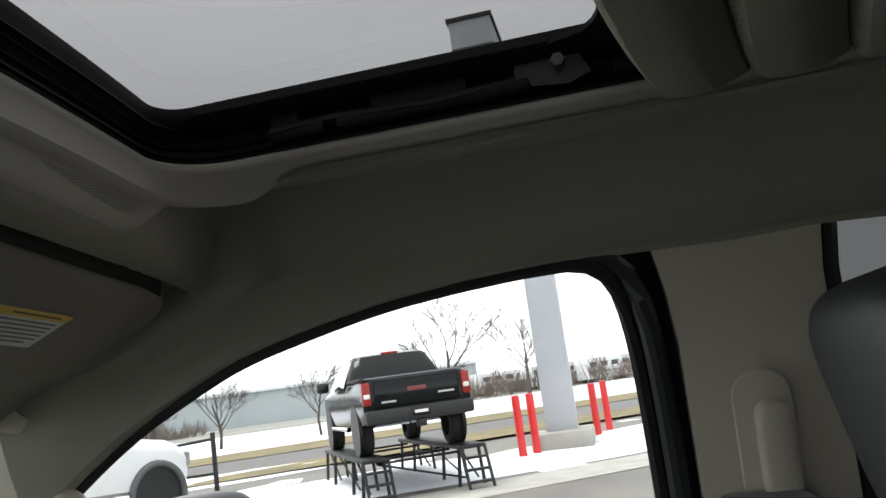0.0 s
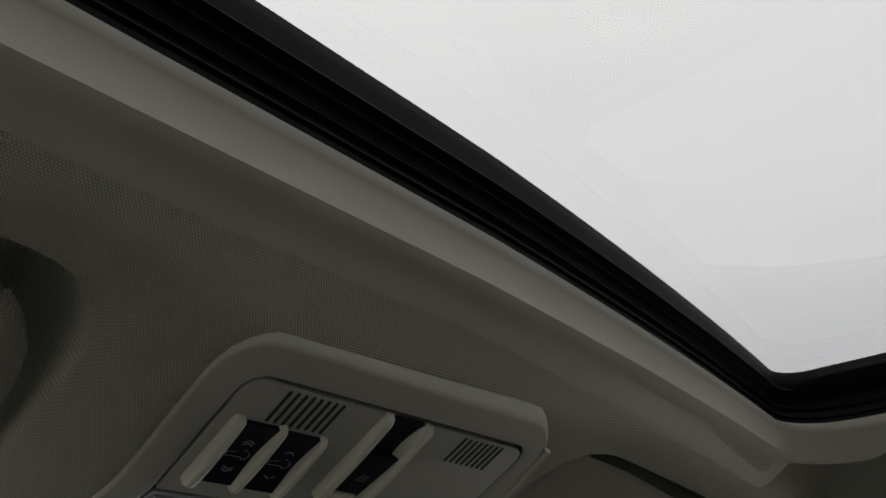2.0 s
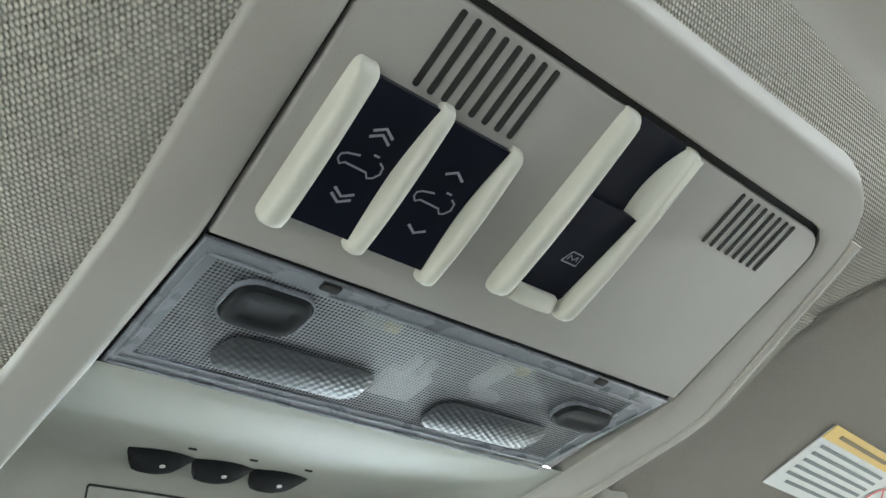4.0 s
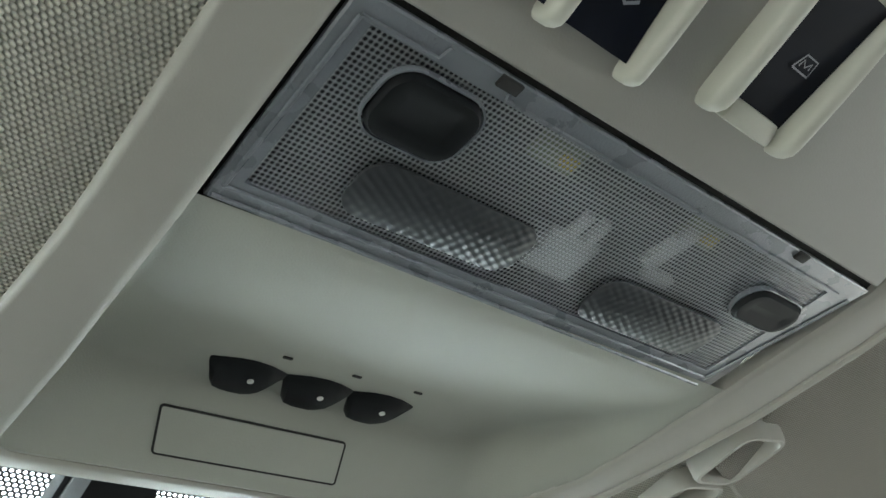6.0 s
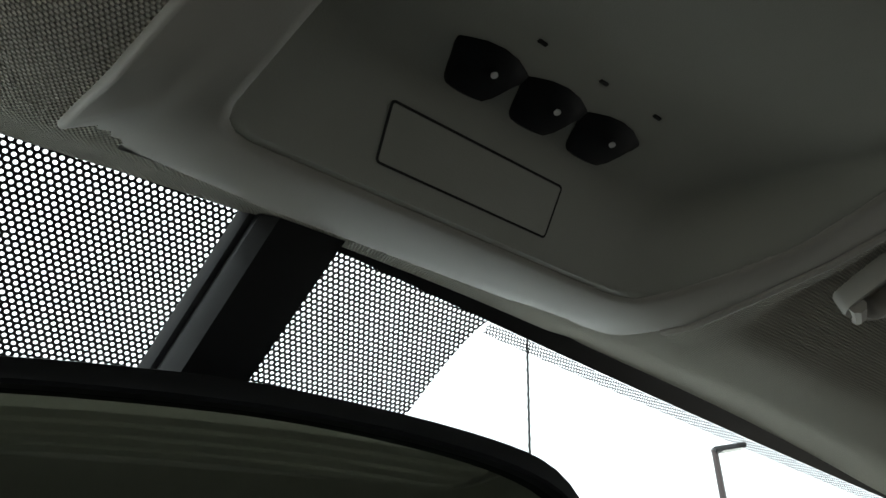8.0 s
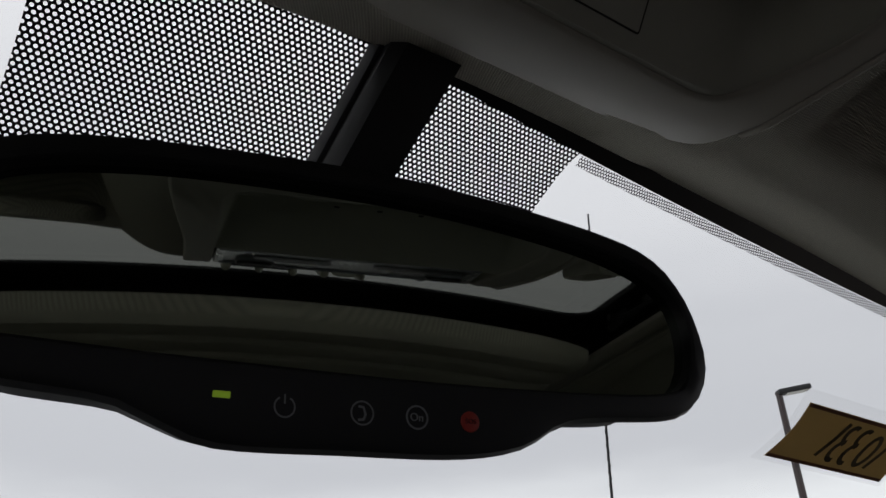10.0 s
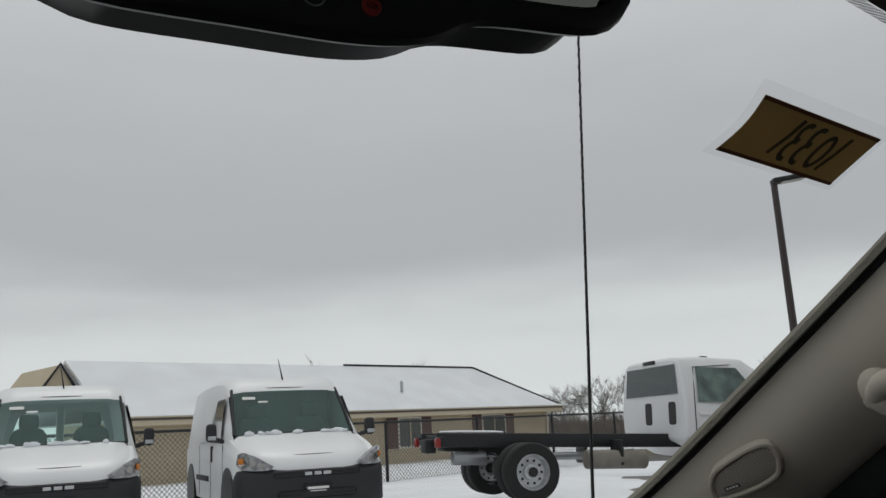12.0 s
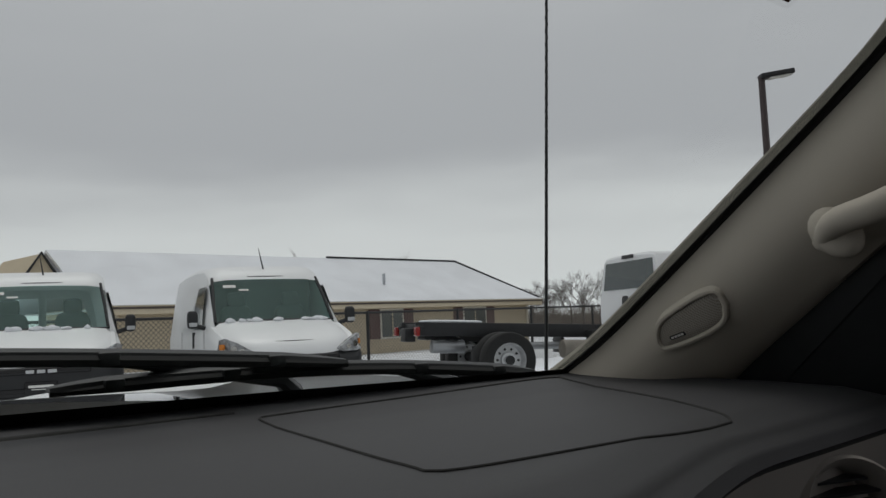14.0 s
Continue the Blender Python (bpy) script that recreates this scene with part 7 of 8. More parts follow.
def bbox(a0, a1, d0, d1, z0, z1, bm=None):
    bm = bm or bmesh.new()
    v = [bm.verts.new(bpt(a, d, z)) for a in (a0, a1) for d in (d0, d1) for z in (z0, z1)]
    for f in ((0, 1, 3, 2), (4, 6, 7, 5), (0, 4, 5, 1), (2, 3, 7, 6), (0, 2, 6, 4), (1, 5, 7, 3)):
        bm.faces.new([v[i] for i in f])
    return bm


part("wall", bbox(OV, L_, OV, D_, 0, HE), TAN, bd, "tan clad front wall")
for k in range(9):
    part("cladding_board", bbox(OV, L_, OV - 0.012, OV, 0.20 + k * 0.2, 0.212 + k * 0.2), TAN, bd)
rf = bmesh.new()
c = [rf.verts.new(bpt(*q)) for q in ((0, 0, HE), (L_ + 1, 0, HE), (L_ + 1, D_ / 2, HR), (2.24, D_ / 2, HR), (0, D_, HE), (L_ + 1, D_, HE))]
c2 = [rf.verts.new(v.co - Vector((0, 0, 0.10))) for v in c]
for f in ((0, 3, 2, 1), (0, 4, 3), (4, 5, 2, 3)):
    rf.faces.new([c[i] for i in f])
rf.faces.new([c2[0], c2[1], c2[5], c2[4]])
for i, j in ((0, 1), (4, 0), (1, 2), (2, 5), (5, 4)):
    rf.faces.new((c[i], c[j], c2[j], c2[i]))
part("roof", rf, SNOW, bd, "snow-covered hip roof", smooth=False)
part("fascia_board", bbox(0.0, L_ + 1, -0.03, 0.02, HE - 0.26, HE - 0.02), mat("fascia_tan", (0.58, 0.50, 0.37), 0.6, var=0.05), bd)
part("gutter", bbox(-0.02, L_ + 1, -0.07, -0.03, HE - 0.12, HE - 0.06), mat("gutter_brown", (0.07, 0.055, 0.045), 0.5, var=0.1), bd)
part("soffit", bbox(0.0, L_ + 1, 0.0, OV, HE - 0.28, HE - 0.24), TAN, bd)
part("ridge_cap", tube([bpt(2.24, D_ / 2, HR + 0.03), bpt(9.3, D_ / 2, HR + 0.03)], 0.04, 6), DARKSTEEL, bd, "dark bare ridge")
part("hip_cap", tube([bpt(2.24, D_ / 2, HR + 0.03), bpt(0.1, 0.05, HE + 0.03)], 0.045, 6), DARKSTEEL, bd, "dark bare hip line")
part("vent_pipe", cyl(0.055, 0.40, T(*bpt(8.1, 1.1, HE + (HR - HE) * 1.1 / 2.98 + 0.20)), 12), GREYP, bd)
# cross gable at the far end
ga, gz = 20.1, HR - 0.22
gb = bmesh.new()
g = [gb.verts.new(bpt(*q)) for q in ((ga - 0.46, 2.0, gz - 0.66), (ga + 0.46, 2.0, gz - 0.66), (ga, 2.0, gz), (ga - 0.46, 5, gz - 0.66), (ga + 0.46, 5, gz - 0.66), (ga, 5, gz))]
for f in ((0, 1, 2), (0, 2, 5, 3), (1, 4, 5, 2)):
    gb.faces.new([g[i] for i in f])
part("gable", gb, TAN, bd, "small tan gable", smooth=False)
part("gable_edge", tube([bpt(ga - 0.50, 1.95, gz - 0.72), bpt(ga, 1.95, gz + 0.03), bpt(ga + 0.50, 1.95, gz - 0.72)], 0.045, 6), DARKSTEEL, bd)
for a, w, shut, z0, z1 in ((3.9, 1.25, True, 0.85, 1.80), (8.4, 1.0, True, 0.85, 1.80), (15.5, 1.1, True, 0.12, 1.82)):
    wn_ = part("window", bbox(a - w / 2 - 0.07, a + w / 2 + 0.07, OV - 0.06, OV + 0.02, z0 - 0.07, z1 + 0.07), mat("window_trim", (0.60, 0.57, 0.50), 0.5, var=0.05), bd, "pale window frame")
    part("pane", bbox(a - w / 2, a + w / 2, OV - 0.075, OV - 0.05, z0, z1), CARGLASS, wn_)
    part("mullion", bbox(a - 0.02, a + 0.02, OV - 0.09, OV - 0.06, z0, z1), TAN, wn_)
    if shut:
        for s in (-1, 1):
            part("shutter", bbox(a + s * (w / 2 + 0.33) - 0.24, a + s * (w / 2 + 0.33) + 0.24, OV - 0.06, OV, z0 - 0.05, z1 + 0.05), MAROON, bd, "maroon shutter")
    else:
        part("shutter", bbox(a + w / 2 + 0.10, a + w / 2 + 0.80, OV - 0.06, OV, z0 - 0.05, z1 + 0.05), MAROON, bd, "maroon shutter")
part("down_pipe", tube([bpt(0.55, OV - 0.05, 0.0), bpt(0.55, OV - 0.05, HE - 0.2)], 0.05, 8), mat("pipe_cream", (0.6, 0.55, 0.45), 0.5, var=0.05), bd)

# ---------------------------------------------------------------- chain-link fence
fence = thing("chain_link_fence", "chain-link fence with dark posts in front of the building", "fence")
LINK = bpy.data.materials.new("chain_link")
LINK.use_nodes = True
nt = LINK.node_tree
bs = nt.nodes["Principled BSDF"]
bs.inputs["Base Color"].default_value = (0.16, 0.15, 0.13, 1)
bs.inputs["Metallic"].default_value, bs.inputs["Roughness"].default_value = 0.5, 0.5


def fpt(b, z, d=0.0):
    return tuple(Vector((17.5, 18.0, z)) + BHX * (b - 7) + BHY * d)


FPOST = [0.2 + 3.1 * k for k in range(-5, 6)]
for b in FPOST:
    part("post", tube([fpt(b, 0), fpt(b, 1.66)], 0.038, 8), DARKSTEEL, fence, "dark fence post")
part("top_rail", tube([fpt(FPOST[0], 1.62), fpt(FPOST[-1], 1.62)], 0.028, 8), DARKSTEEL, fence)
wire = bmesh.new()
bm_rows = []


def wires(bm, f, b0, b1, z1, pitch, r):
    n = int((b1 - b0 + z1) / pitch)
    for s in (1, -1):
        for k in range(n):
            st_ = b0 - (z1 if s > 0 else 0) + k * pitch
            p0, p1 = (st_, 0.03), (st_ + s * z1, z1)
            if s < 0:
                p0, p1 = (st_, 0.03), (st_ - z1, z1)
            (x0, z0_), (x1, z1_) = p0, p1
            t0, t1 = 0.0, 1.0
            lo_, hi_ = min(x0, x1), max(x0, x1)
            if hi_ < b0 or lo_ > b1:
                continue
            if x1 != x0:
                ta, tb = (b0 - x0) / (x1 - x0), (b1 - x0) / (x1 - x0)
                t0, t1 = max(0, min(ta, tb)), min(1, max(ta, tb))
            if t1 <= t0:
                continue
            a_, c_ = (x0 + (x1 - x0) * t0, z0_ + (z1_ - z0_) * t0), (x0 + (x1 - x0) * t1, z0_ + (z1_ - z0_) * t1)
            A_, C_ = Vector(f(*a_)), Vector(f(*c_))
            dv = (C_ - A_).normalized()
            n1 = dv.cross(Vector((0.34, 0.94, 0))).normalized() * r
            n2 = Vector((0.34, 0.94, 0)) * r
            ring0 = [bm.verts.new(A_ + o) for o in (n1, n2, -n1)]
            ring1 = [bm.verts.new(C_ + o) for o in (n1, n2, -n1)]
            for i in range(3):
                j = (i + 1) % 3
                bm.faces.new((ring0[i], ring0[j], ring1[j], ring1[i]))


wires(wire, fpt, FPOST[0], FPOST[-1], 1.60, 0.10, 0.0055)
me = bpy.data.meshes.new("mesh_wire")
wire.to_mesh(me)
wire.free()
me.materials.append(LINK)
wo = new("mesh_wire", me)
wo.parent = fence
tagged(wo, kind="stuff")

# ---------------------------------------------------------------- lamp posts


def lamp_post(x, y, h, turn, label):
    lp = thing("street_lamp", label, "street lamp", at=(x, y, 0))
    part("pole", tube([(0, 0, 0), (0, 0, h * 0.5), (0, 0, h)], [0.12, 0.105, 0.09], 8), mat("pole_bronze", (0.055, 0.04, 0.04), 0.5, var=0.15, vscale=2), lp, "dark bronze pole")
    hd = part("lamp_head", box(0.95, 0.36, 0.15, T(0.42, 0, h + 0.06) @ pose(0, 0, 0, 0, -8, 0), 0.04), DARKSTEEL, lp, "flat lamp head")
    part("lens", box(0.6, 0.28, 0.02, T(0.5, 0, h - 0.01) @ pose(0, 0, 0, 0, -8, 0)), INKW, hd)
    lp.rotation_euler = (0, 0, radians(turn))
    return lp


lamp_post(21.25, 12.75, 7.75, -38, "tall dark parking-lot lamp with a flat head")

# ---------------------------------------------------------------- bare trees and far woods


def bare_tree(x, y, h, seed, spread=0.85, label="bare winter tree with fine twigs", name="tree"):
    rnd = random.Random(seed)
    t = thing(name, label, "tree", "bare trees", at=(x, y, 0))
    trunk = tube([(0, 0, -0.1), (rnd.uniform(-.1, .1), rnd.uniform(-.1, .1), h * 0.22), (rnd.uniform(-.2, .2), rnd.uniform(-.2, .2), h * 0.5)], [h * 0.020, h * 0.015, h * 0.009], 8)
    part("trunk", trunk, BARK, t)
    bm = bmesh.new()

    def grow(p, d, ln, r, lev):
        q = p + d * ln * 0.5 + Vector((rnd.uniform(-1, 1), rnd.uniform(-1, 1), rnd.uniform(-0.3, 0.8))) * ln * 0.08
        e_ = q + (d + Vector((rnd.uniform(-1, 1), rnd.uniform(-1, 1), rnd.uniform(-0.2, 0.8))) * 0.18).normalized() * ln * 0.5
        tube([p, q, e_], [r, r * 0.75, r * 0.5], 5 if lev < 2 else 3, bm, False)
        if lev >= 4:
            return
        for k in range(rnd.randint(4, 5)):
            nd = (d + Vector((rnd.uniform(-1, 1), rnd.uniform(-1, 1), rnd.uniform(-0.35, 0.7))) * (0.75 if lev else 0.9)).normalized()
            s = q.lerp(e_, rnd.random()) if k else e_
            grow(s, nd, ln * rnd.uniform(0.55, 0.75), max(r * 0.5, h * 0.0016), lev + 1)

    for k in range(7):
        a = k * 0.9 + rnd.random()
        grow(Vector((0, 0, h * rnd.uniform(0.16, 0.42))), Vector((math.cos(a) * spread, math.sin(a) * spread, 1)).normalized(), h * rnd.uniform(0.22, 0.32), h * 0.0065, 1)
    part("crown", bm, BARK, t, "fine bare twigs", smooth=False)
    return t


def polar(az, dist):
    """Place seen from the cabin under an angle to the right of straight ahead."""
    return -0.15 + dist * math.sin(radians(az)), 0.3 + dist * math.cos(radians(az))


for az, dist, h, seed in ((42.8, 70, 5.2, 1), (44.5, 64, 4.4, 2), (46.8, 66, 6.2, 3), (48.6, 62, 4.8, 4), (50.4, 62, 6.8, 5), (54.0, 70, 7.5, 6), (57.5, 64, 7.2, 7), (59.2, 66, 6.4, 9)):
    x, y = polar(az, dist)
    bare_tree(x, y, h * 0.74, seed)
for az, dist, h, seed in ((79.0, 44, 7.0, 21), (63.5, 46, 4.8, 22), (59.0, 47, 4.4, 23), (70.0, 46, 4.4, 25), (36.0, 60, 6.5, 27), (84.0, 60, 7.0, 28), (29.0, 75, 8, 29), (44.2, 66, 4.9, 31), (47.6, 64, 5.0, 32), (41.6, 72, 4.1, 33), (45.6, 78, 4.6, 34)):
    x, y = polar(az, dist)
    bare_tree(x, y, h, seed)


def woods(name, az0, az1, dist, h, seed, label, step=0.45):
    """A far belt of bare brush: many thin upright twigs."""
    rnd = random.Random(seed)
    bm = bmesh.new()
    az = az0
    while az < az1:
        dd_ = dist + rnd.uniform(-6, 6)
        x, y = polar(az + rnd.uniform(-0.2, 0.2), dd_)
        hh = h * rnd.uniform(0.6, 1.0) * (0.75 + 0.25 * math.sin(az * 2.1 + seed) + 0.15 * math.sin(az * 7.3))
        ux, uy = math.cos(radians(az)), -math.sin(radians(az))
        for k in range(26):
            w = rnd.uniform(0.02, 0.05)
            tw = rnd.gauss(0, 0.9)
            b0 = rnd.uniform(-0.9, 0.9)
            z0, z1 = rnd.uniform(-0.2, hh * 0.35), hh * rnd.uniform(0.5, 1.0) * (1 - 0.12 * abs(tw))
            p = [(x + ux * (b0 - w), y + uy * (b0 - w), z0), (x + ux * (b0 + w), y + uy * (b0 + w), z0), (x + ux * (b0 + tw), y + uy * (b0 + tw), z1)]
            bm.faces.new([bm.verts.new(q) for q in p])
        az += step * 40 / dist
    ob = solo(name, bm, BRUSH, label, "woods", kind="stuff", smooth=False)
    return ob


woods("far_brush", 36, 54, 82, 3.3, 7, "far belt of bare brown trees behind the yard", 0.15)
woods("far_brush", 38, 62, 95, 3.6, 3, "far belt of bare brown brush")
woods("far_brush", 74, 104, 90, 5.5, 5, "far belt of bare brown trees beyond the road")
woods("far_brush", 10, 40, 110, 3.4, 6, "far belt of bare brown brush")

# ---------------------------------------------------------------- passenger side: sign pylon, posts, display truck
py = thing("sign_pylon", "tall grey sign pylon on a concrete foot", "sign", at=(18.7, 1.38, 0))
part("foot", box(1.5, 1.3, 0.42, T(0, 0, 0.20), 0.05), CONC, py, "pale concrete foot")
part("column", box(0.55, 0.68, 8.6, T(0, 0, 4.5), 0.02), GREYP, py, "grey sheet-metal column")
hd_ = part("cabinet", box(4.4, 1.0, 2.7, T(1.95, 0.70, 8.75), 0.02), GREYP, py, "grey sheet-metal head")
part("cap", box(4.5, 1.10, 0.10, T(1.95, 0.70, 10.13), 0.01), DARKSTEEL, hd_)
for k in range(3):
    part("panel_seam", box(0.02, 1.0, 0.02, T(-0.252, 0.70, 7.9 + k * 0.75)), DARKSTEEL, hd_)
lad = tube([(0.9, 0.14, 7.7), (0.9, 0.14, 10.0)], 0.02, 6)
for k in range(7):
    tube([(0.9, 0.14, 7.9 + k * 0.3), (1.4, 0.14, 7.9 + k * 0.3)], 0.014, 6, lad)
part("ladder", lad, DARKSTEEL, hd_)
for x, y in ((17.35, 2.15), (17.75, 1.90), (19.75, 0.68), (21.2, 0.45)):
    bo = thing("bollard", "red painted steel guard post", "bollard", "guard posts round the sign", at=(x, y, 0))
    part("post", cyl(0.085, 1.3, T(0, 0, 0.65), 16, None, None, 0.03), REDP, bo)

ROT = 27.0
pf = thing("display_ramp", "black steel display ramp with ladder steps", "ramp")
# local: x forward along the ramp, y left; tracks for the wheels
for s in (-1, 1):
    part("track", box(5.4, 0.46, 0.07, T(2.4, s * 0.87, 0.71), 0.01), DARKSTEEL, pf)
    for x in (0.0, 1.1, 3.6, 4.9):
        for q in (-0.18, 0.18):
            part("leg", tube([(x, s * 0.87 + q, 0.69), (x + 0.06, s * 0.87 + q * 1.3, 0.0)], 0.032, 6), DARKSTEEL, pf)
    for x0, x1 in ((0.0, 1.1), (1.1, 3.6), (3.6, 4.9)):
        part("brace", tube([(x0, s * 0.98, 0.15), (x1, s * 0.98, 0.66)], 0.02, 6), DARKSTEEL, pf)
    for q in (-0.22, 0.22):
        part("ladder_rail", tube([(-0.25, s * 0.87 + q, 0.72), (-0.55, s * 0.87 + q, 0.0)], 0.03, 6), DARKSTEEL, pf)
    for k in range(3):
        part("step", box(0.16, 0.44, 0.04, T(-0.34 - 0.08 * k, s * 0.87, 0.52 - 0.20 * k), 0.005), DARKSTEEL, pf)
for x in (0.15, 1.1, 3.6, 4.8):
    part("cross_brace", tube([(x, -0.8, 0.62), (x, 0.8, 0.62)], 0.025, 6), DARKSTEEL, pf)
part("cross_brace", tube([(0.1, -0.8, 0.15), (0.1, 0.8, 0.62)], 0.02, 6), DARKSTEEL, pf)
pf.matrix_basis = pose(13.53, 3.31, 0, 0, 0, ROT) @ Matrix.Scale(0.93, 4)

pk = thing("black_pickup", "black crew-cab pickup parked on the display ramp", "pickup")
# local: y towards the rear in body_loft runs along the length from the nose; here the tail is at y = 0
pst = [(0.0, 0.62, 1.18, 1.30, 0.90, 0.86), (0.03, 0.55, 1.20, 1.34, 0.97, 0.93), (0.3, 0.50, 1.22, 1.36, 0.985, 0.95), (1.70, 0.50, 1.22, 1.36, 0.985, 0.95), (1.76, 0.50, 1.22, 1.55, 0.985, 0.84), (1.98, 0.48, 1.22, 1.84, 0.985, 0.74), (2.3, 0.48, 1.22, 1.885, 0.985, 0.73), (3.3, 0.48, 1.22, 1.87, 0.985, 0.73), (3.7, 0.48, 1.22, 1.74, 0.985, 0.70), (4.25, 0.48, 1.20, 1.36, 0.985, 0.84), (5.3, 0.50, 1.16, 1.28, 0.97, 0.84), (5.7, 0.55, 1.05, 1.20, 0.90, 0.75), (5.8, 0.65, 0.95, 1.05, 0.8, 0.6)]
part("body", body_loft(pst), BLACKCAR, pk, "black painted body")
part("tailgate_panel", box(1.52, 0.03, 0.46, T(0, -0.012, 1.06), 0.03), BLACKCAR, pk)
part("tailgate_mark", box(0.34, 0.01, 0.08, T(0, -0.03, 1.10), 0.01), mat("mark_red", (0.20, 0.05, 0.05), 0.4, var=0.0), pk, "plain red bar in place of a maker's mark")
part("tailgate_trim", box(0.30, 0.008, 0.035, T(0.52, -0.03, 0.98), 0.004), RIM, pk)
part("tailgate_trim", box(0.26, 0.008, 0.035, T(-0.52, -0.03, 0.92), 0.004), RIM, pk)
part("rear_bumper", box(1.94, 0.22, 0.24, T(0, -0.06, 0.68), 0.05), BUMPER, pk)
pl = part("plate", box(0.32, 0.02, 0.16, T(0, -0.175, 0.70), 0.01), BLACKG, pk)
part("plate_bars", box(0.24, 0.005, 0.05, T(0, -0.188, 0.70)), INKW, pl, "pale bars of unreadable writing")
part("hitch", box(0.16, 0.20, 0.12, T(0, -0.08, 0.50), 0.02), DARKSTEEL, pk)
for s in (-1, 1):
    tl = part("tail_lamp", box(0.15, 0.10, 0.40, T(s * 0.90, 0.01, 1.09), 0.03), REDL, pk, "red tail lamp")
    part("reverse_lens", box(0.12, 0.104, 0.09, T(s * 0.90, 0.006, 1.05), 0.02), INKW, tl)
    part("side_window", sheet(lambda u, v: (s * (0.99 - 0.235 * v ** 1.1), 1.96 + 0.10 * v + (2.15 - 0.75 * v) * u, 1.27 + 0.50 * v), lin(0, 1, 8), lin(0, 1, 6)), CARGLASS, pk)
    part("side_step", tube([(s * 0.98, 1.9, 0.48), (s * 0.98, 4.1, 0.48)], 0.05, 8), CHROME, pk)
    part("side_mirror", cushion(0.26, 0.14, 0.22, T(s * 1.16, 3.85, 1.36), 0.5, 8), BLACKG, pk)
    for y in (1.05, 4.75):
        wheel(pk, s * 0.85, y, 0.40, 0.27, s)
        part("arch_gap", cyl(0.47, 0.06, T(s * 0.965, y, 0.45) @ pose(0, 0, 0, 0, 90, 0), 28), BLACKP, pk)
    part("bed_rail", box(0.07, 1.65, 0.03, T(s * 0.93, 0.88, 1.365), 0.01), BUMPER, pk)
part("rear_window", sheet(lambda u, v: (u * (0.80 - 0.10 * v), 1.772 + 0.20 * v - 0.012, 1.42 + 0.38 * v), lin(-1, 1, 9), lin(0, 1, 5)), CARGLASS, pk, "dark rear window")
part("brake_lamp", box(0.34, 0.04, 0.05, T(0, 2.0, 1.865), 0.01), REDL, pk)
part("bed_cover", box(1.80, 1.66, 0.03, T(0, 0.90, 1.352), 0.01), mat("bed_cover_grey", (0.20, 0.21, 0.22), 0.5, var=0.1), pk, "grey bed cover with thin snow")
pk.matrix_basis = pose(13.53, 3.31, 0.692, 0, 0, ROT - 90) @ Matrix.Scale(0.93, 4) @ T(0, -0.25, 0)

# far white coaches and long shed beyond the road
for k, (az, dist, ln) in enumerate(((82.0, 98, 6.5), (85.5, 96, 7.0), (89.0, 92, 6.0), (79.3, 105, 6.0))):
    x, y = polar(az, dist)
    rv = thing("motor_coach", "white coach parked beyond the road", "coach", "far parked coaches", at=(x, y, 0))
    part("body", box(2.4, ln, 2.2, T(0, 0, 1.55), 0.12), WHITEP, rv)
    for j in range(4):
        part("window", box(2.44, ln * 0.14, 0.5, T(0, -ln * 0.33 + j * ln * 0.22, 1.95), 0.03), CARGLASS, rv)
    part("stripe", box(2.43, ln * 0.9, 0.14, T(0, 0, 1.2), 0.01), mat("coach_stripe", (0.20, 0.22, 0.25), 0.5, var=0.0), rv)
    for j in (-0.32, 0.32):
        part("tyre", cyl(0.42, 2.3, T(0, ln * j, 0.42) @ pose(0, 0, 0, 0, 90, 0), 18), TYRE, rv)
    rv.rotation_euler = (0, 0, radians(32))
x, y = polar(66, 130)
sh = thing("long_shed", "long low grey shed in the distance", "shed", at=(x, y, 0))
part("wall", box(62, 20, 4.6, T(0, 0, 2.3)), mat("shed_grey", (0.42, 0.46, 0.48), 0.7, var=0.08, vscale=0.1), sh)
part("roof", box(63, 21, 0.5, T(0, 0, 4.8), 0.1), SNOW, sh)
sh.rotation_euler = (0, 0, radians(-66))
# field gate
gt = thing("field_gate", "dark steel pipe gate with a post", "gate", at=(18.6, 9.6, 0))
part("post", tube([(0, 0, 0), (0, 0, 1.35)], 0.06, 8), DARKSTEEL, gt)
part("rail", tube([(0, 0, 1.2), (-1.2, 3.2, 1.0)], 0.035, 8), DARKSTEEL, gt)
part("rail", tube([(0, 0, 0.4), (-1.2, 3.2, 0.4)], 0.03, 8), DARKSTEEL, gt)

# ---------------------------------------------------------------- own car outside the glass: bonnet, wipers, antenna, mirror
own = thing("own_bonnet", "white bonnet of the car with melting snow", "bonnet", kind="structure")
for s in (-1, 1):
    part("wing_side", sheet(lambda u, v: (s * (0.865 + 0.10 * math.sin(2.6 * v)), 1.0 + 1.45 * u, 1.17 - 0.10 * u - 0.72 * v), lin(0, 1, 12), lin(0, 1, 8)), WHITEP, own, "white wing side")
part("nose", sheet(lambda u, v: (0.88 * u, 2.50 + 0.10 * math.sin(3.1 * v) - 0.08 * u * u, 1.215 - 0.05 * u * u - 0.80 * v), lin(-1, 1, 16), lin(0, 1, 8)), WHITEP, own, "white car nose")
part("panel", sheet(lambda u, v: (u, 1.36 + 1.15 * v, 1.292 - 0.07 * v - 0.05 * (u / 0.8) ** 2 + 0.018 * step01(0.30, 0.42, abs(u)) * (1 - step01(0.62, 0.80, abs(u)))), lin(-0.85, 0.85, 40), lin(0, 1, 16)), WHITEP, own)
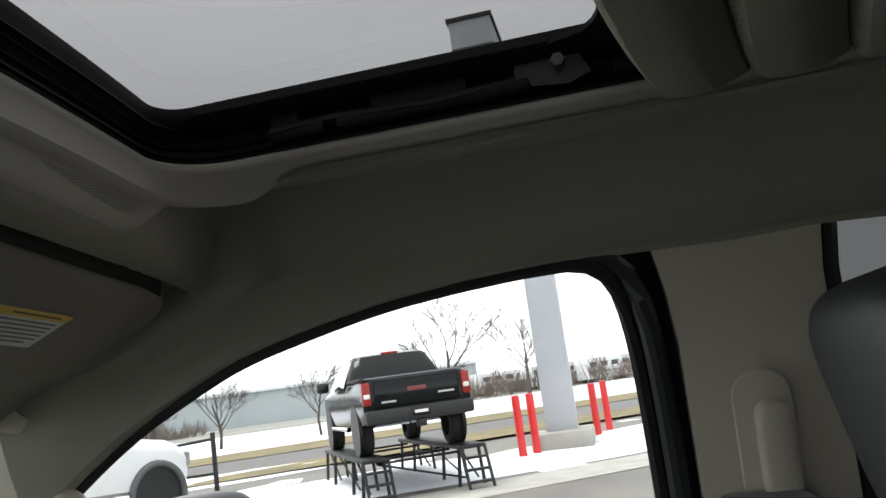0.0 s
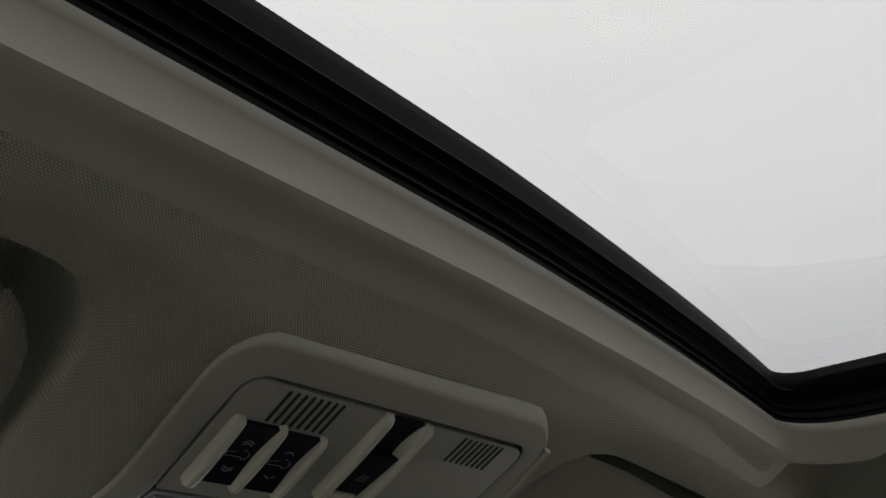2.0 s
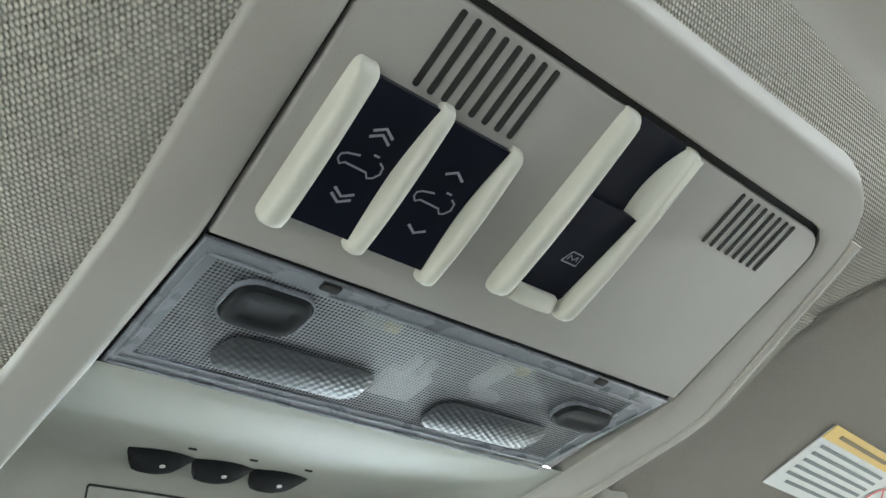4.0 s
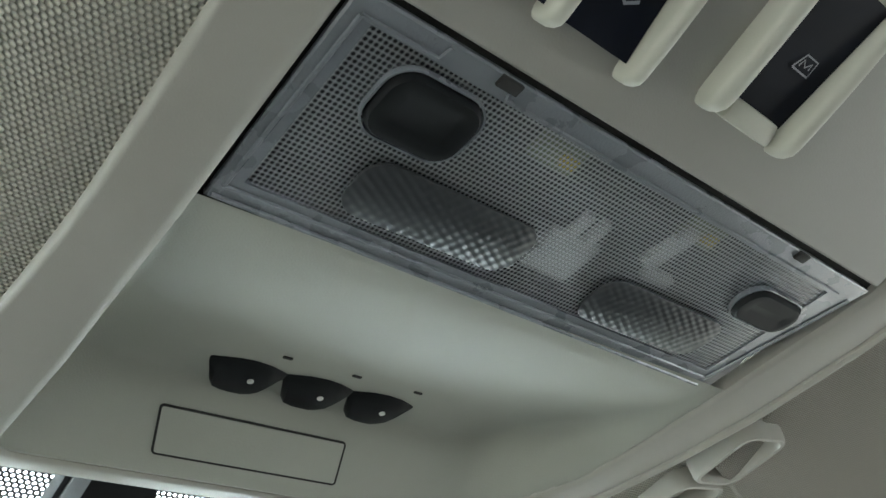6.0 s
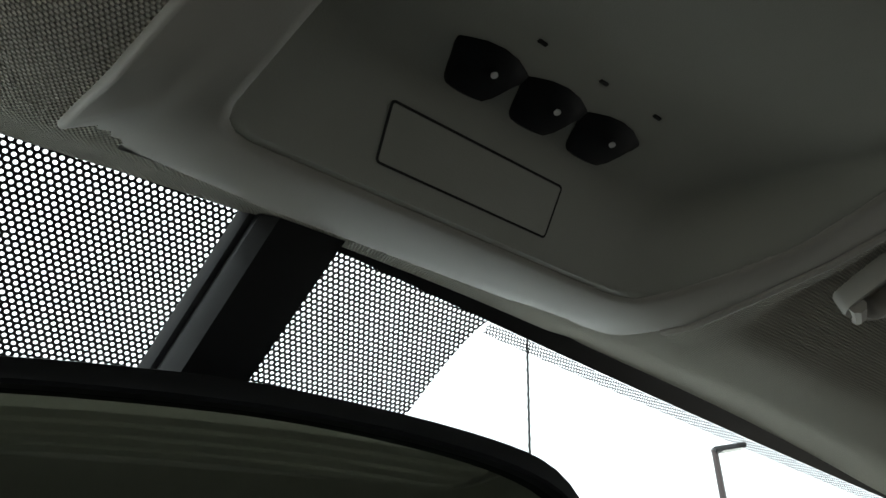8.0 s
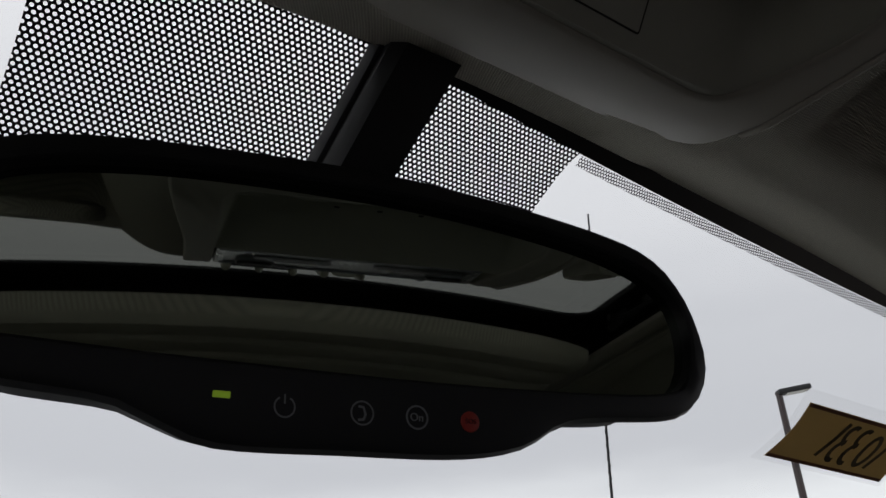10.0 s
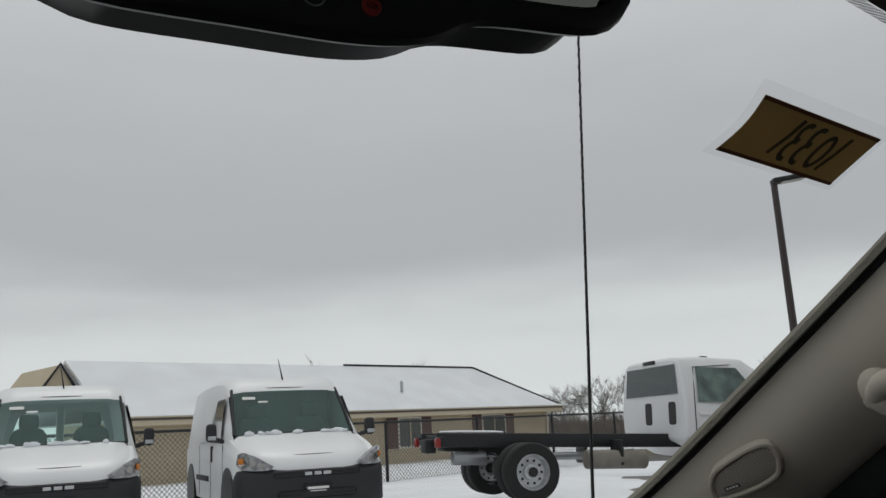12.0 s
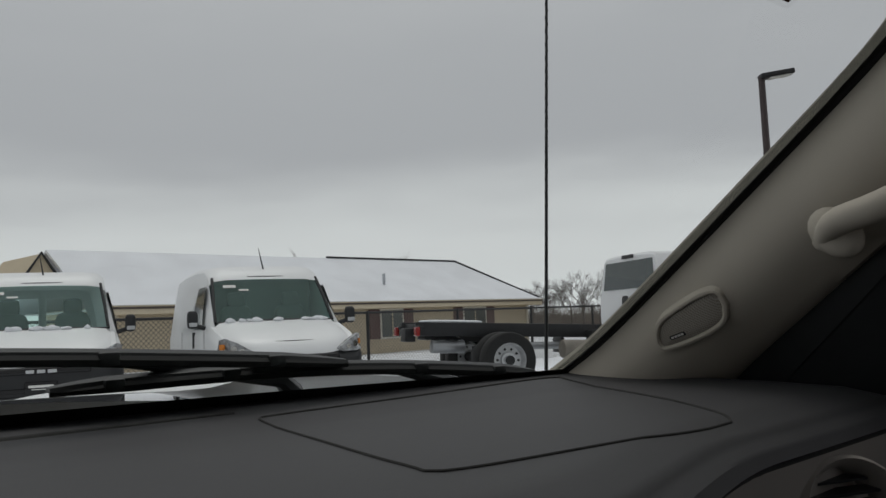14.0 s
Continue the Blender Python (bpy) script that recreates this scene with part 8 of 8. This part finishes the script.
part("cowl", sheet(lambda u, v: (u, y_ws(u, 1.268) + 0.0 + 0.16 * v, 1.270 - 0.02 * v - 0.01 * math.sin(9 * v)), lin(-0.78, 0.78, 40), lin(0, 1, 8)), BUMPER, own, "black plastic cowl")


def wiper(x0, x1, z0, z1, bow, arm_from, name="wiper"):
    w = thing(name, "black windscreen wiper resting at the glass's foot", "wiper")

    def gp(x, z, off=0.02):
        return (x, y_ws(x, z, off), z)

    def line(t, dz=0.0, off=0.024):
        return gp(x0 + (x1 - x0) * t, z0 + (z1 - z0) * t + bow * math.sin(math.pi * t) + dz, off)
    ts = lin(0, 1, 24)
    part("blade", tube([line(t, -0.004) for t in ts], [0.0030 + 0.0025 * min(1.0, 8 * t, 8 * (1 - t)) for t in ts], 6), RUBBER, w, "thin rubber blade")
    # flat spoiler over the blade, with a raised back edge
    rows = []
    for t in ts:
        c = Vector(line(t, 0.0, 0.032))
        k = min(1.0, 10 * t + 0.35, 10 * (1 - t) + 0.35)
        rows.append([tuple(c + Vector((0, dy, dz * k))) for dy, dz in ((-0.006, -0.006), (-0.003, 0.004), (0.004, 0.0075), (0.008, 0.0070), (0.012, -0.002), (0.010, -0.007))])
    part("spoiler", rows_loft(rows, True, True, True), BLACKP, w, "black plastic blade carrier")
    a0 = Vector(line(arm_from, 0.006, 0.040))
    part("arm", tube([a0, Vector(line(min(1.0, arm_from + 0.28), -0.004, 0.052)), Vector(line(min(1.0, arm_from + 0.5), -0.022, 0.075)), Vector(line(min(1.0, arm_from + 0.62), -0.040, 0.10))], [0.006, 0.007, 0.010, 0.013], 8), BLACKP, w, "black wiper arm")
    part("arm_joint", box(0.070, 0.016, 0.016, T(*line(arm_from, 0.004, 0.038)) @ pose(0, 0, 0, 0, math.degrees(math.atan2(z0 - z1, x1 - x0)), 0), 0.004), BLACKP, w)
    for t in (0.10, 0.30, 0.70, 0.90):
        part("clip", box(0.020, 0.018, 0.013, T(*line(t, -0.002, 0.030)), 0.003), BLACKP, w)


wiper(-0.45, 0.394, 1.350, 1.318, 0.012, 0.45)
wiper(0.10, 0.662, 1.309, 1.289, 0.0125, 0.40)
part("wing", sheet(lambda u, v: (0.80 + 0.20 * u, 0.98 + 1.5 * v, 1.125 - 0.10 * u ** 3 - 0.05 * v), lin(0, 1, 12), lin(0, 1, 16)), WHITEP, own, "white front wing")
ant = thing("radio_antenna", "thin black mast antenna on the wing", "antenna", at=(0.88, 1.334, 1.11))


def mast_at(t):
    return Vector((0.0, -0.083 * t, 1.12 * t))


part("mast", tube([mast_at(t) for t in lin(0, 1, 8)], [0.0034 - 0.0016 * t for t in lin(0, 1, 8)], 6), BLACKP, ant)
part("wound_wire", tube([mast_at(k / 400) + Vector((0.0022 * math.cos(k * 0.8), 0.0022 * math.sin(k * 0.8), 0)) for k in range(8, 392)], 0.0009, 4), BLACKP, ant)
part("base", cyl(0.018, 0.05, T(0, 0, 0), 14, 0.010), BLACKP, ant)
wm = thing("wing_mirror", "black wing mirror on the passenger door", "mirror", at=(1.03, 0.54, 1.425))
WM_R = pose(0, 0, 0, 0, 0, -20)
part("shell", cushion(0.29, 0.12, 0.225, WM_R @ T(0, 0.025, 0), 0.40, 14), mat("mirror_shell", (0.016, 0.017, 0.018), 0.35, var=0.1), wm, "black moulded shell")
part("glass", plate(rrect(0.255, 0.190, 0.045, 6), 0.004, WM_R @ frame_at((0, -0.0345, 0.0), (1, 0, 0), (0, 0, 1)), 0.001), CHROME, wm, "mirror glass that shows snow and sky")
part("arm", tube([(-0.08, 0.05, -0.07), (-0.22, 0.12, -0.16)], 0.035, 8), BLACKP, wm)
